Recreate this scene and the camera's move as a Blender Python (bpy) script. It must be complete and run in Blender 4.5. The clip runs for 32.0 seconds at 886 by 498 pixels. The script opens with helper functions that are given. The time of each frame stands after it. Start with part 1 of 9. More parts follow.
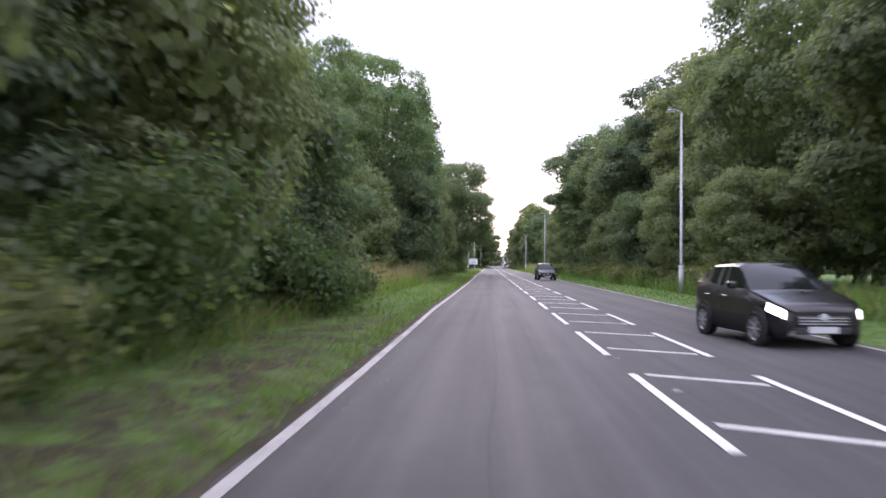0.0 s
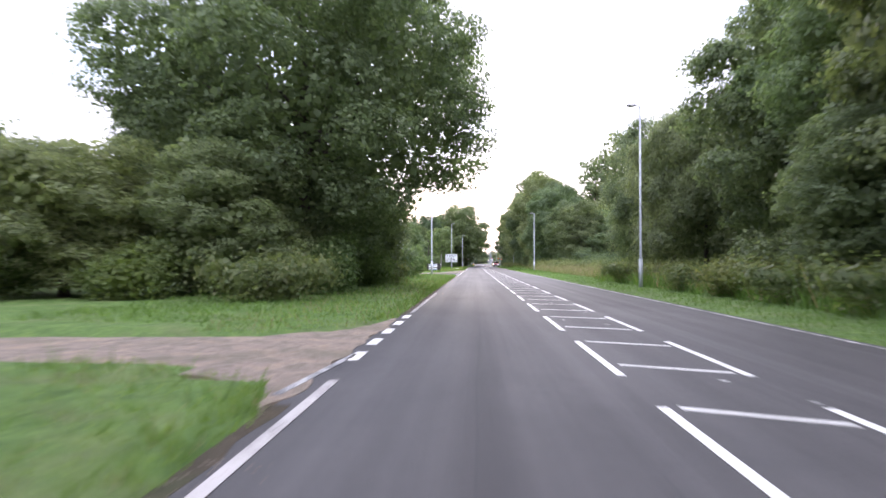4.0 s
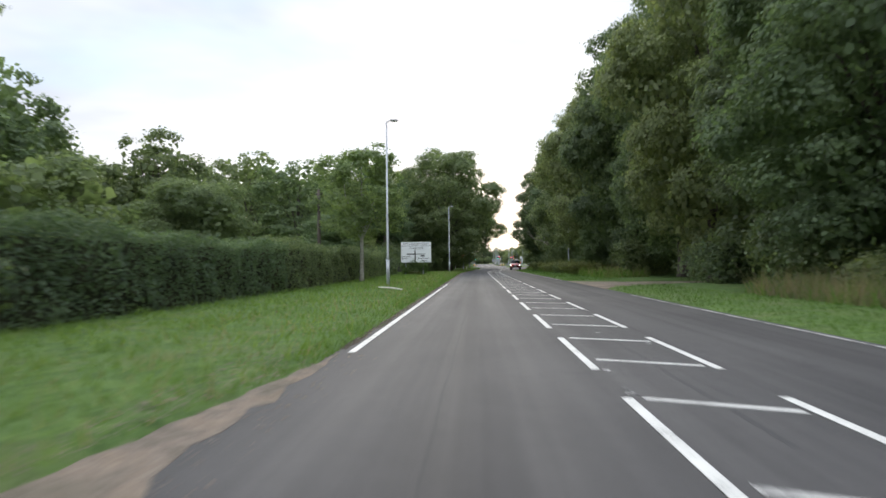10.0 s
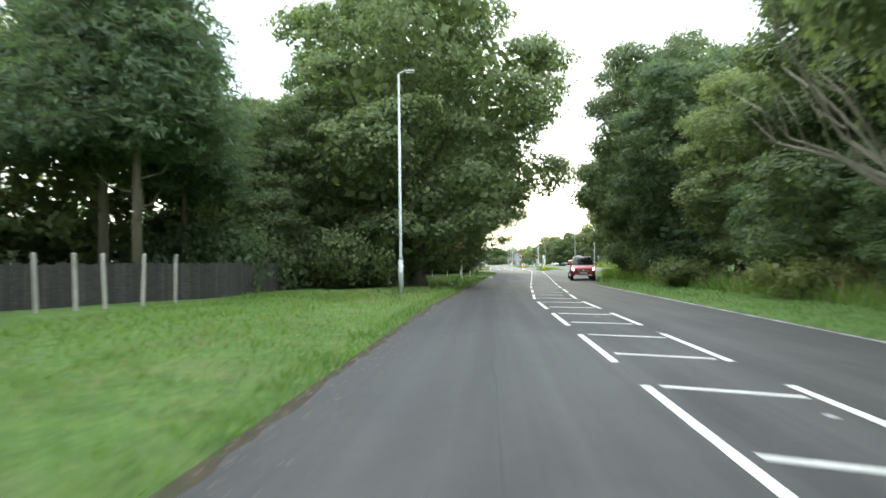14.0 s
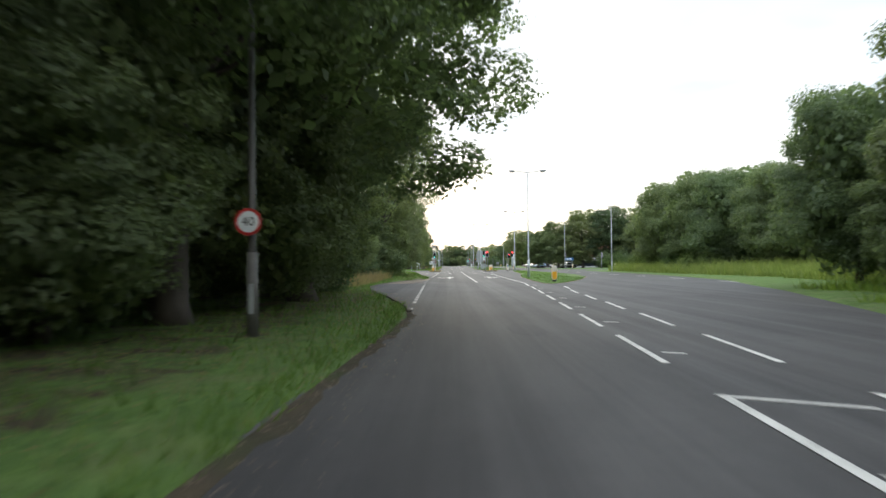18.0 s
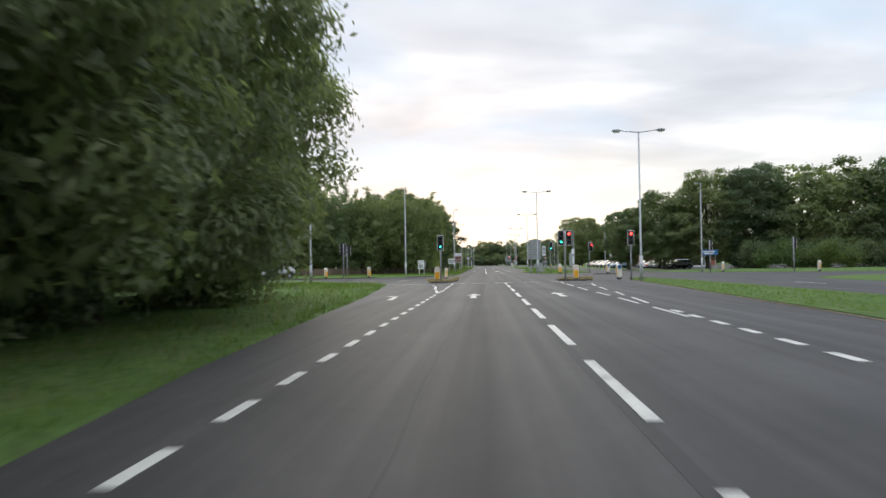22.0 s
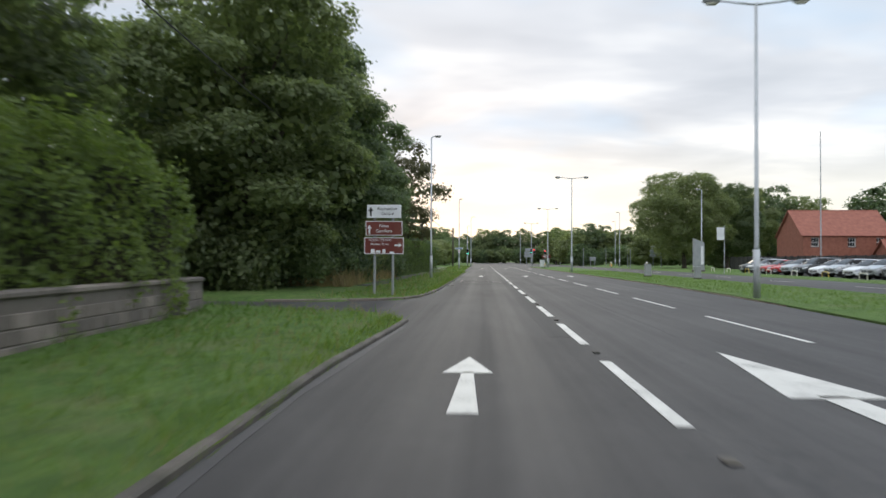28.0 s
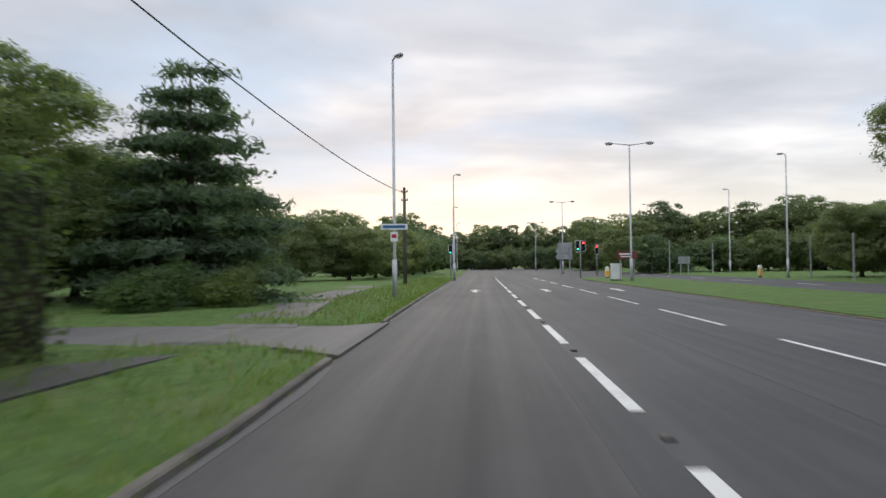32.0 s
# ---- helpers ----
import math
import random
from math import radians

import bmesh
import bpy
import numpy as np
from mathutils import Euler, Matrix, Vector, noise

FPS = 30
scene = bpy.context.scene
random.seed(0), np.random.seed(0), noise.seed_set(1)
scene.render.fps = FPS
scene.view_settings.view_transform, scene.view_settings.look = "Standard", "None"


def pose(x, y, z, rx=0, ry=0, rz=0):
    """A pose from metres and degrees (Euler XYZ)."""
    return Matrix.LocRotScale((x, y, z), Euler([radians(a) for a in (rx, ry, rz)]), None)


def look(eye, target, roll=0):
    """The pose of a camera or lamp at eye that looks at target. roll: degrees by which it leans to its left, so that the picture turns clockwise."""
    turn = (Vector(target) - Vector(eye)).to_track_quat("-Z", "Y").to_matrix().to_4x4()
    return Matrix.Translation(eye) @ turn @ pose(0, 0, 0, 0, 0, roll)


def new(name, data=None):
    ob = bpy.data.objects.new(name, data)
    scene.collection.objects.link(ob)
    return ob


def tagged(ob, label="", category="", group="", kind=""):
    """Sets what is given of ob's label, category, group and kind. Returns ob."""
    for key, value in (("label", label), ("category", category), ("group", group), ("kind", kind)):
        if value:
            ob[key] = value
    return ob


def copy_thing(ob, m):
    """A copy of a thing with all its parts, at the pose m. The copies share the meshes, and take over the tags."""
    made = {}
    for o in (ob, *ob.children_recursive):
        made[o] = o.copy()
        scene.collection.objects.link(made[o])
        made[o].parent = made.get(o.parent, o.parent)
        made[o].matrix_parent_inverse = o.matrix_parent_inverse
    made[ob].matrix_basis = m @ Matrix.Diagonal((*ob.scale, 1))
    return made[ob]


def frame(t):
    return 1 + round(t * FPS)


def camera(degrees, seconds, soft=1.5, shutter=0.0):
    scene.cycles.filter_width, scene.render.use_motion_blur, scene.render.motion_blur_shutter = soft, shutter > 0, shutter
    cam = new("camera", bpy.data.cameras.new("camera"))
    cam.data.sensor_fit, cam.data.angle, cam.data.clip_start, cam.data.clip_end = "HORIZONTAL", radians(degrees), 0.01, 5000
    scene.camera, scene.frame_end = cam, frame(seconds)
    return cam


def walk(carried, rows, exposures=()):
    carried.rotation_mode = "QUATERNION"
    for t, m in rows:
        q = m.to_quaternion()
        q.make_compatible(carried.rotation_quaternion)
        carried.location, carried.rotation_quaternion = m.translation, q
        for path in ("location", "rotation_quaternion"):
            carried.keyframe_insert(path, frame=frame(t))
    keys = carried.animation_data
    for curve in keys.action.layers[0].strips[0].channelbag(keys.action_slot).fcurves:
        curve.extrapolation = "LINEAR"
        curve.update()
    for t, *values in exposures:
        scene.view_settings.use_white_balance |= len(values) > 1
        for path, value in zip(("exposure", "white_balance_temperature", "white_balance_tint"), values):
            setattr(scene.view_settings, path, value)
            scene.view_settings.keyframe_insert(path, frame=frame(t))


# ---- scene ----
cam = camera(62.0, 32.0, soft=1.5, shutter=0.32)
PATH = [
    (0, (-1.842, -5.671, 1.397), (-3.107, 14.285, 1.818), 0.46),
    (1, (-2.017, 14.684, 1.397), (-3.211, 34.645, 1.768), 0.34),
    (2, (-2.059, 34.858, 1.397), (-3.220, 54.822, 1.712), 0.14),
    (3, (-1.945, 54.757, 1.397), (-3.032, 74.725, 1.729), -0.07),
    (4, (-1.804, 74.812, 1.397), (-2.660, 94.790, 1.769), -0.03),
    (4.5, (-1.781, 84.486, 1.397), (-2.592, 104.466, 1.757), -0.32),
    (6.5, (-1.561, 124.757, 1.397), (-2.471, 144.734, 1.730), -0.87),
    (7, (-1.597, 135.071, 1.397), (-2.563, 155.045, 1.747), -0.72),
    (8, (-1.612, 155.034, 1.397), (-2.712, 174.999, 1.808), -0.74),
    (9, (-1.604, 174.850, 1.397), (-2.623, 194.821, 1.772), -0.35),
    (10, (-1.507, 194.410, 1.397), (-2.418, 214.385, 1.781), -0.70),
    (11, (-1.389, 213.899, 1.397), (-2.300, 233.875, 1.746), -1.00),
    (12, (-1.424, 233.418, 1.397), (-2.399, 253.391, 1.762), -0.99),
    (13, (-1.552, 252.544, 1.397), (-2.676, 272.508, 1.788), -0.94),
    (14, (-1.729, 271.603, 1.397), (-2.966, 291.560, 1.802), -0.72),
    (14.5, (-1.808, 281.028, 1.397), (-3.089, 300.984, 1.766), -0.72),
    (16.5, (-1.029, 320.296, 1.397), (-1.233, 340.292, 1.753), -0.22),
    (17, (-0.528, 330.425, 1.397), (-0.650, 350.420, 1.819), -0.10),
    (18, (0.421, 350.251, 1.397), (0.263, 370.246, 1.812), -0.56),
    (19, (0.813, 370.099, 1.397), (0.407, 390.093, 1.720), -0.85),
    (20, (1.009, 390.028, 1.397), (0.327, 410.014, 1.677), -1.42),
    (21, (1.148, 410.046, 1.397), (0.224, 430.021, 1.757), -0.98),
    (22, (1.083, 429.921, 1.397), (-0.033, 449.886, 1.806), -0.86),
    (23, (1.079, 449.824, 1.397), (-0.123, 469.783, 1.851), -0.41),
    (24, (1.036, 469.297, 1.397), (-0.137, 489.259, 1.770), -0.62),
    (25, (0.771, 488.829, 1.397), (-0.442, 508.789, 1.755), -0.79),
    (25.5, (0.578, 498.424, 1.397), (-0.656, 518.383, 1.711), -0.41),
    (27.5, (-0.285, 536.872, 1.397), (-1.300, 556.844, 1.701), 0.09),
    (28, (-0.400, 546.502, 1.397), (-1.472, 566.472, 1.690), 0.19),
    (29, (-0.362, 565.856, 1.397), (-1.330, 585.831, 1.674), 0.35),
    (30, (-0.232, 584.910, 1.397), (-1.167, 604.886, 1.709), 0.32),
    (31, (-0.160, 604.193, 1.397), (-1.112, 624.168, 1.684), 0.21),
    (32, (-0.150, 623.727, 1.397), (-1.192, 643.695, 1.850), -0.65),
]
walk(cam, [(t, look(eye, target, roll)) for t, eye, target, roll in PATH],
     exposures=[(0, 0.94, 5900, 27), (1, 1.18, 5900, 29), (2, 1.12, 5900, 27), (3, 1.4, 5920, 25), (4.5, 1.2, 5950, 22), (6.5, 0.18, 6000, 22), (9, 0.3, 6100, 15), (11, 0.76, 6250, 1), (13, 1.4, 6250, -3), (14.5, 1.55, 6250, -1),
                (17, 1.5, 6250, -7), (18, 0.62, 6250, 4), (19, 0.6, 6250, 4), (20, 0.42, 6250, 4), (23, 0.02, 6250, 9), (25, -0.15, 6250, 10), (28, 0.1, 6250, 6), (31, 0.0, 6250, 7), (32, -0.08, 6250, 9)])

# ---------------------------------------------------------------- sky and sun
SUN_AZ = radians(-5)          # to the left of the road's far end
SUN_EL = radians(4)
world = bpy.data.worlds.new("evening_sky")
scene.world = world
world.use_nodes = True
wn, wl = world.node_tree.nodes, world.node_tree.links
wn.clear()


def wnode(kind, **inputs):
    n = wn.new(kind)
    for k, v in inputs.items():
        n.inputs[k].default_value = v
    return n


def wmath(op, a, b=None, clamp=False):
    n = wn.new("ShaderNodeMath")
    n.operation, n.use_clamp = op, clamp
    for i, v in enumerate((a, b)):
        if v is None:
            continue
        if isinstance(v, (int, float)):
            n.inputs[i].default_value = v
        else:
            wl.new(v, n.inputs[i])
    return n.outputs[0]


def wmix(fac, a, b):
    n = wn.new("ShaderNodeMix")
    n.data_type = "RGBA"
    for sock, v in ((n.inputs[0], fac), (n.inputs[6], a), (n.inputs[7], b)):
        if isinstance(v, (int, float, tuple)):
            sock.default_value = v
        else:
            wl.new(v, sock)
    return n.outputs[2]


sky = wn.new("ShaderNodeTexSky")
sky.sky_type, sky.sun_disc = "NISHITA", False
sky.sun_elevation, sky.sun_rotation = SUN_EL, SUN_AZ
sky.air_density, sky.dust_density = 1.2, 2.0
tc = wn.new("ShaderNodeTexCoord")
sep = wn.new("ShaderNodeSeparateXYZ")
wl.new(tc.outputs["Generated"], sep.inputs[0])
dx, dy, dz = sep.outputs
up = wmath("MAXIMUM", wmath("ADD", dz, 0.09), 0.04)
comb = wn.new("ShaderNodeCombineXYZ")
wl.new(wmath("DIVIDE", dx, up), comb.inputs[0])
wl.new(wmath("DIVIDE", dy, up), comb.inputs[1])
cl1 = wnode("ShaderNodeTexNoise", Scale=0.24, Detail=5.0, Roughness=0.5, Distortion=0.5)
cl2 = wnode("ShaderNodeTexNoise", Scale=0.9, Detail=4.0, Roughness=0.5, Distortion=0.3)
wl.new(comb.outputs[0], cl1.inputs["Vector"])
wl.new(comb.outputs[0], cl2.inputs["Vector"])
cloud = wmath("ADD", wmath("MULTIPLY", cl1.outputs[0], 0.7), wmath("MULTIPLY", cl2.outputs[0], 0.3))
ramp = wn.new("ShaderNodeValToRGB")
wl.new(cloud, ramp.inputs[0])
ramp.color_ramp.elements[0].position, ramp.color_ramp.elements[0].color = 0.40, (0.50, 0.53, 0.60, 1)
ramp.color_ramp.elements[1].position, ramp.color_ramp.elements[1].color = 0.59, (1.20, 1.16, 1.15, 1)
mid = ramp.color_ramp.elements.new(0.5)
mid.color = (0.76, 0.77, 0.83, 1)
# thin blue gaps between the clouds
gaps = wnode("ShaderNodeTexNoise", Scale=0.5, Detail=4.0, Roughness=0.55, Distortion=0.3)
shift = wn.new("ShaderNodeVectorMath")
shift.operation = "ADD"
wl.new(comb.outputs[0], shift.inputs[0])
shift.inputs[1].default_value = (3.7, 1.9, 0)
wl.new(shift.outputs[0], gaps.inputs["Vector"])
blue = wmath("MULTIPLY", wmath("SUBTRACT", gaps.outputs[0], 0.50), 6.0, clamp=True)
clouds = wmix(wmath("MULTIPLY", blue, 0.7), ramp.outputs[0], (0.60, 0.80, 1.04, 1))
# pale yellow light along the horizon under the low sun
low = wmath("SUBTRACT", 1.0, wmath("MULTIPLY", wmath("ABSOLUTE", wmath("SUBTRACT", dz, 0.04)), 6.0), clamp=True)
ahead = wmath("MULTIPLY", wmath("ADD", dy, 0.25), 0.8, clamp=True)
glow = wmath("MULTIPLY", wmath("MULTIPLY", low, low), ahead)
clouds = wmix(wmath("MULTIPLY", glow, 0.9, clamp=True), clouds, (1.26, 1.16, 0.95, 1))
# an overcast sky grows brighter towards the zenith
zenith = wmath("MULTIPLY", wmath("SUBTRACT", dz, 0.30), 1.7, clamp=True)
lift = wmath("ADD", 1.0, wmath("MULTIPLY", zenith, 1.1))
scaled = wn.new("ShaderNodeVectorMath")
scaled.operation = "SCALE"
wl.new(sky.outputs[0], scaled.inputs[0])
scaled.inputs["Scale"].default_value = 0.08
mixed = wmix(0.9, scaled.outputs[0], clouds)
bg = wn.new("ShaderNodeBackground")
wl.new(mixed, bg.inputs[0])
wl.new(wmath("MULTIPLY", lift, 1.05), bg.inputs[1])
out = wn.new("ShaderNodeOutputWorld")
wl.new(bg.outputs[0], out.inputs[0])

sun = new("sun", bpy.data.lights.new("sun", "SUN"))
sun.data.energy, sun.data.angle, sun.data.color = 0.5, radians(20), (1.0, 0.86, 0.68)
sun.matrix_basis = look((0, 0, 0), (0.09, -0.94, -0.33))

# ---------------------------------------------------------------- materials
MATS = {}


def material(name):
    m = bpy.data.materials.new(name)
    m.use_nodes = True
    MATS[name] = m
    nt = m.node_tree
    return m, nt.nodes, nt.links, nt.nodes["Principled BSDF"]


def sock(links, s, v):
    if isinstance(v, (int, float, tuple)):
        s.default_value = v
    else:
        links.new(v, s)


def mix_rgb(nodes, links, fac, a, b, blend="MIX"):
    n = nodes.new("ShaderNodeMix")
    n.data_type, n.blend_type = "RGBA", blend
    sock(links, n.inputs[0], fac)
    sock(links, n.inputs[6], a)
    sock(links, n.inputs[7], b)
    return n.outputs[2]


def noise_of(nodes, links, vec, scale, detail=4.0, rough=0.55, stretch=None, distort=0.0):
    if stretch:
        mp = nodes.new("ShaderNodeMapping")
        mp.inputs["Scale"].default_value = stretch
        links.new(vec, mp.inputs[0])
        vec = mp.outputs[0]
    n = nodes.new("ShaderNodeTexNoise")
    links.new(vec, n.inputs["Vector"])
    n.inputs["Scale"].default_value, n.inputs["Detail"].default_value, n.inputs["Roughness"].default_value = scale, detail, rough
    n.inputs["Distortion"].default_value = distort
    return n.outputs[0]


def ramp_of(nodes, links, fac, stops):
    r = nodes.new("ShaderNodeValToRGB")
    links.new(fac, r.inputs[0])
    els = r.color_ramp.elements
    els[0].position, els[0].color = stops[0][0], (*stops[0][1], 1)
    els[1].position, els[1].color = stops[-1][0], (*stops[-1][1], 1)
    for p, c in stops[1:-1]:
        els.new(p).color = (*c, 1)
    return r.outputs[0]


def math_of(nodes, links, op, a, b, clamp=False):
    n = nodes.new("ShaderNodeMath")
    n.operation, n.use_clamp = op, clamp
    sock(links, n.inputs[0], a)
    sock(links, n.inputs[1], b)
    return n.outputs[0]


def bump_of(nodes, links, height, strength, distance=0.02):
    b = nodes.new("ShaderNodeBump")
    b.inputs["Strength"].default_value, b.inputs["Distance"].default_value = strength, distance
    links.new(height, b.inputs["Height"])
    return b.outputs[0]


def surface(name, dark, light, scale=8.0, fine=60.0, rough=0.7, bump=0.3, metal=0.0, stretch=None, dirt=None, dirt_amount=0.35, spec=0.5, vary=0.0):
    """A painted, stone or metal surface with grain at two sizes, and stains."""
    m, n, l, bs = material(name)
    pos = n.new("ShaderNodeNewGeometry").outputs["Position"]
    big = noise_of(n, l, pos, scale, 5, 0.6, stretch)
    small = noise_of(n, l, pos, fine, 3, 0.6)
    col = ramp_of(n, l, big, [(0.3, dark), (0.7, light)])
    col = mix_rgb(n, l, 0.25, col, ramp_of(n, l, small, [(0.3, dark), (0.7, light)]))
    if dirt:
        st = noise_of(n, l, pos, scale * 0.35, 6, 0.65, (1, 1, 0.35))
        fac = ramp_of(n, l, st, [(0.5, (0, 0, 0)), (0.68, (1, 1, 1))])
        fac = math_of(n, l, "MULTIPLY", fac, dirt_amount)
        col = mix_rgb(n, l, fac, col, (*dirt, 1))
    if vary:                       # each stone, board or block its own tone
        own = ramp_of(n, l, n.new("ShaderNodeObjectInfo").outputs["Random"], [(0.0, (1 - vary, 1 - vary, 1 - vary)), (0.6, (1.0, 0.97, 0.95)), (1.0, (1 + vary, 1 + vary * 0.9, 1 + vary * 0.85))])
        col = mix_rgb(n, l, 1.0, col, own, "MULTIPLY")
    l.new(col, bs.inputs["Base Color"])
    bs.inputs["Metallic"].default_value = metal
    bs.inputs["Specular IOR Level"].default_value = spec
    l.new(math_of(n, l, "ADD", math_of(n, l, "MULTIPLY", small, 0.2), rough - 0.1), bs.inputs["Roughness"])
    l.new(bump_of(n, l, small, bump, 0.01), bs.inputs["Normal"])
    return m


def asphalt(name, dark, light, streak):
    m, n, l, bs = material(name)
    pos = n.new("ShaderNodeNewGeometry").outputs["Position"]
    tracks = noise_of(n, l, pos, 1.0, 4, 0.6, (1.5, 0.014, 1))
    # oil dropped along the middle of the lane
    axes = n.new("ShaderNodeSeparateXYZ")
    l.new(pos, axes.inputs[0])
    swing = math_of(n, l, "MULTIPLY", math_of(n, l, "DIVIDE", math_of(n, l, "SUBTRACT", axes.outputs["Y"], 300.0), 70.0, True), 2.5)
    back = math_of(n, l, "MULTIPLY", math_of(n, l, "DIVIDE", math_of(n, l, "SUBTRACT", axes.outputs["Y"], 530.0), 70.0, True), 1.3)
    mid = math_of(n, l, "SUBTRACT", math_of(n, l, "SUBTRACT", swing, back), 1.75)
    off = math_of(n, l, "ABSOLUTE", math_of(n, l, "SUBTRACT", axes.outputs["X"], mid), 0.0)
    oil = ramp_of(n, l, off, [(0.0, (1, 1, 1)), (0.12, (0.8, 0.8, 0.8)), (0.55, (0, 0, 0))])
    oil = math_of(n, l, "MULTIPLY", oil, math_of(n, l, "MULTIPLY", noise_of(n, l, pos, 1.0, 5, 0.7, (5.0, 0.22, 1), 0.4), 0.75))
    patch = noise_of(n, l, pos, 0.35, 5, 0.6, (1, 0.35, 1), 0.5)
    mott = noise_of(n, l, pos, 3.5, 5, 0.65)
    stone = noise_of(n, l, pos, 95.0, 2, 0.7)
    col = ramp_of(n, l, tracks, [(0.33, dark), (0.66, light)])
    col = mix_rgb(n, l, 0.42, col, ramp_of(n, l, patch, [(0.35, dark), (0.65, streak)]))
    col = mix_rgb(n, l, 0.5, col, ramp_of(n, l, mott, [(0.3, (0.42, 0.42, 0.42)), (0.7, (0.6, 0.6, 0.6))]), "OVERLAY")
    col = mix_rgb(n, l, 0.55, col, ramp_of(n, l, stone, [(0.3, (0.3, 0.3, 0.3)), (0.72, (0.72, 0.72, 0.72))]), "OVERLAY")
    col = mix_rgb(n, l, oil, col, (dark[0] * 0.62, dark[1] * 0.58, dark[2] * 0.52, 1))
    v = n.new("ShaderNodeTexVoronoi")
    v.feature = "DISTANCE_TO_EDGE"
    warp = n.new("ShaderNodeMix")
    warp.data_type = "VECTOR"
    warp.inputs[0].default_value = 0.12
    wob = n.new("ShaderNodeTexNoise")
    wob.inputs["Scale"].default_value = 0.9
    l.new(pos, wob.inputs["Vector"])
    l.new(pos, warp.inputs[4])
    mul = n.new("ShaderNodeVectorMath")
    mul.operation = "MULTIPLY_ADD"
    l.new(wob.outputs["Color"], mul.inputs[0])
    mul.inputs[1].default_value = (3, 3, 0)
    l.new(pos, mul.inputs[2])
    l.new(mul.outputs[0], v.inputs["Vector"])
    v.inputs["Scale"].default_value = 0.16
    crack = ramp_of(n, l, v.outputs["Distance"], [(0.0, (1, 1, 1)), (0.006, (0, 0, 0))])
    gate = ramp_of(n, l, noise_of(n, l, pos, 0.12, 2), [(0.5, (0, 0, 0)), (0.6, (0.6, 0.6, 0.6))])
    crack = math_of(n, l, "MULTIPLY", crack, gate)
    col = mix_rgb(n, l, crack, col, (0.022, 0.022, 0.024, 1))
    l.new(col, bs.inputs["Base Color"])
    bs.inputs["Specular IOR Level"].default_value = 0.42
    l.new(math_of(n, l, "ADD", math_of(n, l, "MULTIPLY", tracks, -0.25), 0.86), bs.inputs["Roughness"])
    l.new(bump_of(n, l, stone, 0.35, 0.006), bs.inputs["Normal"])
    return m


asphalt("asphalt", (0.021, 0.0197, 0.0200), (0.050, 0.0468, 0.0468), (0.074, 0.069, 0.067))
asphalt("asphalt_pale", (0.042, 0.040, 0.041), (0.082, 0.078, 0.078), (0.12, 0.113, 0.110))
asphalt("asphalt_dark", (0.018, 0.0175, 0.018), (0.036, 0.035, 0.036), (0.048, 0.046, 0.046))
asphalt("asphalt_old", (0.065, 0.060, 0.056), (0.11, 0.103, 0.097), (0.14, 0.13, 0.12))


def paint(name, colour, under, wear=0.5):
    m, n, l, bs = material(name)
    pos = n.new("ShaderNodeNewGeometry").outputs["Position"]
    a = noise_of(n, l, pos, 38.0, 4, 0.75)
    b = noise_of(n, l, pos, 1.3, 4, 0.6)
    both = math_of(n, l, "ADD", math_of(n, l, "MULTIPLY", a, 0.6), math_of(n, l, "MULTIPLY", b, 0.4))
    lo = 0.36 + 0.16 * wear
    fac = ramp_of(n, l, both, [(lo - 0.05, (0, 0, 0)), (lo + 0.05, (1, 1, 1))])
    col = mix_rgb(n, l, fac, (*under, 1), (*colour, 1))
    col = mix_rgb(n, l, 0.25, col, ramp_of(n, l, b, [(0.3, (0.35, 0.35, 0.34)), (0.7, (1, 1, 1))]), "MULTIPLY")
    l.new(col, bs.inputs["Base Color"])
    bs.inputs["Roughness"].default_value = 0.65
    l.new(bump_of(n, l, a, 0.3, 0.004), bs.inputs["Normal"])
    return m


paint("road_paint", (0.62, 0.61, 0.57), (0.07, 0.068, 0.07), 0.3)
paint("edge_paint", (0.39, 0.365, 0.34), (0.09, 0.085, 0.08), 0.55)
paint("worn_paint", (0.42, 0.41, 0.39), (0.07, 0.068, 0.07), 0.85)


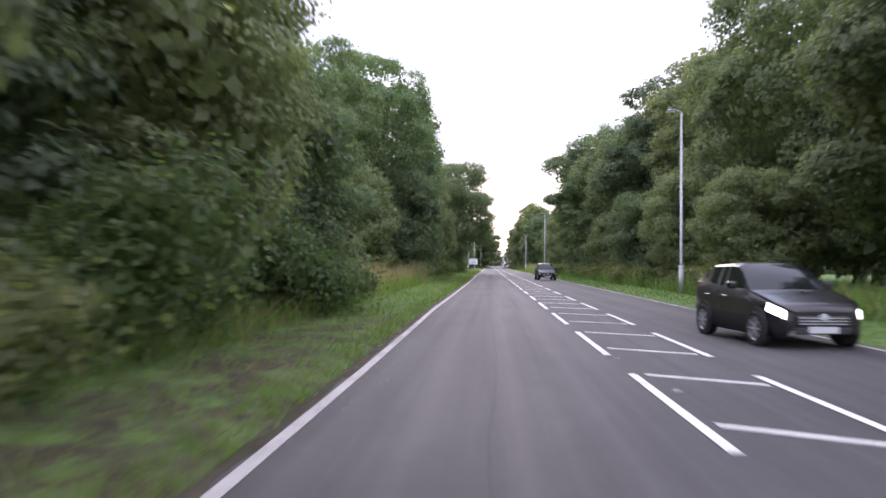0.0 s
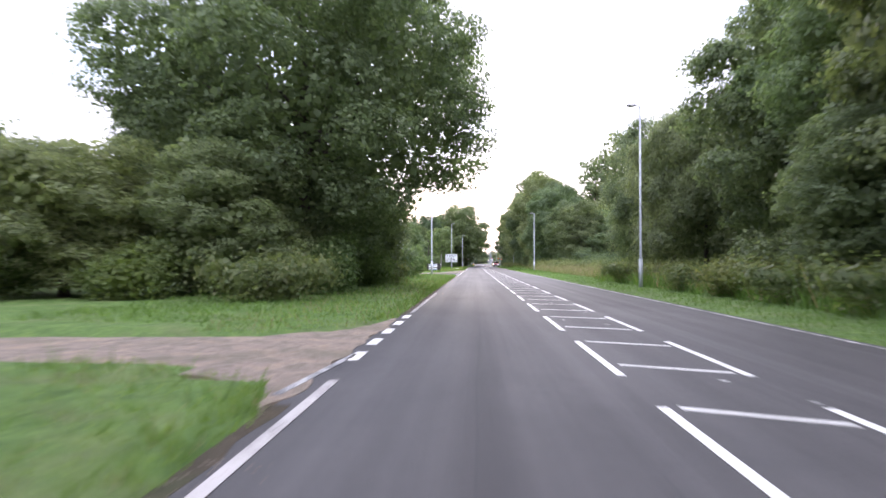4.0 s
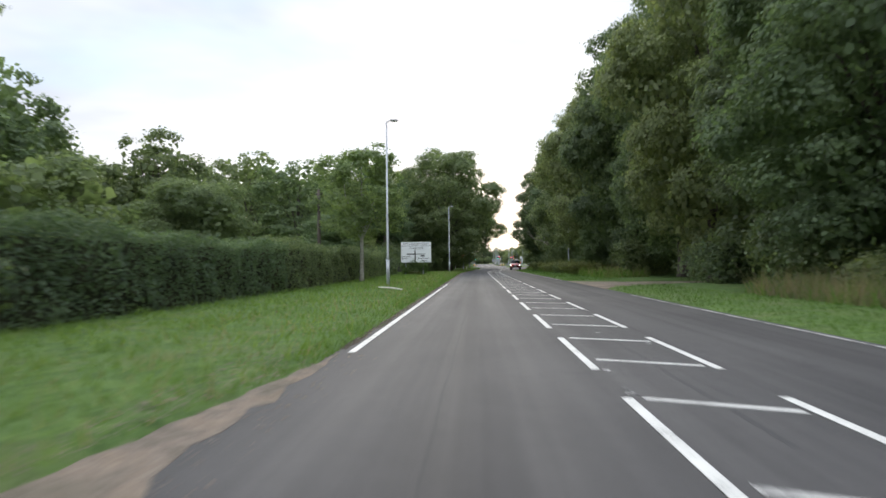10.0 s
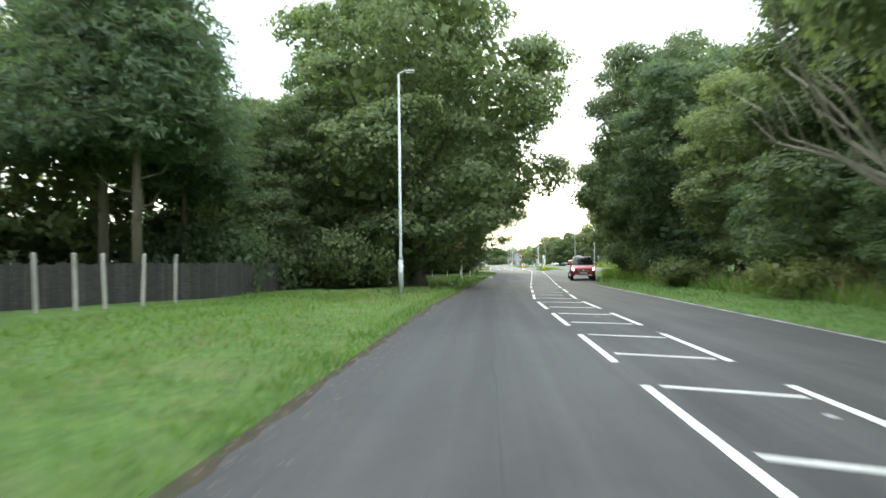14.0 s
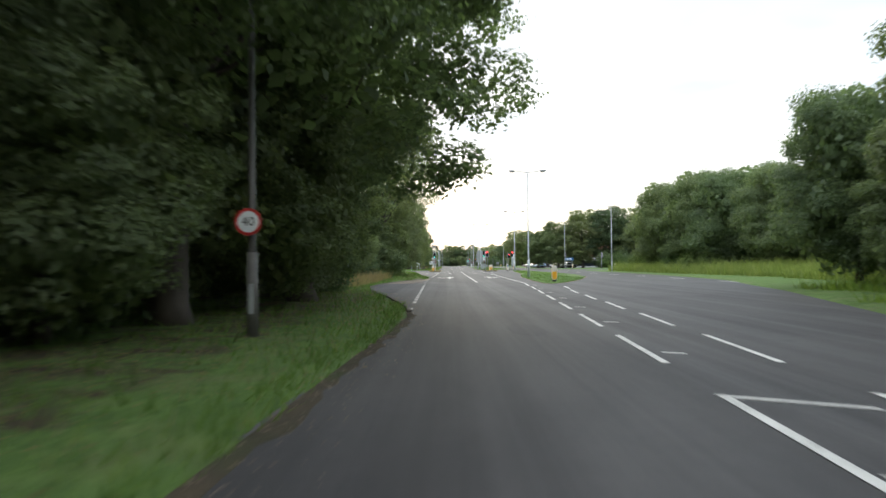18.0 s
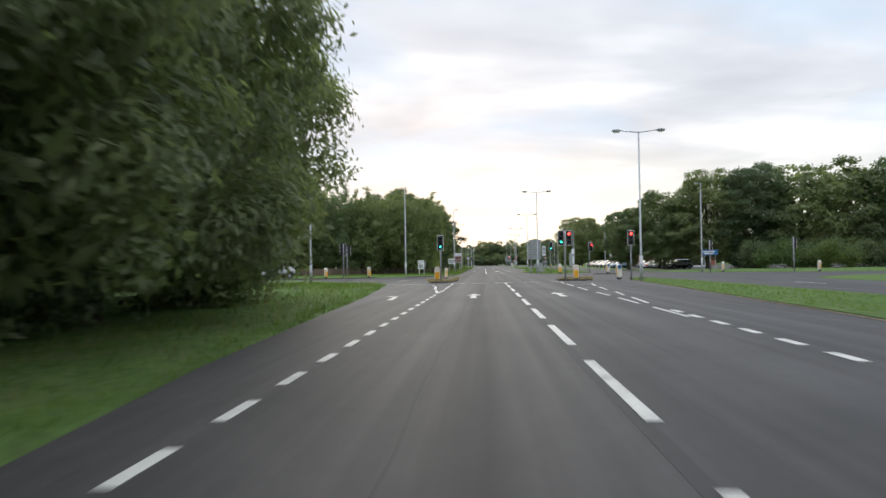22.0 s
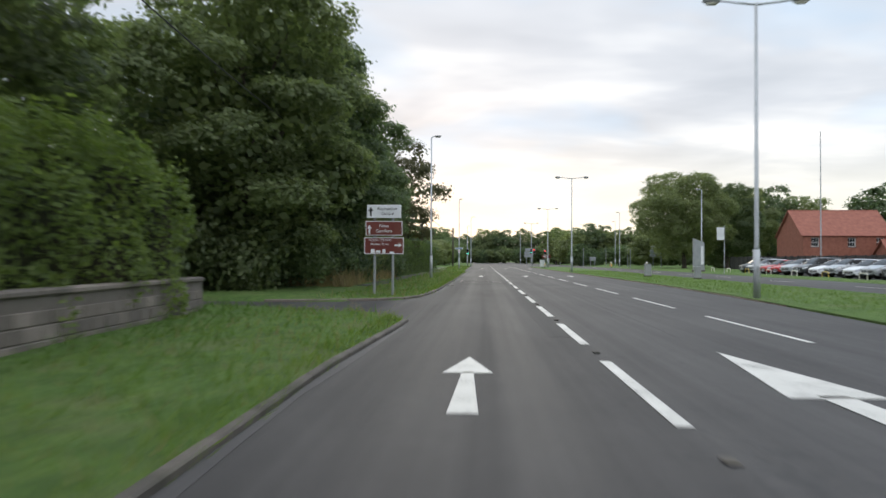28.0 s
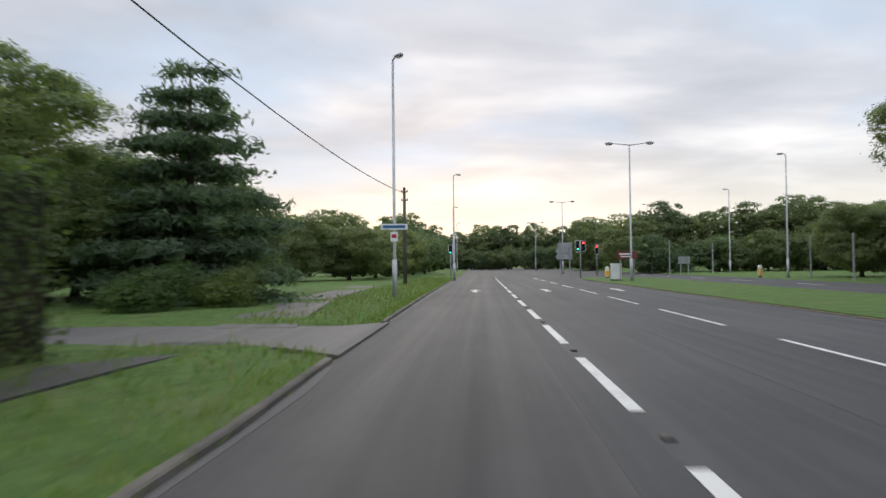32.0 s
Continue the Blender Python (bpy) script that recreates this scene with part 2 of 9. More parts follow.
def ground_mat(name, dark, mid, light, straw, straw_amount=0.4, bare=()):
    m, n, l, bs = material(name)
    pos = n.new("ShaderNodeNewGeometry").outputs["Position"]
    a = noise_of(n, l, pos, 0.6, 5, 0.6)
    b = noise_of(n, l, pos, 9.0, 5, 0.7, (1, 0.8, 1))
    c = noise_of(n, l, pos, 60.0, 3, 0.7)
    col = ramp_of(n, l, b, [(0.3, dark), (0.5, mid), (0.7, light)])
    col = mix_rgb(n, l, 0.4, col, ramp_of(n, l, c, [(0.3, dark), (0.7, light)]))
    s = ramp_of(n, l, a, [(0.5, (0, 0, 0)), (0.66, (1, 1, 1))])
    tuft = noise_of(n, l, pos, 2.2, 5, 0.65, (1, 0.7, 1), 0.6)
    col = mix_rgb(n, l, 0.65, col, ramp_of(n, l, tuft, [(0.32, (0.50, 0.55, 0.48)), (0.5, (0.98, 1.0, 0.96)), (0.68, (1.4, 1.3, 1.1))]), "MULTIPLY")
    col = mix_rgb(n, l, math_of(n, l, "MULTIPLY", s, straw_amount), col, (*straw, 1))
    if bare:                       # worn to earth and leaf litter along these stretches of the road
        axes = n.new("ShaderNodeSeparateXYZ")
        l.new(pos, axes.inputs[0])
        worn = None
        for y0, y1 in bare:
            inside_ = math_of(n, l, "SUBTRACT", 1.0, math_of(n, l, "DIVIDE", math_of(n, l, "ABSOLUTE", math_of(n, l, "SUBTRACT", axes.outputs["Y"], (y0 + y1) / 2), 0.0), (y1 - y0) / 2), True)
            worn = inside_ if worn is None else math_of(n, l, "MAXIMUM", worn, inside_)
        west = math_of(n, l, "MULTIPLY", math_of(n, l, "ADD", axes.outputs["X"], 1.5), -0.6, True)
        west = math_of(n, l, "MULTIPLY", west, math_of(n, l, "MULTIPLY", math_of(n, l, "ADD", axes.outputs["X"], 17.0), 0.4, True))
        worn = math_of(n, l, "MULTIPLY", math_of(n, l, "MULTIPLY", worn, 2.0, True), west)
        blot = noise_of(n, l, pos, 0.9, 6, 0.7, None, 0.5)
        fac = math_of(n, l, "MULTIPLY", math_of(n, l, "ADD", math_of(n, l, "SUBTRACT", blot, 1.02), math_of(n, l, "MULTIPLY", worn, 0.60)), 7.0, True)
        litter = ramp_of(n, l, noise_of(n, l, pos, 22.0, 4, 0.7), [(0.3, (0.030, 0.024, 0.016)), (0.55, (0.075, 0.060, 0.040)), (0.75, (0.15, 0.115, 0.075))])
        col = mix_rgb(n, l, fac, col, litter)
    l.new(col, bs.inputs["Base Color"])
    bs.inputs["Roughness"].default_value = 0.9
    bs.inputs["Specular IOR Level"].default_value = 0.15
    l.new(bump_of(n, l, c, 0.8, 0.05), bs.inputs["Normal"])
    return m


ground_mat("grass_ground", (0.050, 0.092, 0.024), (0.098, 0.172, 0.044), (0.155, 0.235, 0.072), (0.18, 0.18, 0.09), 0.4, bare=((-10, 20), (42, 80), (338, 408)))
ground_mat("earth", (0.040, 0.033, 0.024), (0.075, 0.062, 0.045), (0.11, 0.09, 0.062), (0.05, 0.075, 0.025), 0.55)
ground_mat("dirt", (0.14, 0.110, 0.090), (0.25, 0.200, 0.165), (0.36, 0.302, 0.25), (0.13, 0.12, 0.08), 0.4)
# very dark brown for the hedge cores; the colour stands in for inner shade
ground_mat("hedge_shade", (0.02, 0.024, 0.012), (0.035, 0.04, 0.02), (0.055, 0.055, 0.03), (0.09, 0.07, 0.04), 0.5)


def leaf_mat(name, dark, light, back, gloss=0.35):
    """Leaves: each one its own green, some light coming through."""
    m, n, l, bs = material(name)
    geo = n.new("ShaderNodeNewGeometry")
    obj = n.new("ShaderNodeObjectInfo")
    even = lambda a, b, f: tuple(u + (v - u) * f for u, v in zip(a, b))
    col = ramp_of(n, l, geo.outputs["Random Per Island"], [(0.0, even(dark, light, 0.22)), (0.75, even(light, dark, 0.12)), (1.0, even(light, back, 0.4))])
    tint = ramp_of(n, l, obj.outputs["Random"], [(0.0, (0.80, 0.86, 0.84)), (1.0, (1.2, 1.08, 0.95))])
    col = mix_rgb(n, l, 1.0, col, tint, "MULTIPLY")
    big = noise_of(n, l, geo.outputs["Position"], 0.5, 3)
    col = mix_rgb(n, l, 0.5, col, ramp_of(n, l, big, [(0.3, (0.72, 0.74, 0.72)), (0.7, (1.35, 1.28, 1.12))]), "MULTIPLY")
    l.new(col, bs.inputs["Base Color"])
    bs.inputs["Roughness"].default_value = 0.55
    bs.inputs["Specular IOR Level"].default_value = gloss
    tr = n.new("ShaderNodeBsdfTranslucent")
    l.new(mix_rgb(n, l, 1.0, col, (1.5, 1.55, 0.9, 1), "MULTIPLY"), tr.inputs[0])
    mx = n.new("ShaderNodeMixShader")
    mx.inputs[0].default_value = 0.52
    l.new(bs.outputs[0], mx.inputs[1])
    l.new(tr.outputs[0], mx.inputs[2])
    l.new(mx.outputs[0], n["Material Output"].inputs[0])
    return m


leaf_mat("leaf_oak", (0.094, 0.130, 0.073), (0.178, 0.231, 0.132), (0.251, 0.307, 0.188))
leaf_mat("leaf_ash", (0.106, 0.153, 0.075), (0.200, 0.265, 0.138), (0.276, 0.338, 0.195))
leaf_mat("leaf_dark", (0.073, 0.105, 0.063), (0.138, 0.185, 0.110), (0.195, 0.244, 0.150))
leaf_mat("leaf_pine", (0.069, 0.108, 0.075), (0.125, 0.178, 0.122), (0.176, 0.213, 0.150), 0.25)
leaf_mat("leaf_willow", (0.106, 0.139, 0.087), (0.190, 0.237, 0.148), (0.269, 0.308, 0.202))
leaf_mat("leaf_hedge", (0.056, 0.092, 0.034), (0.112, 0.165, 0.063), (0.168, 0.224, 0.095))
leaf_mat("leaf_privet", (0.085, 0.135, 0.040), (0.165, 0.235, 0.075), (0.24, 0.31, 0.12))
leaf_mat("leaf_bramble", (0.080, 0.110, 0.050), (0.150, 0.185, 0.085), (0.20, 0.19, 0.10))
leaf_mat("leaf_red", (0.060, 0.062, 0.038), (0.112, 0.108, 0.064), (0.15, 0.12, 0.08))
leaf_mat("leaf_litter", (0.10, 0.07, 0.04), (0.20, 0.14, 0.08), (0.12, 0.10, 0.05))
leaf_mat("blade_green", (0.072, 0.130, 0.032), (0.135, 0.222, 0.062), (0.21, 0.25, 0.10), 0.3)
leaf_mat("blade_pale", (0.12, 0.17, 0.06), (0.21, 0.27, 0.10), (0.30, 0.30, 0.15), 0.2)
leaf_mat("blade_straw", (0.17, 0.142, 0.10), (0.30, 0.255, 0.185), (0.13, 0.155, 0.06), 0.2)

surface("bark", (0.055, 0.045, 0.035), (0.13, 0.11, 0.09), 5, 40, 0.9, 0.9, stretch=(1, 1, 0.2))
surface("pine_bark", (0.12, 0.10, 0.085), (0.24, 0.20, 0.17), 5, 40, 0.9, 0.9, stretch=(1, 1, 0.2))
surface("birch_bark", (0.20, 0.19, 0.17), (0.42, 0.40, 0.36), 5, 40, 0.85, 0.7, stretch=(0.4, 0.4, 2), dirt=(0.06, 0.05, 0.04))
surface("dead_wood", (0.22, 0.19, 0.15), (0.36, 0.32, 0.26), 6, 40, 0.85, 0.6)
surface("kerb_stone", (0.060, 0.053, 0.045), (0.135, 0.122, 0.106), 3, 60, 0.85, 0.5, dirt=(0.05, 0.055, 0.03), dirt_amount=0.8, vary=0.3)
surface("steel_pole", (0.36, 0.38, 0.40), (0.50, 0.52, 0.54), 3, 40, 0.5, 0.1, metal=0.35, dirt=(0.25, 0.25, 0.23))
surface("lamp_head", (0.20, 0.21, 0.22), (0.30, 0.31, 0.32), 4, 40, 0.45, 0.1)
# lamp column steel with the shade of the trees put into its colour
surface("shaded_post", (0.075, 0.072, 0.066), (0.14, 0.135, 0.125), 4, 40, 0.6, 0.1)
surface("grey_post", (0.24, 0.25, 0.26), (0.34, 0.35, 0.36), 4, 40, 0.55, 0.1)
surface("black_plastic", (0.012, 0.012, 0.013), (0.03, 0.03, 0.032), 6, 50, 0.45, 0.1)
surface("white_trim", (0.62, 0.63, 0.63), (0.78, 0.79, 0.79), 3, 40, 0.45, 0.05, dirt=(0.4, 0.4, 0.37))
surface("sign_white", (0.66, 0.68, 0.70), (0.78, 0.80, 0.82), 1.5, 40, 0.4, 0.03, dirt=(0.50, 0.52, 0.47), dirt_amount=0.5)
surface("sign_black", (0.010, 0.010, 0.012), (0.02, 0.02, 0.022), 3, 40, 0.45, 0.03)
surface("sign_brown", (0.115, 0.018, 0.012), (0.16, 0.03, 0.02), 2, 40, 0.4, 0.03, dirt=(0.16, 0.08, 0.06))
surface("sign_blue", (0.02, 0.10, 0.26), (0.04, 0.15, 0.34), 2, 40, 0.4, 0.03)
surface("sign_red", (0.42, 0.02, 0.02), (0.52, 0.035, 0.03), 2, 40, 0.4, 0.03)
surface("sign_back", (0.26, 0.28, 0.29), (0.38, 0.40, 0.41), 2, 40, 0.5, 0.05, metal=0.3)
surface("bollard_yellow", (0.72, 0.33, 0.01), (0.85, 0.45, 0.03), 3, 40, 0.4, 0.03, dirt=(0.45, 0.28, 0.05), dirt_amount=0.4)
surface("bollard_white", (0.62, 0.58, 0.50), (0.76, 0.73, 0.66), 3, 40, 0.4, 0.03, dirt=(0.35, 0.32, 0.25), dirt_amount=0.6)


def flaking(name, bare, coat, level, rise, size=0.9, edge=0.035, stretch=(1, 1, 0.55)):
    """Limewash flaking off a grey wall, more of it left low down."""
    m, n, l, bs = material(name)
    pos = n.new("ShaderNodeNewGeometry").outputs["Position"]
    a = noise_of(n, l, pos, size, 6, 0.7, stretch, 0.6)
    b = noise_of(n, l, pos, 7.0, 5, 0.7, (1, 1, 0.4))
    z = n.new("ShaderNodeSeparateXYZ")
    l.new(pos, z.inputs[0])
    f = math_of(n, l, "ADD", math_of(n, l, "MULTIPLY", a, 0.75), math_of(n, l, "MULTIPLY", b, 0.25))
    f = math_of(n, l, "SUBTRACT", f, math_of(n, l, "MULTIPLY", z.outputs[2], rise))
    fac = ramp_of(n, l, f, [(level - edge, (0, 0, 0)), (level + edge, (1, 1, 1))])
    grey = ramp_of(n, l, b, [(0.3, tuple(c * 0.75 for c in bare)), (0.7, tuple(c * 1.3 for c in bare))])
    white = ramp_of(n, l, b, [(0.3, tuple(c * 0.8 for c in coat)), (0.65, coat)])
    l.new(mix_rgb(n, l, fac, grey, white), bs.inputs["Base Color"])
    bs.inputs["Roughness"].default_value = 0.9
    l.new(bump_of(n, l, f, 0.6, 0.03), bs.inputs["Normal"])
    return m


flaking("render_wall", (0.36, 0.36, 0.37), (0.76, 0.76, 0.75), 0.36, 0.0)
flaking("gable_wall", (0.29, 0.288, 0.30), (0.78, 0.78, 0.78), 0.375, 0.030, 0.7, 0.05, (1, 1, 0.75))
surface("dark_trim", (0.02, 0.022, 0.028), (0.05, 0.052, 0.06), 4, 40, 0.6, 0.1)
surface("slate", (0.055, 0.052, 0.062), (0.12, 0.115, 0.13), 2.2, 50, 0.7, 0.3, dirt=(0.12, 0.10, 0.07), dirt_amount=0.4)
surface("brick", (0.12, 0.066, 0.052), (0.235, 0.135, 0.105), 2.5, 45, 0.9, 0.5, dirt=(0.09, 0.07, 0.06), dirt_amount=0.5)
surface("sandstone", (0.11, 0.060, 0.045), (0.21, 0.125, 0.10), 1.6, 30, 0.9, 0.6, dirt=(0.05, 0.05, 0.035), dirt_amount=0.6, vary=0.4)
surface("old_wall", (0.12, 0.105, 0.09), (0.24, 0.21, 0.185), 1.5, 30, 0.9, 0.6, dirt=(0.07, 0.08, 0.05), dirt_amount=0.6, vary=0.3)
surface("concrete", (0.26, 0.25, 0.23), (0.42, 0.40, 0.37), 3, 50, 0.9, 0.4, dirt=(0.12, 0.12, 0.09))
surface("mortar", (0.10, 0.085, 0.072), (0.18, 0.16, 0.14), 5, 50, 0.95, 0.4)
surface("new_brick", (0.20, 0.075, 0.05), (0.32, 0.13, 0.09), 2.5, 45, 0.9, 0.4)
surface("red_tile", (0.21, 0.072, 0.050), (0.33, 0.125, 0.085), 2.0, 30, 0.8, 0.4)
surface("fence_wood", (0.075, 0.055, 0.044), (0.16, 0.118, 0.095), 3, 40, 0.85, 0.5, stretch=(4, 4, 0.4), vary=0.3)
surface("dark_wood", (0.024, 0.023, 0.023), (0.062, 0.060, 0.057), 3, 40, 0.85, 0.5, stretch=(1, 1, 5), vary=0.3)
surface("yellow_guard", (0.42, 0.30, 0.05), (0.55, 0.40, 0.09), 3, 40, 0.6, 0.1)
surface("tyre", (0.012, 0.012, 0.012), (0.025, 0.025, 0.025), 8, 60, 0.85, 0.4)
surface("rim_metal", (0.45, 0.46, 0.47), (0.62, 0.62, 0.64), 6, 60, 0.35, 0.05, metal=0.55)
surface("car_trim", (0.015, 0.015, 0.016), (0.03, 0.03, 0.03), 6, 60, 0.6, 0.1)
surface("number_plate", (0.42, 0.43, 0.45), (0.52, 0.53, 0.54), 3, 40, 0.4, 0.02)
surface("boat_orange", (0.75, 0.14, 0.02), (0.85, 0.22, 0.04), 3, 40, 0.4, 0.05)
surface("grey_hull", (0.40, 0.41, 0.42), (0.55, 0.56, 0.57), 2, 40, 0.45, 0.05)
surface("cable", (0.012, 0.012, 0.012), (0.02, 0.02, 0.02), 6, 60, 0.7, 0.1)


def car_paint(name, c, metal=0.0):
    m, n, l, bs = material(name)
    pos = n.new("ShaderNodeNewGeometry").outputs["Position"]
    d = noise_of(n, l, pos, 3, 4)
    dust = math_of(n, l, "MULTIPLY", ramp_of(n, l, d, [(0.4, (0, 0, 0)), (0.8, (1, 1, 1))]), 0.08)
    l.new(mix_rgb(n, l, dust, (*c, 1), (0.2, 0.19, 0.18, 1)), bs.inputs["Base Color"])
    bs.inputs["Metallic"].default_value = metal
    l.new(math_of(n, l, "ADD", math_of(n, l, "MULTIPLY", d, 0.2), 0.2), bs.inputs["Roughness"])
    bs.inputs["Coat Weight"].default_value = 0.45
    bs.inputs["Specular IOR Level"].default_value = 0.3
    bs.inputs["Coat Roughness"].default_value = 0.06
    return m


for nm, c, mt in (("paint_black", (0.012, 0.010, 0.012), 0), ("paint_white", (0.72, 0.73, 0.74), 0), ("paint_silver", (0.42, 0.44, 0.46), 0.5),
                  ("paint_red", (0.42, 0.015, 0.015), 0), ("paint_blue", (0.02, 0.05, 0.16), 0.2), ("paint_grey", (0.06, 0.065, 0.07), 0.3),
                  ("paint_teal", (0.02, 0.05, 0.065), 0.3), ("paint_lightblue", (0.25, 0.36, 0.48), 0.3)):
    car_paint(nm, c, mt)


def plain(name, colour, rough=0.3, emit=0.0, metal=0.0, spec=0.5):
    m, n, l, bs = material(name)
    bs.inputs["Base Color"].default_value = (*colour, 1)
    bs.inputs["Roughness"].default_value, bs.inputs["Metallic"].default_value = rough, metal
    bs.inputs["Specular IOR Level"].default_value = spec
    if emit:
        bs.inputs["Emission Color"].default_value, bs.inputs["Emission Strength"].default_value = (*colour, 1), emit
    return m


plain("window_glass", (0.018, 0.022, 0.026), 0.05, spec=0.7)
plain("car_glass", (0.008, 0.010, 0.011), 0.06, spec=0.32)
plain("lens_dark", (0.02, 0.018, 0.018), 0.2)
plain("signal_green", (0.05, 1.0, 0.55), 0.3, 5.0)
plain("signal_red", (1.0, 0.04, 0.03), 0.3, 6.0)
plain("headlight_on", (1.0, 0.95, 0.85), 0.2, 3.0)
plain("headlight", (0.55, 0.56, 0.58), 0.08, metal=0.3)
plain("tail_light", (0.35, 0.01, 0.01), 0.15)
M = MATS


# ---------------------------------------------------------------- mesh helpers
class Shape:
    """Collects faces for one mesh."""

    def __init__(self):
        self.v, self.f = [], []

    def add(self, verts, faces):
        k = len(self.v)
        self.v += [tuple(p) for p in verts]
        self.f += [tuple(i + k for i in f) for f in faces]
        return self

    def box(self, c, s, bevel=0.0, m=None):
        x, y, z = (a / 2 for a in s)
        if bevel:
            b = min(bevel, x * 0.9, y * 0.9, z * 0.9)
            ring = [(-x + b, -y), (x - b, -y), (x, -y + b), (x, y - b), (x - b, y), (-x + b, y), (-x, y - b), (-x, -y + b)]
            small = [(-x + b, -y + b), (x - b, -y + b), (x - b, -y + b), (x - b, y - b), (x - b, y - b), (-x + b, y - b), (-x + b, y - b), (-x + b, -y + b)]
            vs = [(*small[i], -z) for i in range(8)] + [(*p, -z + b) for p in ring] + [(*p, z - b) for p in ring] + [(*small[i], z) for i in range(8)]
            fs = [tuple(range(7, -1, -1)), tuple(range(24, 32))]
            for r in range(3):
                fs += [(8 * r + i, 8 * r + (i + 1) % 8, 8 * r + 8 + (i + 1) % 8, 8 * r + 8 + i) for i in range(8)]
        else:
            vs = [(-x, -y, -z), (x, -y, -z), (x, y, -z), (-x, y, -z), (-x, -y, z), (x, -y, z), (x, y, z), (-x, y, z)]
            fs = [(3, 2, 1, 0), (4, 5, 6, 7), (0, 1, 5, 4), (1, 2, 6, 5), (2, 3, 7, 6), (3, 0, 4, 7)]
        pts = [Vector(p) for p in vs]
        if m is not None:
            pts = [m @ p for p in pts]
        return self.add([(p.x + c[0], p.y + c[1], p.z + c[2]) for p in pts], fs)

    def tube(self, pts, radii, sides=8, caps=True):
        pts = [Vector(p) for p in pts]
        if isinstance(radii, (int, float)):
            radii = [radii] * len(pts)
        vs, fs = [], []
        for i, p in enumerate(pts):
            d = (pts[min(i + 1, len(pts) - 1)] - pts[max(i - 1, 0)]).normalized()
            a = d.cross(Vector((0, 1, 0)) if abs(d.y) < 0.9 else Vector((1, 0, 0))).normalized()
            b = d.cross(a)
            vs += [p + radii[i] * (math.cos(2 * math.pi * k / sides) * a + math.sin(2 * math.pi * k / sides) * b) for k in range(sides)]
        for i in range(len(pts) - 1):
            for k in range(sides):
                k2 = (k + 1) % sides
                fs.append((i * sides + k, i * sides + k2, (i + 1) * sides + k2, (i + 1) * sides + k))
        if caps:
            fs += [tuple(range(sides - 1, -1, -1)), tuple((len(pts) - 1) * sides + k for k in range(sides))]
        return self.add(vs, fs)

    def prism(self, poly, z0, z1):
        n = len(poly)
        area = sum(poly[i][0] * poly[(i + 1) % n][1] - poly[(i + 1) % n][0] * poly[i][1] for i in range(n))
        if area < 0:
            poly = poly[::-1]
        vs = [(x, y, z0) for x, y in poly] + [(x, y, z1) for x, y in poly]
        fs = [tuple(range(n - 1, -1, -1)), tuple(range(n, 2 * n))] + [(i, (i + 1) % n, n + (i + 1) % n, n + i) for i in range(n)]
        return self.add(vs, fs)

    def lathe(self, profile, sides=16, c=(0, 0, 0), sx=1.0, sy=1.0):
        vs, fs = [], []
        for r, z in profile:
            vs += [(c[0] + sx * r * math.cos(2 * math.pi * k / sides), c[1] + sy * r * math.sin(2 * math.pi * k / sides), c[2] + z) for k in range(sides)]
        for i in range(len(profile) - 1):
            fs += [(i * sides + k, i * sides + (k + 1) % sides, (i + 1) * sides + (k + 1) % sides, (i + 1) * sides + k) for k in range(sides)]
        fs += [tuple(range(sides - 1, -1, -1)), tuple((len(profile) - 1) * sides + k for k in range(sides))]
        return self.add(vs, fs)

    def mesh(self, name, mat, smooth=False):
        me = bpy.data.meshes.new(name)
        me.from_pydata(self.v, [], self.f)
        me.materials.append(M[mat])
        me.validate()
        if smooth:
            for p in me.polygons:
                p.use_smooth = True
        me.update()
        return me


def part(name, shape, mat, parent, label="", smooth=False, at=None):
    """One mesh object under a thing or a part."""
    me = shape.mesh(name, mat, smooth) if isinstance(shape, Shape) else shape
    ob = new(name, me)
    ob.parent = parent
    if at is not None:
        ob.matrix_basis = at
    if label:
        tagged(ob, label)
    return ob


def thing(name, at=None, **tags):
    ob = new(name)
    ob.empty_display_size = 0.2
    if at is not None:
        ob.matrix_basis = at
    return tagged(ob, **tags)


def letters(text, size, mat, parent, at, name="lettering", align="CENTER"):
    cu = bpy.data.curves.new(name, "FONT")
    cu.body, cu.size, cu.extrude, cu.align_x, cu.align_y = text, size, 0.002, align, "CENTER"
    cu.resolution_u = 2
    tmp = bpy.data.objects.new(name, cu)
    scene.collection.objects.link(tmp)
    dg = bpy.context.evaluated_depsgraph_get()
    me = bpy.data.meshes.new_from_object(tmp.evaluated_get(dg))
    bpy.data.objects.remove(tmp)
    bpy.data.curves.remove(cu)
    me.materials.clear()
    me.materials.append(M[mat])
    return part(name, me, mat, parent, at=at)


def inside(x, y, poly):
    hit, n = False, len(poly)
    for i in range(n):
        (x1, y1), (x2, y2) = poly[i], poly[(i + 1) % n]
        if (y1 > y) != (y2 > y) and x < (x2 - x1) * (y - y1) / (y2 - y1) + x1:
            hit = not hit
    return hit


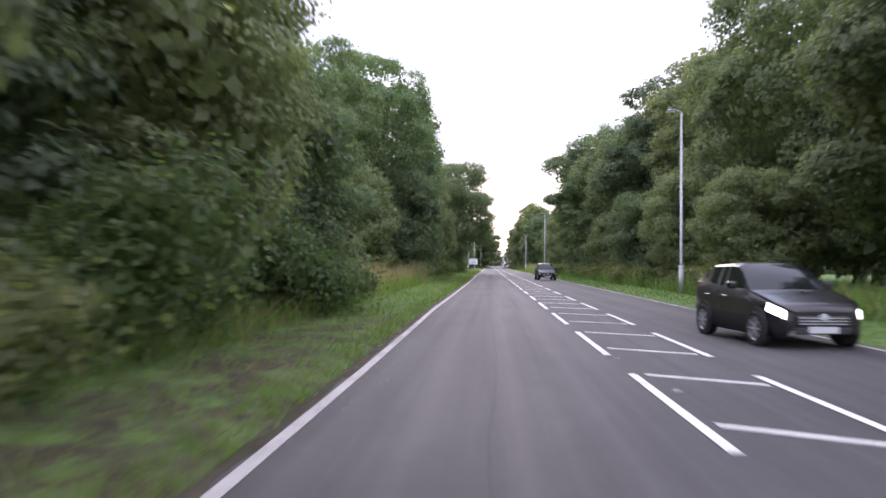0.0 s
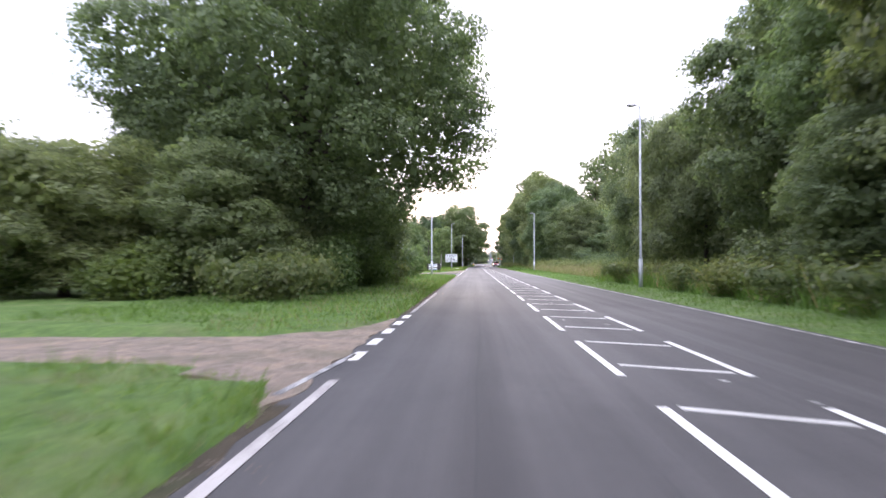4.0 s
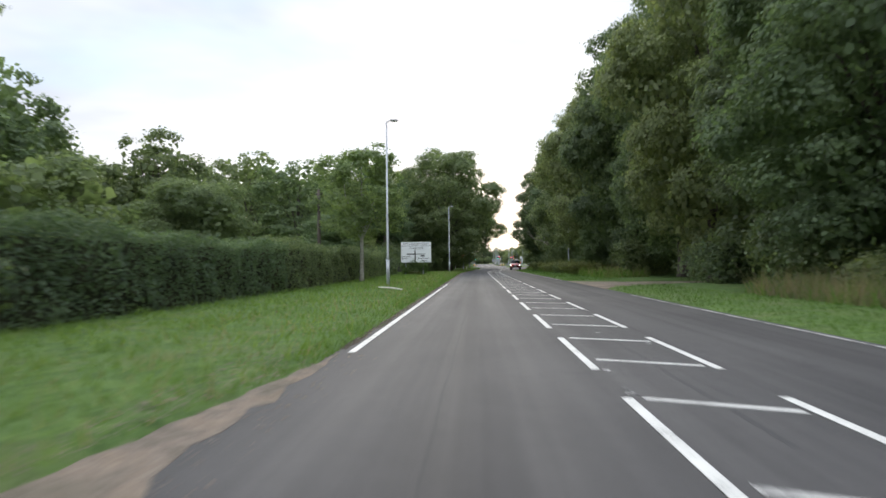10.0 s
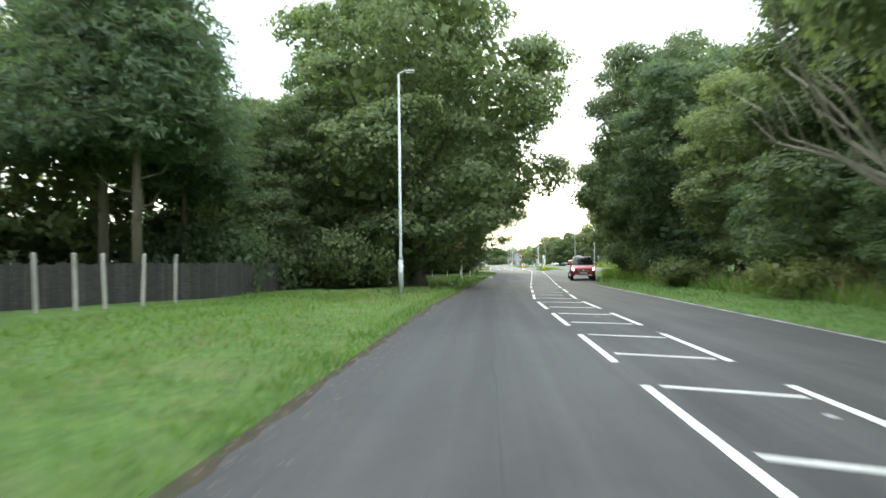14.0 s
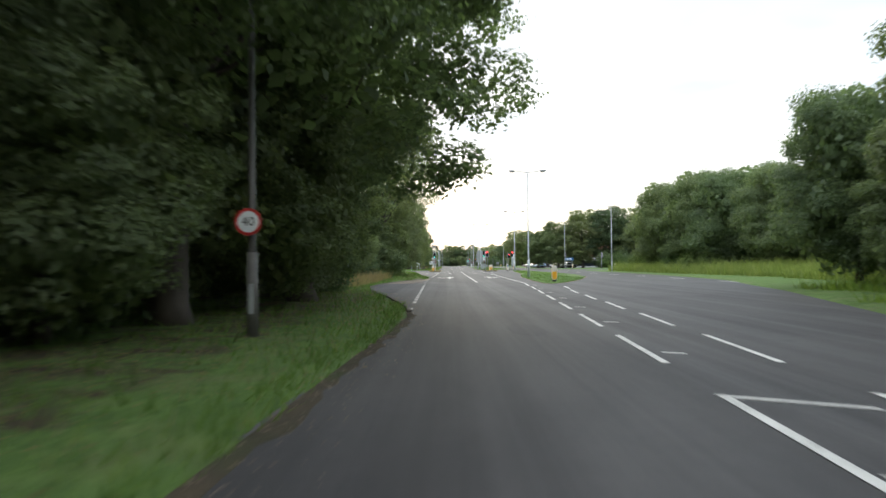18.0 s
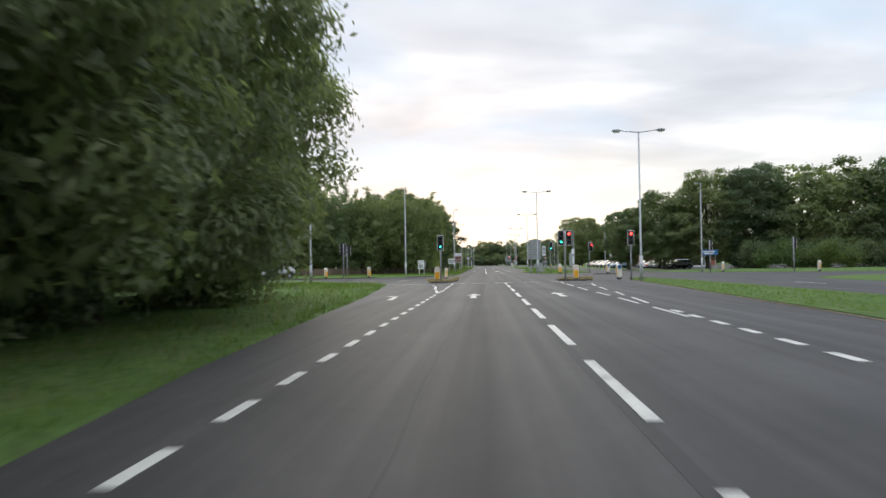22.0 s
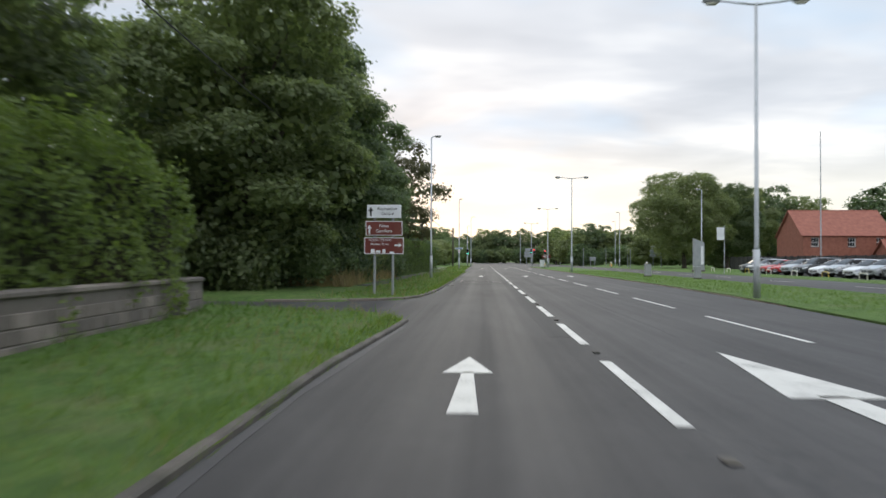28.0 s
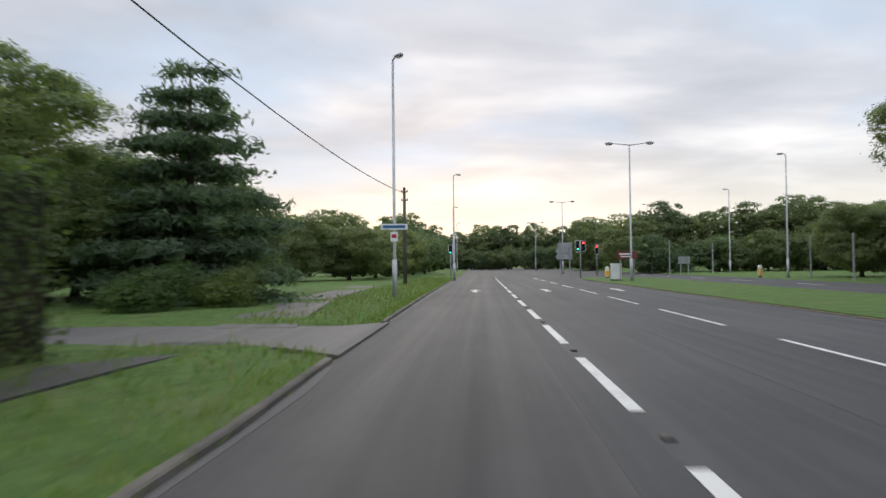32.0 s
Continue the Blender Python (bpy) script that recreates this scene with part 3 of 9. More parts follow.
# ---------------------------------------------------------------- the lie of the road
LEFT = [(-90, -3.68), (-2, -3.64), (18, -3.76), (28, -3.72), (60, -3.64), (82, -3.74), (296, -3.75), (312, -3.1), (326, -2.45), (340, -1.95), (356, -1.2), (370, -0.65), (375, -1.0), (381, -2.0), (390, -3.7),
        (397, -4.5), (404, -4.4), (411, -3.45), (419, -1.85), (422, -1.6), (430, -1.8), (440, -2.9), (450, -3.5), (460, -4.0), (470, -4.8),
        (480, -5.6), (484, -6.9), (489, -9.6), (492.5, -12), (494, -12), (509, -12), (511, -9), (512.5, -5.6), (514.5, -3.8), (518, -2.2),
        (530, -2.0), (545, -2.33), (556, -2.33), (561, -2.1), (575, -2.45), (580, -2.38), (600, -2.24), (612, -2.3), (630, -2.22), (640, -2.5), (660, -2.75), (800, -3.5), (1000, -14)]
RIGHT = [(-90, 4.95), (318, 4.95), (335, 7.4), (346, 8.9), (368, 11.2), (385, 16.2), (393, 18), (406, 21.3), (430, 23.5), (485, 25), (490, 29),
         (492, 45), (508, 45), (512, 36), (517, 28), (525, 24.5), (560, 24), (800, 23.5), (1000, 14)]


def along(table, y):
    return float(np.interp(y, [a for a, _ in table], [b for _, b in table]))


# paved places that lead off the road
ARM_WEST = [(-11.9, 492.6), (-18, 497), (-30, 503), (-70, 523), (-74, 535), (-35, 522), (-20, 515), (-12, 511.6), (-11.9, 511)]
ARM_EAST = [(44, 491), (120, 486), (120, 504), (44, 508)]
YARD = [(-3.74, 153.8), (-4.6, 155.4), (-6.5, 156.8), (-16, 158.5), (-19, 163), (-13, 163.4), (-8.2, 164.4), (-6.6, 165.7), (-5, 167.3), (-4.2, 170.1), (-3.9, 173), (-3.74, 174)]
FOOTWAY = [(-13, 163.6), (-8.05, 164.55), (-6.59, 165.85), (-5.01, 167.45), (-4.22, 170.2), (-3.97, 173.4), (-6.15, 174.2), (-9.41, 170.7), (-11.18, 169.1), (-13, 168)]
TRACK = [(-3.74, 81.5), (-4.2, 83.2), (-6, 84.2), (-14, 84.6), (-40, 83), (-40, 87), (-14, 88), (-6, 88.6), (-4.4, 90.2), (-3.74, 93.5)]
LANE_WEST = [(-1.7, 342), (-2.4, 343.6), (-3.6, 344.9), (-6, 345.8), (-30, 348), (-30, 352.5), (-6, 350.6), (-2.6, 351.4), (-1.4, 353)]
SIDE_ROAD = [(-2.0, 561.5), (-2.2, 563.4), (-3.2, 565.2), (-5.5, 566.2), (-30, 567.5), (-30, 572), (-5.8, 570.5), (-4.0, 571.25), (-3.1, 572.2), (-2.7, 573.7), (-2.52, 576), (-2.3, 579)]
DRIVE = [(-2.35, 634.9), (-3.5, 636), (-6, 636.3), (-22, 637), (-22, 641), (-6, 640.6), (-3.5, 640.4), (-2.4, 641.5)]
GATEWAY_EAST = [(4.95, 232), (6, 234), (9, 235), (22, 236), (22, 243), (9, 244.5), (6, 246), (4.95, 248)]
SPLAY = [(-3.70, 173.6), (-4.0, 173.5), (-6.2, 174.3), (-6.6, 179), (-6.3, 184), (-5.6, 190), (-4.7, 197), (-4.0, 203), (-3.70, 206)]
FORECOURT = [(27, 535), (100, 530), (100, 640), (29, 640), (27, 610)]
PAVED = [ARM_WEST, ARM_EAST, YARD, TRACK, LANE_WEST, SIDE_ROAD, DRIVE, GATEWAY_EAST, SPLAY, FOOTWAY, FORECOURT]


EDGE_TABLES = [np.array(t, float).T for t in (LEFT, RIGHT)]


def inside_many(x, y, poly):
    hit = np.zeros(len(x), bool)
    n = len(poly)
    for i in range(n):
        (x1, y1), (x2, y2) = poly[i], poly[(i + 1) % n]
        if y1 == y2:
            continue
        hit ^= ((y1 > y) != (y2 > y)) & (x < (x2 - x1) * (y - y1) / (y2 - y1) + x1)
    return hit


def ground_many(x, y):
    """Heights of the verge and fields: low at the road's edge, a little hummocky beyond it."""
    x, y = np.asarray(x, float), np.asarray(y, float)
    d = np.maximum(np.interp(y, *EDGE_TABLES[0]) - x, x - np.interp(y, *EDGE_TABLES[1]))
    hum = np.sin(x * 0.9 + 1.3 * np.sin(y * 0.31)) * np.sin(y * 0.63 + 1.1 * np.sin(x * 0.47))
    z = -0.02 + np.clip(d / 0.5, 0, 1) * 0.075 + np.clip(d / 5, 0, 1) * 0.10 + 0.03 * np.clip(d / 2, 0, 1) * hum
    for poly in PAVED:
        z[inside_many(x, y, poly)] = -0.09
    z[d <= 0] = -0.09
    return z


def ground_z(x, y):
    return float(ground_many([x], [y])[0])


def build_ground():
    ys = sorted(set(list(np.arange(-90, 760, 1.0)) + list(np.arange(760, 1000, 8)) + [-3000, -800, -300, -150, 1000, 1200, 1800, 3500]))
    offs = [0, 0.12, 0.3, 0.6, 1.0, 1.5, 2.1, 2.8, 3.6, 4.6, 6, 7.5, 9.5, 12, 15, 19, 24, 30, 40, 60, 110, 300, 900, 3000]
    vs, fs = [], []
    for y in ys:
        xl, xr = along(LEFT, y), along(RIGHT, y)
        row = [xl - o for o in reversed(offs)] + [xl + (xr - xl) * 0.5] + [xr + o for o in offs]
        vs += [(x, y) for x in row]
    flat = np.array(vs)
    zs = ground_many(flat[:, 0], flat[:, 1])
    vs = [(x, y, z) for (x, y), z in zip(vs, zs)]
    w = 2 * len(offs) + 1
    for j in range(len(ys) - 1):
        for i in range(w - 1):
            fs.append((j * w + i, j * w + i + 1, (j + 1) * w + i + 1, (j + 1) * w + i))
    me = bpy.data.meshes.new("ground")
    me.from_pydata(vs, [], fs)
    me.materials.append(M["grass_ground"])
    for p in me.polygons:
        p.use_smooth = True
    tagged(new("ground", me), "mown green grass verge and open ground with bare patches", "ground", kind="structure")


build_ground()

ROAD = Shape()
rows_y = list(np.arange(-90, 1001, 2.0))
rv = []
for y in rows_y:
    xl, xr = along(LEFT, y) - 0.03, along(RIGHT, y) + 0.03
    rv += [(xl, y, -0.12), (xl, y, 0.0), (xr, y, 0.0), (xr, y, -0.12)]
rf = []
for j in range(len(rows_y) - 1):
    a, b = 4 * j, 4 * j + 4
    rf += [(a + 1, a + 2, b + 2, b + 1), (a, a + 1, b + 1, b), (a + 2, a + 3, b + 3, b + 2)]
ROAD.add(rv, rf)
road = tagged(new("road", ROAD.mesh("road", "asphalt")), "grey asphalt main road with worn wheel tracks", "road", kind="structure")


def ragged(poly, amount, seed=1, step=0.45):
    """The outline broken into short uneven stretches."""
    q = random.Random(seed)
    out = []
    for (xa, ya), (xb, yb) in zip(poly, poly[1:] + poly[:1]):
        n = max(1, int(math.hypot(xb - xa, yb - ya) / step))
        out += [(xa + (xb - xa) * i / n + (q.gauss(0, amount) if i else 0), ya + (yb - ya) * i / n + (q.gauss(0, amount) if i else 0)) for i in range(n)]
    return out


def paved(name, poly, mat, label, top=0.006):
    ob = new(name, Shape().prism(poly, -0.1, top).mesh(name, mat))
    return tagged(ob, label, "road" if "road" in name else "driveway", kind="structure")


paved("side_road_west", ARM_WEST, "asphalt", "grey asphalt side road that meets the junction")
paved("side_road_east", ARM_EAST, "asphalt", "grey asphalt side road leading east from the junction")
paved("yard", YARD, "asphalt_pale", "patched asphalt entrance yard before the white house", 0.0024)
paved("splay", ragged(SPLAY, 0.07, 4), "dirt", "bare gravel and dirt beside the carriageway", 0.004)
paved("footway", FOOTWAY, "dirt", "worn pale footway curving round the yard corner", 0.075)
paved("track", ragged(TRACK, 0.06, 5), "dirt", "gravel farm track leading off the road")
paved("lane", LANE_WEST, "asphalt_old", "narrow grey lane leading into the trees")
paved("side_road_lane", SIDE_ROAD, "asphalt", "short asphalt side road beside the brown signs")
paved("driveway", DRIVE, "asphalt_old", "pale asphalt house driveway crossing the verge", 0.05)
paved("gateway", GATEWAY_EAST, "dirt", "bare earth field gateway", 0.008)
paved("forecourt", FORECOURT, "asphalt", "asphalt forecourt of a car showroom", 0.02)

# ---------------------------------------------------------------- foliage
rng = np.random.default_rng(7)


def quads(name, centres, normals, length, width, mat, seed=0, size=1.0):
    """Many small pointed leaves in one mesh."""
    r = np.random.default_rng(seed)
    n = len(centres)
    nrm = normals / np.maximum(np.linalg.norm(normals, axis=1, keepdims=True), 1e-6)
    t = r.normal(size=(n, 3))
    t -= (t * nrm).sum(1, keepdims=True) * nrm
    t /= np.maximum(np.linalg.norm(t, axis=1, keepdims=True), 1e-6)
    b = np.cross(nrm, t)
    s = r.uniform(0.65, 1.35, (n, 1)) * size
    L, Wd = t * s * length / 2, b * s * width / 2
    verts = np.stack([centres - L, centres + Wd - L * 0.1 + nrm * s * width * 0.12, centres + L, centres - Wd - L * 0.1 + nrm * s * width * 0.12], 1).reshape(-1, 3)
    return fast_mesh(name, verts, np.arange(4 * n).reshape(-1, 4), mat)


def fast_mesh(name, verts, faces, mat):
    me = bpy.data.meshes.new(name)
    k = faces.shape[1]
    me.vertices.add(len(verts))
    me.vertices.foreach_set("co", np.ascontiguousarray(verts, dtype=np.float32).ravel())
    me.loops.add(faces.size)
    me.loops.foreach_set("vertex_index", faces.astype(np.int32).ravel())
    me.polygons.add(len(faces))
    me.polygons.foreach_set("loop_start", np.arange(0, faces.size, k, dtype=np.int32))
    me.polygons.foreach_set("loop_total", np.full(len(faces), k, dtype=np.int32))
    me.materials.append(M[mat])
    me.update(calc_edges=True)
    return me


def leaves_on(blobs, count, length, width, mat, seed, per=24, spread=0.4, shell=0.45, up=0.35, name="crown", inner=0, big=1.0, heart=None, crest=0.0, loose=0.5):
    """Leaves in clumps over the outsides of a set of rounded masses."""
    r = np.random.default_rng(seed)
    c = np.array([b[0] for b in blobs], float)
    rad = np.array([b[1] for b in blobs], float)
    wgt = rad.prod(1) ** (2 / 3)
    k = max(1, count // per)
    tries = k * 4 if heart else k
    pick = r.choice(len(blobs), tries, p=wgt / wgt.sum())
    d = r.normal(size=(tries, 3)) + np.array([0, 0, crest])
    d /= np.linalg.norm(d, axis=1, keepdims=True)
    far = 1 - shell * r.random((tries, 1)) ** 1.6
    wob = 1 + 0.16 * np.sin(d[:, :1] * 7 + pick[:, None]) * np.cos(d[:, 2:] * 6 + 2 * pick[:, None])
    centre = c[pick] + d * rad[pick] * far * wob
    if heart:                      # few leaves grow in the dark inside the crown
        deep = np.full(tries, 9.0)
        for hc, hr in heart:
            deep = np.minimum(deep, np.linalg.norm((centre - np.array(hc)) / np.array(hr), axis=1))
        best = np.argsort(-(deep + 0.35 * r.random(tries)))[:k] if tries > k else np.arange(k)
        centre, d = centre[best], d[best]
        k = len(centre)
    pts = np.repeat(centre, per, 0) + r.normal(size=(k * per, 3)) * spread * np.array([1, 1, 0.7])
    nrm = np.repeat(d, per, 0) + np.array([0, 0, up]) + r.normal(size=(k * per, 3)) * loose
    keep = pts[:, 2] > 0.08
    pts, nrm = pts[keep], nrm[keep]
    size = np.ones((len(pts), 1))
    if inner:                      # larger shaded leaf sprays fill the heart of each mass
        if heart:
            c = np.array([q[0] for q in heart], float)
            rad = np.array([q[1] for q in heart], float)
            wgt = rad.prod(1) ** (2 / 3)
        pick = r.choice(len(c), inner, p=wgt / wgt.sum())
        d = r.normal(size=(inner, 3))
        d /= np.linalg.norm(d, axis=1, keepdims=True)
        mid = c[pick] + d * rad[pick] * 0.80 * r.random((inner, 1)) ** 0.4
        ok = mid[:, 2] > 0.5
        pts, nrm = np.concatenate([pts, mid[ok]]), np.concatenate([nrm, d[ok] + r.normal(size=(ok.sum(), 3)) * 0.5])
        size = np.concatenate([size, np.full((ok.sum(), 1), big / length)])
    return quads(name, pts, nrm, length, width, mat, seed + 1, size)


def limbs_to(shape, base, targets, r0, r, sides=5):
    for q in targets:
        p, q = Vector(base), Vector(q)
        mid = p.lerp(q, 0.5) + Vector((r.normal() * 0.3, r.normal() * 0.3, 0.25 * (q - p).length * 0.4))
        shape.tube([p, p.lerp(mid, 0.6), mid, q], [r0, r0 * 0.75, r0 * 0.5, r0 * 0.18], sides, caps=False)


def broadleaf(name, label, h, rad, low, mat, count, seed, leaf=(0.30, 0.19), blobs=16, bark="bark", trunk=None, squash=1.0, per=14, spread=0.19, gap=0.0, inner=8000, big=0.40, lobe=7, shoots=0):
    """A spreading tree: tapered trunk, limbs, and a crown of many leaf clumps."""
    r = np.random.default_rng(seed)
    tree = thing(name, label=label, category="tree")
    mid, half = (h + low) / 2, (h - low) / 2
    masses = []
    for i in range(blobs):
        z = -0.95 + 1.9 * (i + 0.5) / blobs
        ring = math.sqrt(max(0.12, 1 - z * z)) * (0.66 + 0.34 * r.random())
        a = i * 2.399 + r.normal() * 0.3
        br = rad * r.uniform(0.30, 0.46) * (1 - gap)
        masses.append(((math.cos(a) * ring * (rad - br * 0.8), math.sin(a) * ring * (rad - br * 0.8), mid + z * (half - br * 0.6)), (br * 1.1, br * 1.1, br * squash)))
    if gap < 0.3:
        masses.append(((0, 0, mid), (rad * 0.55, rad * 0.55, half * 0.75)))
    tr = trunk or h * 0.022
    s = Shape()
    lean = (r.normal() * 0.25, r.normal() * 0.25)
    s.tube([(0, 0, -0.15), (0.02, 0, 0.5), (lean[0] * 0.4, lean[1] * 0.4, h * 0.3), (lean[0], lean[1], h * 0.62), (lean[0], lean[1], h * 0.85)],
           [tr * 1.5, tr * 1.05, tr * 0.85, tr * 0.45, tr * 0.12], 9)
    limbs_to(s, (lean[0] * 0.4, lean[1] * 0.4, max(h * 0.3, low * 0.7)), [b[0] for b in masses[:: 2]], tr * 0.42, r)
    part("trunk", s, bark, tree, smooth=True)
    lobes = []
    for (cx, cy, cz), (ra, rb, rc) in masses:
        for j in range(lobe):
            d = np.array([r.normal(), r.normal(), r.normal() * 0.8 + 0.25])
            d /= np.linalg.norm(d)
            f = r.uniform(0.38, 0.60)
            lobes.append(((cx + d[0] * ra * 0.68, cy + d[1] * rb * 0.68, cz + d[2] * rc * 0.68), (ra * f * 1.08, rb * f * 1.08, rc * f * 0.66)))
    for k in range(shoots):        # upswept leafy shoots that stand out of the crown
        (cx, cy, cz), (ra, rb, rc) = masses[r.integers(len(masses))]
        a = math.atan2(cy, cx) + r.normal() * 0.5
        d = np.array([math.cos(a) * 0.55, math.sin(a) * 0.55, r.uniform(0.6, 1.1)])
        d /= np.linalg.norm(d)
        for j in range(5):
            f = 0.75 + 0.17 * j
            lobes.append(((cx + d[0] * ra * f, cy + d[1] * rb * f, cz + d[2] * rc * f), (0.30 - 0.045 * j,) * 3))
    part("crown", leaves_on(lobes, count, leaf[0], leaf[1], mat, seed, per, spread, 0.25, up=0.45, inner=inner, big=big, heart=masses, crest=0.35, loose=0.42), mat, tree)
    return tree


def conifer(name, label, h, rad, seed, count=5000, tiers=13, flat=0.28, mat="leaf_pine", low=1.0, crest=0.0, dead=0):
    r = np.random.default_rng(seed)
    tree = thing(name, label=label, category="tree")
    s = Shape()
    s.tube([(0, 0, -0.15), (0, 0, h * 0.5), (0, 0, h)], [h * (0.013 if dead else 0.024), h * (0.009 if dead else 0.015), 0.03], 8)
    masses = []
    for i in range(tiers):
        f = i / (tiers - 1)
        z = low + (h - low) * f
        reach = rad * (crest + (1 - crest) * (1 - f) ** 0.8) + 0.2
        n = max(3, int(9 * (1 - f) + 3))
        for k in range(n):
            a = k / n * 2 * math.pi + i * 0.7 + r.normal() * 0.15
            q = reach * r.uniform(0.7, 1.05)
            tip = (math.cos(a) * q, math.sin(a) * q, z - q * 0.12)
            s.tube([(0, 0, z), (tip[0] * 0.5, tip[1] * 0.5, z + 0.05), tip], [0.05, 0.035, 0.012], 4, caps=False)
            for e in (0.3, 0.55, 0.85):
                masses.append(((tip[0] * e, tip[1] * e, z + (tip[2] - z) * e), (q * 0.30 + 0.15, q * 0.30 + 0.15, flat * (0.6 + q * 0.2))))
    for k in range(dead):              # bare dead limbs below the crown
        a, z = 2.4 * k, low * (0.45 + 0.08 * k)
        s.tube([(0, 0, z), (math.cos(a) * 0.9, math.sin(a) * 0.9, z + 0.2), (math.cos(a) * 1.5, math.sin(a) * 1.5, z + 0.9)], [0.05, 0.035, 0.01], 4, caps=False)
    part("trunk", s, "pine_bark" if dead else "bark", tree, smooth=True)
    part("crown", leaves_on(masses, count, 0.32, 0.085, mat, seed, 12, 0.16, 0.6, 0.6, inner=count // 16, big=0.4), mat, tree)
    return tree


def bush(name, label, size, mat, count, seed, leaf=(0.16, 0.10), blobs=9, category="bush", spread=0.25):
    r = np.random.default_rng(seed)
    ob = thing(name, label=label, category=category)
    sx, sy, h = size
    masses = []
    for i in range(blobs):
        br = r.uniform(0.28, 0.42)
        masses.append(((r.uniform(-0.62, 0.62) * sx, r.uniform(-0.62, 0.62) * sy, h * r.uniform(0.22, 0.66)), (br * sx, br * sy, br * h * 0.85)))
    s = Shape()
    s.tube([(0, 0, -0.1), (0.05, 0.03, h * 0.25), (0.12, -0.05, h * 0.6)], [0.05, 0.04, 0.015], 5)
    part("stem", s, "bark", ob)
    part("foliage", leaves_on(masses, count, leaf[0], leaf[1], mat, seed, 20, spread, inner=900, big=0.3), mat, ob)
    return ob


def hedge(name, label, p, q, depth, height, mat, count, seed, leaf=(0.12, 0.08), wild=0.12, step=None):
    """A clipped hedge from p to q (its road side), with a dense leafy shell."""
    r = np.random.default_rng(seed)
    p, q = np.array(p, float), np.array(q, float)
    run = q - p
    length = np.linalg.norm(run)
    e = run / length
    side = np.array([-e[1], e[0]])
    n = count
    u = r.random(n) * length
    kind = r.random(n)
    face, top = kind < 0.62, (kind >= 0.62) & (kind < 0.92)
    w = np.where(face, r.random(n) ** 2 * 0.35, r.random(n) * depth)
    hh = height * (1 + 0.05 * np.sin(u * 0.9) + 0.05 * np.sin(u * 0.31 + 1))
    z = np.where(top, hh - r.random(n) ** 2 * 0.3, r.random(n) ** 0.85 * hh)
    rag = np.sin(u * 2.1 + z * 1.3) * np.cos(u * 0.77 - z * 2.0) * wild
    w = w + rag
    pts = np.stack([p[0] + e[0] * u + side[0] * w, p[1] + e[1] * u + side[1] * w, z + r.normal(size=n) * wild * 0.6], 1)
    pts[:, 2] = np.maximum(pts[:, 2], 0.12)
    nrm = np.where(face[:, None], -np.array([side[0], side[1], -0.3]), np.array([0, 0, 1.0])) + r.normal(size=(n, 3)) * 0.6
    ob = thing(name, label=label, category="hedge")
    # a solid dark block behind the leaves, coloured as the hedge's shaded inside
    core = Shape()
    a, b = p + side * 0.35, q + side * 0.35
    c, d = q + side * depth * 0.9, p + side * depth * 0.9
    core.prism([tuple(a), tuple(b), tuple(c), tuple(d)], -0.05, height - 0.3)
    part("core", core, "hedge_shade", ob, "plain dark block standing in for the shade inside the hedge")
    part("foliage", quads("foliage", pts, nrm, leaf[0], leaf[1], mat, seed), mat, ob)
    return ob


def grass_patch(name, label, boxes, per_m2, h, mat, seed, spread=0.35, lean=0.35, zfun=None, width=0.012):
    """Blades of grass over strips of ground."""
    r = np.random.default_rng(seed)
    pts = []
    for fx0, fx1, y0, y1 in boxes:
        n = int(per_m2 * (y1 - y0) * abs(fx1 - fx0))
        u, y = r.random(n), r.uniform(y0, y1, n)
        pts.append(np.stack([fx0 + u * (fx1 - fx0), y], 1))
    xy = np.concatenate(pts)
    z = zfun(xy[:, 0], xy[:, 1]) if zfun else ground_many(xy[:, 0], xy[:, 1])
    ok = z > -0.05
    xy, z = xy[ok], z[ok]
    n = len(xy)
    a = r.random(n) * 2 * math.pi
    tuft = np.sin(xy[:, 0] * 1.7 + 2.1 * np.sin(xy[:, 1] * 0.53)) * np.sin(xy[:, 1] * 1.13 + 1.7 * np.sin(xy[:, 0] * 0.9)) + 0.6 * np.sin(xy[:, 0] * 4.1 + xy[:, 1] * 3.3)
    hh = h * r.uniform(0.5, 1.3, n) * (1 + 0.32 * tuft)
    dirs = np.stack([np.cos(a), np.sin(a)], 1)
    bend = r.normal(size=(n, 2)) * lean * hh[:, None]
    base = np.concatenate([xy, (z - 0.02)[:, None]], 1)
    wv = np.concatenate([dirs * (width * (0.7 + 0.6 * r.random((n, 1)))), np.zeros((n, 1))], 1)
    tip = base + np.concatenate([bend, hh[:, None]], 1)
    verts = np.stack([base - wv, base + wv, tip], 1).reshape(-1, 3)
    me = fast_mesh(name, verts, np.arange(3 * n).reshape(-1, 3), mat)
    return tagged(new(name, me), label, "grass", kind="stuff")


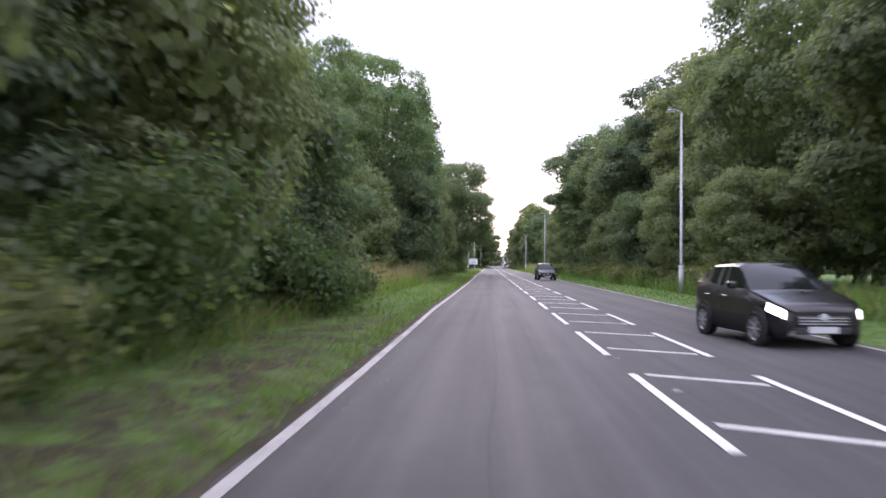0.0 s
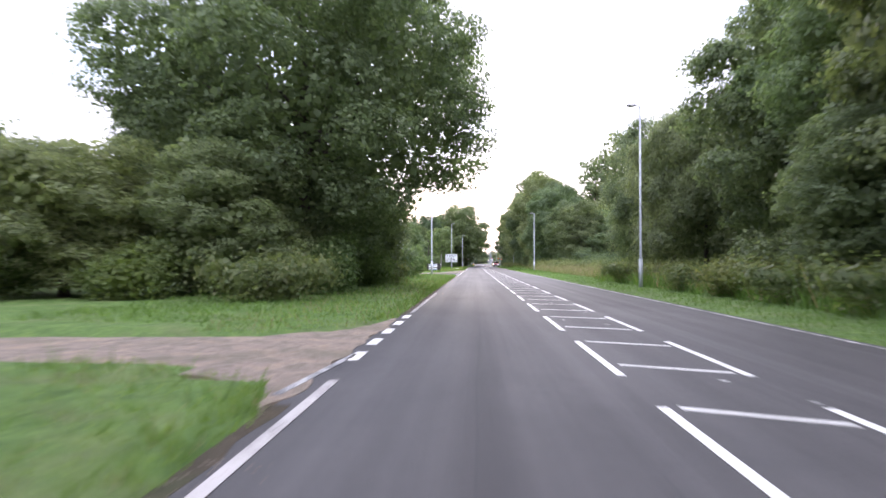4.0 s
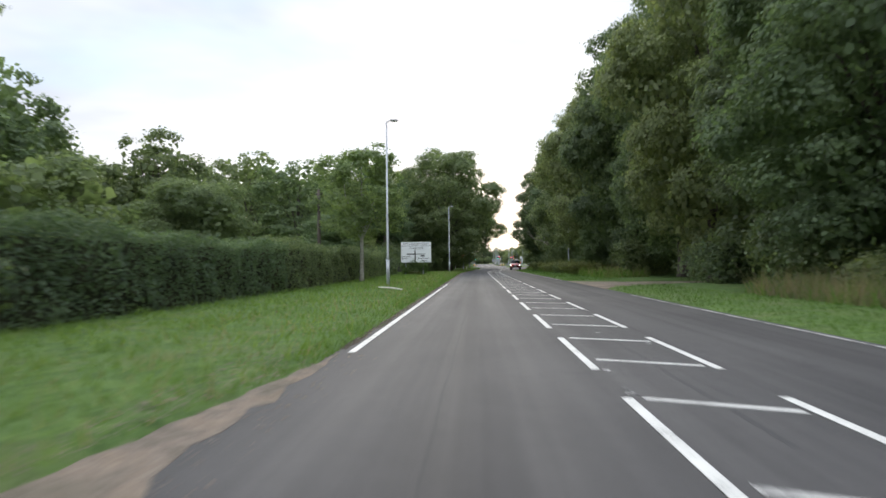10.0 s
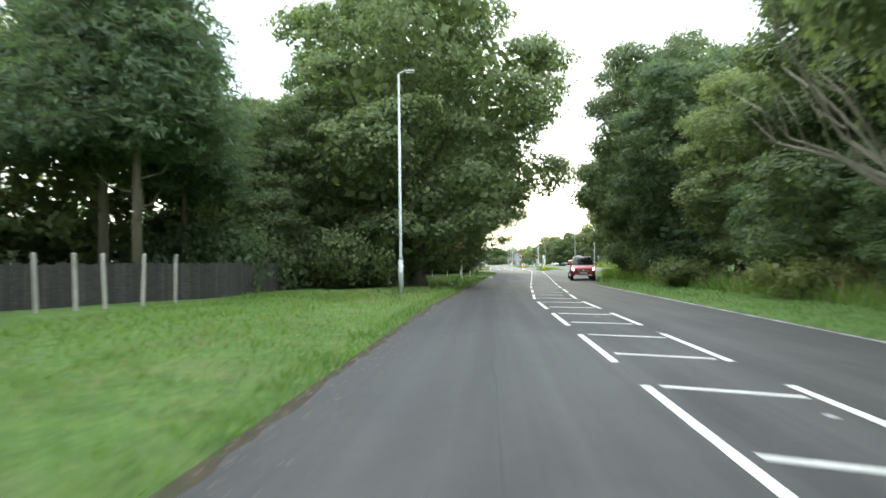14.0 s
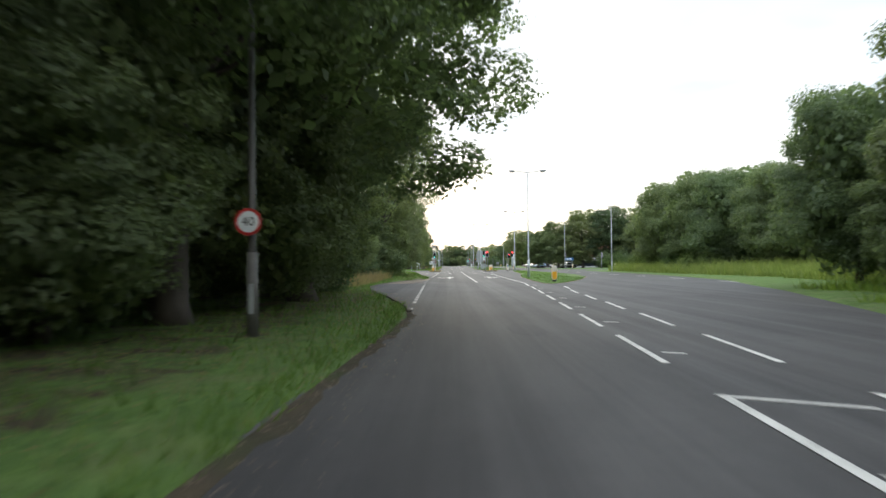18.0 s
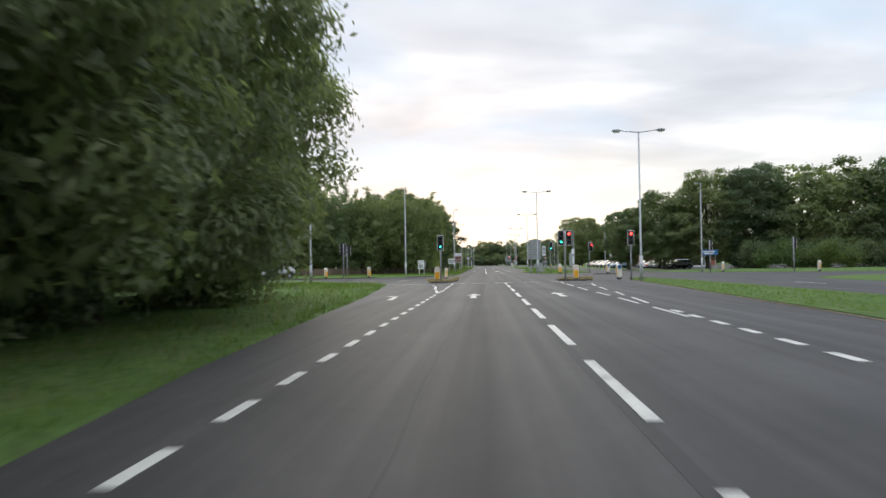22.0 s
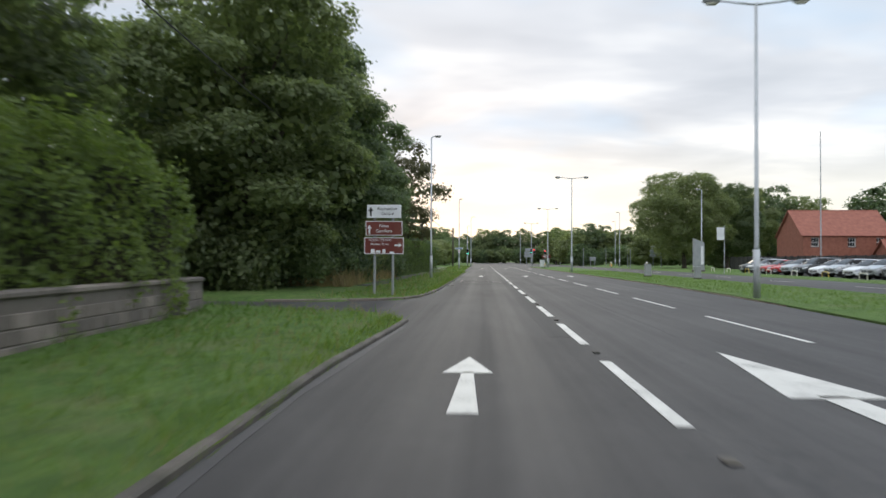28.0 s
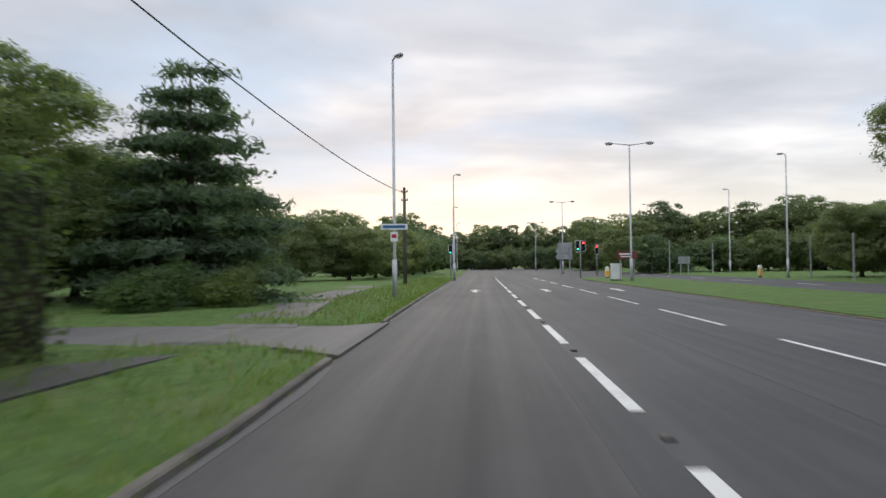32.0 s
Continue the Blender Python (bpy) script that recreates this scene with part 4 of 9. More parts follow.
# one of each kind, near and far; the rest are copies
T, SIZES = {}, {}
KINDS = {  # name, label, height, radius, lowest leaves, leaf material, leaves, leaf size, masses, extras
    "oak": ("oak_tree", "tall broadleaved tree with a dense dark green crown", 16.5, 6.0, 0.8, "leaf_oak", 62000, (0.19, 0.135), 24, {}),
    "oak_w": ("oak_tree", "huge spreading tree with a round dense crown", 17, 8.5, 1.6, "leaf_oak", 110000, (0.165, 0.12), 32, {"inner": 17000, "big": 0.36}),
    "oak_b": ("oak_tree", "spreading broadleaved tree with foliage close to the ground", 15.5, 6.4, 0.4, "leaf_oak", 62000, (0.19, 0.135), 26, {}),
    "canopy": ("oak_tree", "tall wayside tree with its branches arching over the road", 16.5, 7.0, 4.2, "leaf_oak", 62000, (0.18, 0.13), 26, {"inner": 3200, "gap": 0.08}),
    "wayside": ("poplar_tree", "tall grey-green poplar leaning out over the road", 16.5, 7.0, 5.2, "leaf_willow", 52000, (0.15, 0.10), 24, {"inner": 3200, "gap": 0.12, "trunk": 0.28}),
    "ash": ("ash_tree", "tall ash tree with a light open green crown", 17, 6.0, 2.0, "leaf_ash", 54000, (0.20, 0.115), 26, {"inner": 3200, "gap": 0.06}),
    "dark": ("sycamore_tree", "large dark green sycamore with foliage down to the verge", 16.5, 6.0, 0.3, "leaf_dark", 60000, (0.20, 0.155), 26, {}),
    "thorn": ("hawthorn_tree", "bushy hawthorn with foliage down to the ground", 8, 3.9, 0.1, "leaf_oak", 36000, (0.125, 0.09), 20, {"spread": 0.18, "big": 0.35}),
    "young": ("cherry_tree", "young roadside cherry tree with upswept green branches", 10.3, 4.4, 0.6, "leaf_oak", 34000, (0.17, 0.09), 28, {"squash": 1.5, "spread": 0.14, "gap": 0.12, "big": 0.35, "inner": 6000, "shoots": 90}),
    "verge": ("verge_tree", "small tree with a straight pale trunk on the grass verge", 9.5, 3.0, 2.8, "leaf_ash", 12000, (0.18, 0.12), 16, {"bark": "birch_bark", "trunk": 0.12, "spread": 0.16, "big": 0.35, "inner": 700}),
    "poplar": ("poplar_tree", "very tall feathery poplar with bare lower limbs", 24, 4.4, 4, "leaf_willow", 20000, (0.24, 0.16), 26, {"inner": 2600, "squash": 1.4, "gap": 0.2, "trunk": 0.3}),
    "willow": ("willow_tree", "grey-green willow bush leaning over the verge", 7, 4.4, 0.1, "leaf_willow", 40000, (0.20, 0.065), 22, {"spread": 0.2, "big": 0.4}),
    "red": ("copper_beech_tree", "broadleaved tree with reddish brown leaves", 9.5, 3.8, 1.4, "leaf_red", 15000, (0.16, 0.12), 18, {"spread": 0.18, "big": 0.35, "inner": 900}),
}
FAR = {}
for i, (k, (nm, lab, h, rad, lo, mat, n, lf, bl, ex)) in enumerate(KINDS.items()):
    T[k] = broadleaf(nm, lab, h, rad, lo, mat, n, 11 + i, lf, bl, **ex)
    FAR[k] = broadleaf(nm, lab, h, rad, min(lo, 0.8), mat, n // 6, 111 + i, (lf[0] * 2.1, lf[1] * 2.1), bl, **{**ex, "inner": 1000, "per": 8, "spread": 0.3, "big": 0.8})
    SIZES[k] = (rad, h)
T["pine"] = conifer("pine_tree", "tall dark pine with bare pale lower trunk", 14.5, 3.6, 20, 40000, 13, 0.8, low=6.3, crest=0.5, dead=7)
T["cedar"] = conifer("cedar_tree", "blue-green cedar with flat tiers of drooping branches", 8.6, 4.2, 21, 40000, 10, 0.2, low=0.4, crest=0.3)
T["bush"] = bush("bush", "rough green roadside bush", (2.6, 2.6, 2.6), "leaf_hedge", 7000, 23, (0.13, 0.085))
T["bramble"] = bush("bramble", "tangled bramble and nettle undergrowth", (2.4, 2.4, 1.5), "leaf_bramble", 5000, 24, (0.11, 0.08))
T["scrub"] = bush("scrub", "dark leafy scrub under the trees", (3.4, 3.4, 3.4), "leaf_dark", 7000, 25, (0.2, 0.14), spread=0.35)
SIZES.update(pine=(3.6, 14.5), cedar=(4.2, 8.6), bush=(2.4, 2.5), bramble=(2.2, 1.4), scrub=(3.1, 3.2))


def place(kind, x, y, size=1.0, tall=1.0, turn=None, label=None):
    seed = int(abs(x * 13.7 + y * 7.3) * 10) % 360
    away = (x < -19 and not (x > -60 and 470 < y < 550)) or (x > 20 and not (x < 48 and (370 < y < 470 or 525 < y < 560 or 660 < y < 690))) or y > 700 or y < 0
    ob = copy_thing(FAR[kind] if away and kind in FAR else T[kind], pose(x, y, max(0.0, ground_z(x, y)) - 0.02, 0, 0, seed if turn is None else turn) @ Matrix.Diagonal((size, size, size * tall, 1)))
    if label:
        ob["label"] = label
    return ob

# ---------------------------------------------------------------- trees and bushes along the road: kind, x, y, crown radius, height
def plant(rows):
    for k, x, y, r, h in rows:
        r0, h0 = SIZES[k]
        place(k, x, y, r / r0, (h / h0) / (r / r0))


def belt(kinds, a, b, step, r, h, seed=1):
    """A run of trees along a line, uneven in height and spacing."""
    rr_ = random.Random(seed)
    n = max(1, int(math.hypot(b[0] - a[0], b[1] - a[1]) / step))
    plant([(kinds[i % len(kinds)], a[0] + (b[0] - a[0]) * i / n + rr_.uniform(-.3, .3) * r, a[1] + (b[1] - a[1]) * i / n + rr_.uniform(-.3, .3) * r, r * rr_.uniform(.85, 1.2), h * rr_.uniform(.82, 1.15)) for i in range(n + 1)])


# west side, first wood
plant([("dark", -11.5, 3, 5.6, 16), ("oak", -12.5, 13, 5.6, 16), ("thorn", -8.6, 8, 3.4, 9), ("thorn", -8.4, -2, 3.6, 9), ("thorn", -9, 17, 3.2, 7.5), ("bush", -7, 12, 2.2, 2.8), ("bush", -6.9, 4, 2.2, 2.8), ("scrub", -9, 19, 2.6, 3.6),
       ("ash", -24, 26, 5, 9), ("ash", -15, 47, 5.6, 18), ("thorn", -18, 47, 4, 6), ("thorn", -22, 50, 4.4, 6), ("scrub", -15, 52, 3.4, 3.6), ("scrub", -19, 56, 3.4, 3.6), ("scrub", -16, 41, 2.6, 2.6), ("thorn", -11, 44.5, 3.2, 8), ("ash", -12, 55, 6.4, 19), ("ash", -12, 65, 6.0, 18.5), ("thorn", -8.6, 52, 3.3, 9), ("thorn", -8.7, 60, 3.4, 11), ("thorn", -8.6, 68, 3.3, 11), ("oak", -10.5, 72, 4.6, 12.5),
       ("bush", -7.6, 56, 2, 2.8), ("bush", -7.6, 64, 2, 2.8), ("bush", -7.9, 70, 2, 3), ("thorn", -10, 76, 3, 7), ("dark", -24, 60, 7, 17), ("oak", -24, 74, 6, 14), ("scrub", -14, 78, 3.2, 4),
       ("oak_w", -9.8, 110, 9.4, 17.6), ("dark", -16.5, 114, 5, 12), ("thorn", -12, 103.5, 3.6, 6), ("thorn", -17, 101.5, 3.8, 6), ("thorn", -22, 103, 4, 7), ("thorn", -27, 102, 4, 7.5), ("thorn", -33, 104, 4.4, 8), ("thorn", -26, 112, 4.5, 7), ("thorn", -38, 108, 4.6, 8), ("bush", -19, 98.5, 2.6, 2.6), ("bush", -14, 100, 2.4, 2.4), ("bush", -24, 99, 2.6, 2.8), ("bush", -29, 98, 2.6, 2.8), ("bush", -8.4, 104.5, 2.2, 2.6), ("bush", -8.4, 115, 2.4, 3), ("thorn", -9.2, 119, 3.6, 6.2), ("scrub", -8.4, 121.5, 2.6, 3.4)])
plant([("bramble", -7.4, 0, 2.2, 1.6), ("bramble", -7.2, 16, 2.2, 1.5), ("bramble", -9, 22, 2.4, 1.6), ("bramble", -7.6, 48, 2, 1.6), ("bramble", -7.4, 60, 2, 1.6), ("bramble", -7.4, 67, 2, 1.5), ("bramble", -9, 99, 2.4, 1.8), ("bramble", -8, 118, 2.6, 1.8), ("scrub", -10.5, 107, 3, 3.6), ("scrub", -14, 106, 3, 3.6)])
# bushes before the white house
plant([("thorn", -12.5, 140, 3, 4.6), ("bramble", -10.2, 145, 2.8, 2.2), ("scrub", -10.9, 150, 2.4, 2.3), ("thorn", -16, 145, 3.4, 5), ("bush", -9.4, 139, 2.8, 3.2), ("bush", -9.6, 133, 2.9, 3.4), ("thorn", -13, 132, 3.4, 6.4), ("bush", -9.7, 127, 3, 3.6),
       ("bush", -10.4, 153.4, 1.9, 2), ("bramble", -9, 154, 1.9, 1.3), ("thorn", -13.5, 124, 3.8, 7.5), ("thorn", -18, 135, 4, 7), ("thorn", -21, 143, 4, 6)])
# behind the west hedge
plant([("ash", -19.2, 211.6, 4.9, 13.2), ("oak", -33, 240, 5.5, 14.6), ("dark", -38, 250, 5.5, 13.4), ("oak", -44, 262, 5.5, 14.5), ("dark", -34, 268, 5.5, 14.5), ("oak", -28, 280, 5.5, 14.5), ("oak", -38, 288, 6, 14.5), ("dark", -31, 294, 5.5, 14), ("thorn", -18, 237, 3.6, 6.5), ("thorn", -22, 228, 4, 6.5),
       ("verge", -9.6, 246, 3.6, 9.6), ("oak", -20, 270, 5, 12), ("oak", -18.5, 281, 4.6, 12.5), ("pine", -14.4, 297.5, 3.8, 14.8), ("pine", -17, 300, 4.4, 15.2), ("pine", -15.4, 304, 3.2, 12), ("oak", -25, 301, 6, 13.5), ("oak", -19.4, 304, 5, 13), ("scrub", -13, 272, 3, 3.4), ("scrub", -13.5, 280, 3, 4),
       ("bush", -13.5, 206, 3, 2.9), ("bush", -12.4, 191, 3.4, 4), ("bush", -10.8, 187.4, 1.8, 2.4), ("bush", -9.0, 183, 0.9, 1.8), ("bush", -14, 199, 3, 2.8), ("thorn", -15, 262, 3.5, 6), ("thorn", -17.5, 288, 3.2, 6), ("scrub", -19, 305.5, 3.6, 4.6), ("scrub", -23, 304, 3.8, 5), ("scrub", -27.5, 302, 4, 5.4), ("scrub", -32, 300, 4, 5.4), ("scrub", -23, 296, 3.4, 4.4), ("scrub", -15.4, 305.5, 3.2, 4.2)])
# the dark belt before the junction, west
plant([("oak", -6.0, 315.5, 8.2, 20.5), ("scrub", -9.6, 311, 2.6, 3.4), ("scrub", -7.4, 313.5, 2.0, 2.6), ("thorn", -11.4, 314.5, 3.4, 6), ("thorn", -8.6, 318.5, 3.2, 6), ("scrub", -13, 309.5, 3, 4), ("dark", -15.0, 313, 4.8, 10.8), ("oak_b", -11.5, 325, 6.4, 17), ("canopy", -8.8, 339.5, 8.8, 17.5), ("oak", -19, 324, 6.0, 12.8), ("dark", -14, 337, 6, 17), ("oak", -12, 352, 6.2, 16.5), ("canopy", -5.8, 366.5, 7.9, 17), ("thorn", -6.4, 362.5, 3, 7), ("oak_b", -9.6, 357, 5.6, 15), ("dark", -14, 364, 6, 16.5), ("dark", -8.4, 369, 6, 16), ("canopy", -4.9, 377, 8.8, 15.0), ("canopy", -7.0, 386.5, 6.6, 13.5), ("thorn", -6.6, 383.6, 2.8, 5.4), ("scrub", -6.4, 387, 2.2, 2.6), ("oak", -14, 377, 6, 16),
       ("thorn", -5.4, 372, 3.2, 6.5), ("thorn", -5.6, 380, 3.1, 6), ("scrub", -10, 356, 3.2, 3.6), ("scrub", -14, 355, 3.4, 3.6), ("scrub", -18, 356, 3.4, 3.6), ("scrub", -23, 356, 3.6, 3.8), ("scrub", -29, 355, 3.6, 4), ("scrub", -35, 352, 3.8, 4), ("thorn", -32, 345, 4, 7), ("scrub", -12, 372, 3.4, 3.6), ("scrub", -11, 381, 3.2, 3.4), ("scrub", -11, 331, 3.2, 3.6), ("scrub", -8, 365, 3, 3.4), ("dark", -24, 340, 7, 17), ("oak", -24, 360, 7, 17), ("ash", -13.5, 392, 4.6, 11),
       ("poplar", -8.4, 413, 4.4, 17), ("poplar", -11, 405, 4.4, 15.5), ("wayside", -6.8, 429.0, 7.0, 18), ("poplar", -14, 410, 4.6, 20), ("thorn", -9.4, 400, 3.4, 7), ("thorn", -8.2, 408, 3.2, 6), ("dark", -8.0, 420.5, 3.2, 4.0), ("dark", -7.6, 426.5, 3.6, 5.2), ("scrub", -6.2, 424, 2.4, 2.6),
       ("thorn", -7.6, 432, 3.8, 6.6), ("willow", -7.9, 440, 5.4, 10.2), ("willow", -8.2, 447, 5.6, 10.8), ("willow", -8.8, 455, 5.0, 10.4), ("ash", -13, 430, 4, 8.5), ("dark", -15, 438, 5, 9), ("thorn", -14, 458, 4, 8), ("thorn", -10.4, 460, 3, 5.2), ("scrub", -8.6, 416, 2.8, 3), ("scrub", -7.4, 436, 3, 3), ("scrub", -8.6, 445, 3, 3), ("scrub", -9, 452, 3, 3)])
belt(("oak", "dark"), (-25, 372), (-25, 455), 8, 6, 14, 3)
# beyond the junction, west
plant([("oak", -15, 476, 4.5, 12.2), ("thorn", -16.5, 474.6, 2.8, 4.6), ("oak_b", -22, 479, 5.5, 12.5), ("oak", -33, 484, 6, 12), ("young", -8, 528, 4.1, 9.6), ("young", -12.8, 530, 4.6, 10.2), ("young", -18.2, 531, 4.8, 10.6), ("young", -24.6, 533, 5.4, 12.4), ("oak", -32, 536, 6.2, 14.2), ("oak", -40, 537, 6.4, 14.4), ("dark", -49, 538, 6.5, 14.2), ("dark", -58, 538, 6.5, 12.5), ("oak", -67, 536, 6.5, 12.5), ("oak", -76, 532, 6.5, 12.5),
       ("young", -9, 537, 4, 9.4), ("oak_b", -14.5, 545, 5, 10.5), ("oak", -17.5, 542, 5.6, 11), ("oak", -26, 546, 6, 12), ("dark", -13, 557.5, 6.2, 14), ("oak", -10.6, 577.5, 6, 14), ("scrub", -12, 575.5, 3, 3.4), ("scrub", -15, 579, 3.2, 3.6), ("scrub", -17, 564, 3, 3.4), ("scrub", -9.6, 563.5, 2, 2.6), ("oak", -16, 551, 6, 11.5), ("dark", -18, 562, 6, 13.5), ("dark", -11, 582.5, 5.8, 13), ("oak", -9.8, 591.5, 4.9, 11.6), ("oak_b", -9.8, 599, 4.4, 9.6), ("dark", -17, 588, 6, 13), ("oak", -20, 576, 6, 14),
       ("scrub", -8.2, 598.6, 2.2, 3), ("red", -9.0, 613, 4.9, 12), ("thorn", -10.6, 605, 3.6, 8), ("oak", -14, 619, 4.4, 9), ("oak", -13, 626, 3.8, 7.6), ("ash", -17, 634, 4.5, 8.8), ("scrub", -9, 596, 2.6, 3), ("scrub", -9.6, 586, 3, 3.4), ("scrub", -10, 578, 2.8, 3), ("dark", -10.4, 584, 4.6, 12.5), ("thorn", -8.2, 588, 2.6, 5.2), ("thorn", -12, 547, 3, 6.5), ("thorn", -12, 540, 3, 6)])
plant([("cedar", -10.9, 650.5, 4.3, 8.7), ("ash", -16.5, 648, 4.6, 8.6), ("oak", -21, 650, 5, 9.2), ("oak", -26, 646, 5, 9), ("bush", -10.4, 645.4, 1.7, 1.5), ("bush", -8.6, 647.2, 1.5, 1.4), ("thorn", -15, 654, 3.6, 6), ("thorn", -19, 657, 4, 7), ("thorn", -13, 659, 3.4, 5.4),
       ("thorn", -12.5, 692, 4, 5), ("thorn", -17, 688, 4.4, 6), ("thorn", -11.5, 702, 4, 5.4), ("thorn", -22, 684, 4.5, 6.5), ("thorn", -10.4, 713, 3.8, 5.6), ("thorn", -9.6, 725, 4, 6), ("oak", -20, 722, 5, 9), ("oak", -13, 745, 5, 10), ("thorn", -9, 738, 4, 6.5), ("oak", -30, 700, 5.5, 9)])

# east side, long wood
plant([("oak", 16.5, 12, 6.4, 18), ("dark", 16.2, 24, 6.6, 18), ("oak_b", 15.8, 36, 6.4, 18), ("oak", 15.4, 48, 6.4, 17.5), ("dark", 14.6, 61, 6.4, 17.5), ("oak_b", 13.6, 73, 6.4, 17.2), ("oak", 12.2, 84, 7.6, 17.4), ("oak", 14.2, 95, 6.4, 17), ("ash", 15, 104, 6, 17.5), ("oak", 15, 111, 5.8, 17),
       ("thorn", 10.8, 30, 3, 6), ("thorn", 10.6, 40, 3.2, 7), ("thorn", 10.4, 52, 3.2, 7), ("thorn", 10.6, 66, 3.2, 6.5), ("thorn", 10.8, 90, 3.2, 6), ("thorn", 11, 99, 3.2, 6.4), ("willow", 12.2, 120, 4.6, 10), ("willow", 12.4, 129, 5, 11.4), ("ash", 17.5, 118, 5.2, 15), ("ash", 18.5, 125, 5, 14), ("oak", 20, 132, 5, 12),
       ("scrub", 11.4, 58, 2.8, 3.2), ("scrub", 11.2, 78, 2.8, 3.2), ("scrub", 11.2, 106, 2.6, 3)])
belt(("dark", "oak"), (26, 10), (26, 128), 9, 6.8, 17, 5)
plant([("dark", 17, 206, 4.8, 12), ("oak_b", 16.2, 214, 5, 13), ("oak_b", 14.4, 223, 6.4, 17), ("dark", 15.4, 231, 6.2, 18), ("oak", 22, 204, 5, 10.5), ("dark", 27, 204, 5, 11), ("oak", 32, 206, 5.2, 11.5), ("oak_b", 38, 208, 5.5, 12), ("dark", 44, 206, 5.5, 12), ("oak", 51, 204, 5.5, 12), ("oak", 58, 200, 5.5, 12),
       ("poplar", 24, 233, 4.8, 24), ("poplar", 29, 232, 5, 29.5), ("poplar", 34, 231, 5, 28.5), ("poplar", 39.5, 233, 5, 29), ("poplar", 44, 230, 5, 30), ("poplar", 49, 234, 5, 29.5), ("poplar", 54, 231, 5, 29), ("oak", 25, 222, 6, 14), ("oak", 31, 226, 6, 15)] + [("scrub", 18 + 4 * k, 199 - 0.3 * k, 3.4, 3.6) for k in range(11)] + [("poplar", 27, 238, 5, 26), ("poplar", 36.5, 238, 5, 28), ("poplar", 46.5, 239, 5, 29)])
plant([("oak", 13.2, 241, 6.2, 22), ("oak", 13.8, 250, 6.2, 23), ("dark", 12.8, 262, 6.4, 22), ("oak", 12.4, 274, 6.8, 21), ("oak_b", 12.4, 286, 6.8, 19), ("dark", 12.4, 298, 6.2, 13.5), ("oak", 12.8, 309, 5.6, 11.5), ("dark", 12.4, 319, 6, 14.4), ("dark", 12.4, 329, 6.8, 18.5), ("oak", 15, 339, 5.6, 14), ("oak", 15.4, 350, 6.2, 16), ("oak", 14.4, 356, 5.8, 15), ("dark", 17.4, 362, 6.6, 15), ("oak", 19, 368, 6, 12.5), ("thorn", 16.5, 354, 3.4, 7), ("thorn", 20, 368, 4.6, 9.5), ("oak", 24.5, 372, 5.5, 12.5), ("oak", 21, 377, 4.8, 14), ("thorn", 20.2, 386, 3.8, 10), ("thorn", 20.5, 381, 3, 6), ("scrub", 19.4, 379, 2.6, 3),
       ("thorn", 11.2, 268, 3, 5.6), ("thorn", 11.6, 281, 3, 6), ("thorn", 11.4, 293, 3, 5.6), ("thorn", 11.6, 304, 3, 6), ("thorn", 12.4, 324, 3, 6), ("thorn", 14.4, 344, 3.2, 6)])
belt(("dark", "oak"), (23, 246), (25, 355), 9, 6.6, 16.5, 6)
plant([("bramble", 8.8, y, 2.3, 1.5) for y in (24, 32, 41, 50, 62, 70, 80, 92, 97, 103, 109, 116, 122, 265, 276, 286, 297, 310)] + [("bramble", 11, 325, 2.4, 1.6), ("bramble", 12.5, 334, 2.4, 1.6), ("scrub", 12, 255, 3, 3.2), ("scrub", 12.2, 224, 2.8, 3), ("scrub", 13, 236, 3, 3.2)])
# east of the opposite carriageway up to the junction
plant([("thorn", 25, 378, 4, 7), ("thorn", 28, 386, 4.4, 7.5), ("thorn", 31, 395, 5, 8.5), ("thorn", 36, 404, 5.0, 8), ("thorn", 36.5, 415, 5.6, 9.5), ("thorn", 36, 426, 6.2, 11.5), ("thorn", 35, 437, 6.4, 12.6), ("thorn", 33.4, 447, 6, 13), ("thorn", 31.2, 456, 5.0, 12.6), ("thorn", 36.5, 465, 4.2, 7.5), ("bush", 31.5, 460, 3.2, 3.6), ("bush", 31, 448, 3.2, 3.4), ("bush", 30.5, 436, 3, 3.2),
       ("oak", 46, 440, 6, 13), ("oak", 48, 455, 6, 13), ("pine", 50, 446, 3.2, 14.5), ("pine", 53, 452, 3.4, 15.5), ("oak", 50, 425, 6, 13), ("oak", 47, 410, 6, 13), ("dark", 56, 470, 6.5, 13)])
# trees behind the junction, east
plant([("oak", 25.4, 556, 4.6, 10.5), ("oak", 36.5, 549, 6.4, 16), ("dark", 43.5, 547, 6.6, 16.2), ("scrub", 41, 541, 3.6, 4.6), ("scrub", 47, 539, 3.8, 4.8), ("scrub", 53, 537, 3.8, 4.8), ("scrub", 59, 534, 4, 5), ("scrub", 65, 531, 4, 5), ("oak_b", 30.4, 552, 5.4, 13), ("oak", 50, 546, 6.4, 16), ("dark", 58, 548, 6.5, 16.5), ("oak", 65, 545, 7, 17.5), ("oak", 73, 542, 7, 17), ("dark", 82, 538, 7, 16), ("oak", 92, 530, 7, 16), ("bush", 42, 533, 3.4, 4), ("bush", 47, 531, 3.4, 3.8), ("oak", 39, 580, 4.4, 9.5), ("thorn", 37, 572, 4, 7),
       ("oak_w", 32, 667, 8, 15.3), ("dark", 41, 674, 6, 14), ("oak", 47, 684, 6.2, 15), ("dark", 54, 690, 6, 15), ("oak", 61, 692, 6, 14), ("thorn", 30, 684, 3.6, 6), ("dark", 70, 680, 7, 15), ("oak", 80, 670, 7, 15)])
belt(("oak", "dark", "oak_b"), (23, 737), (112, 742), 4.2, 5.2, 10.6, 7)
belt(("thorn", "scrub"), (24, 727), (110, 732), 4, 4, 5, 8)
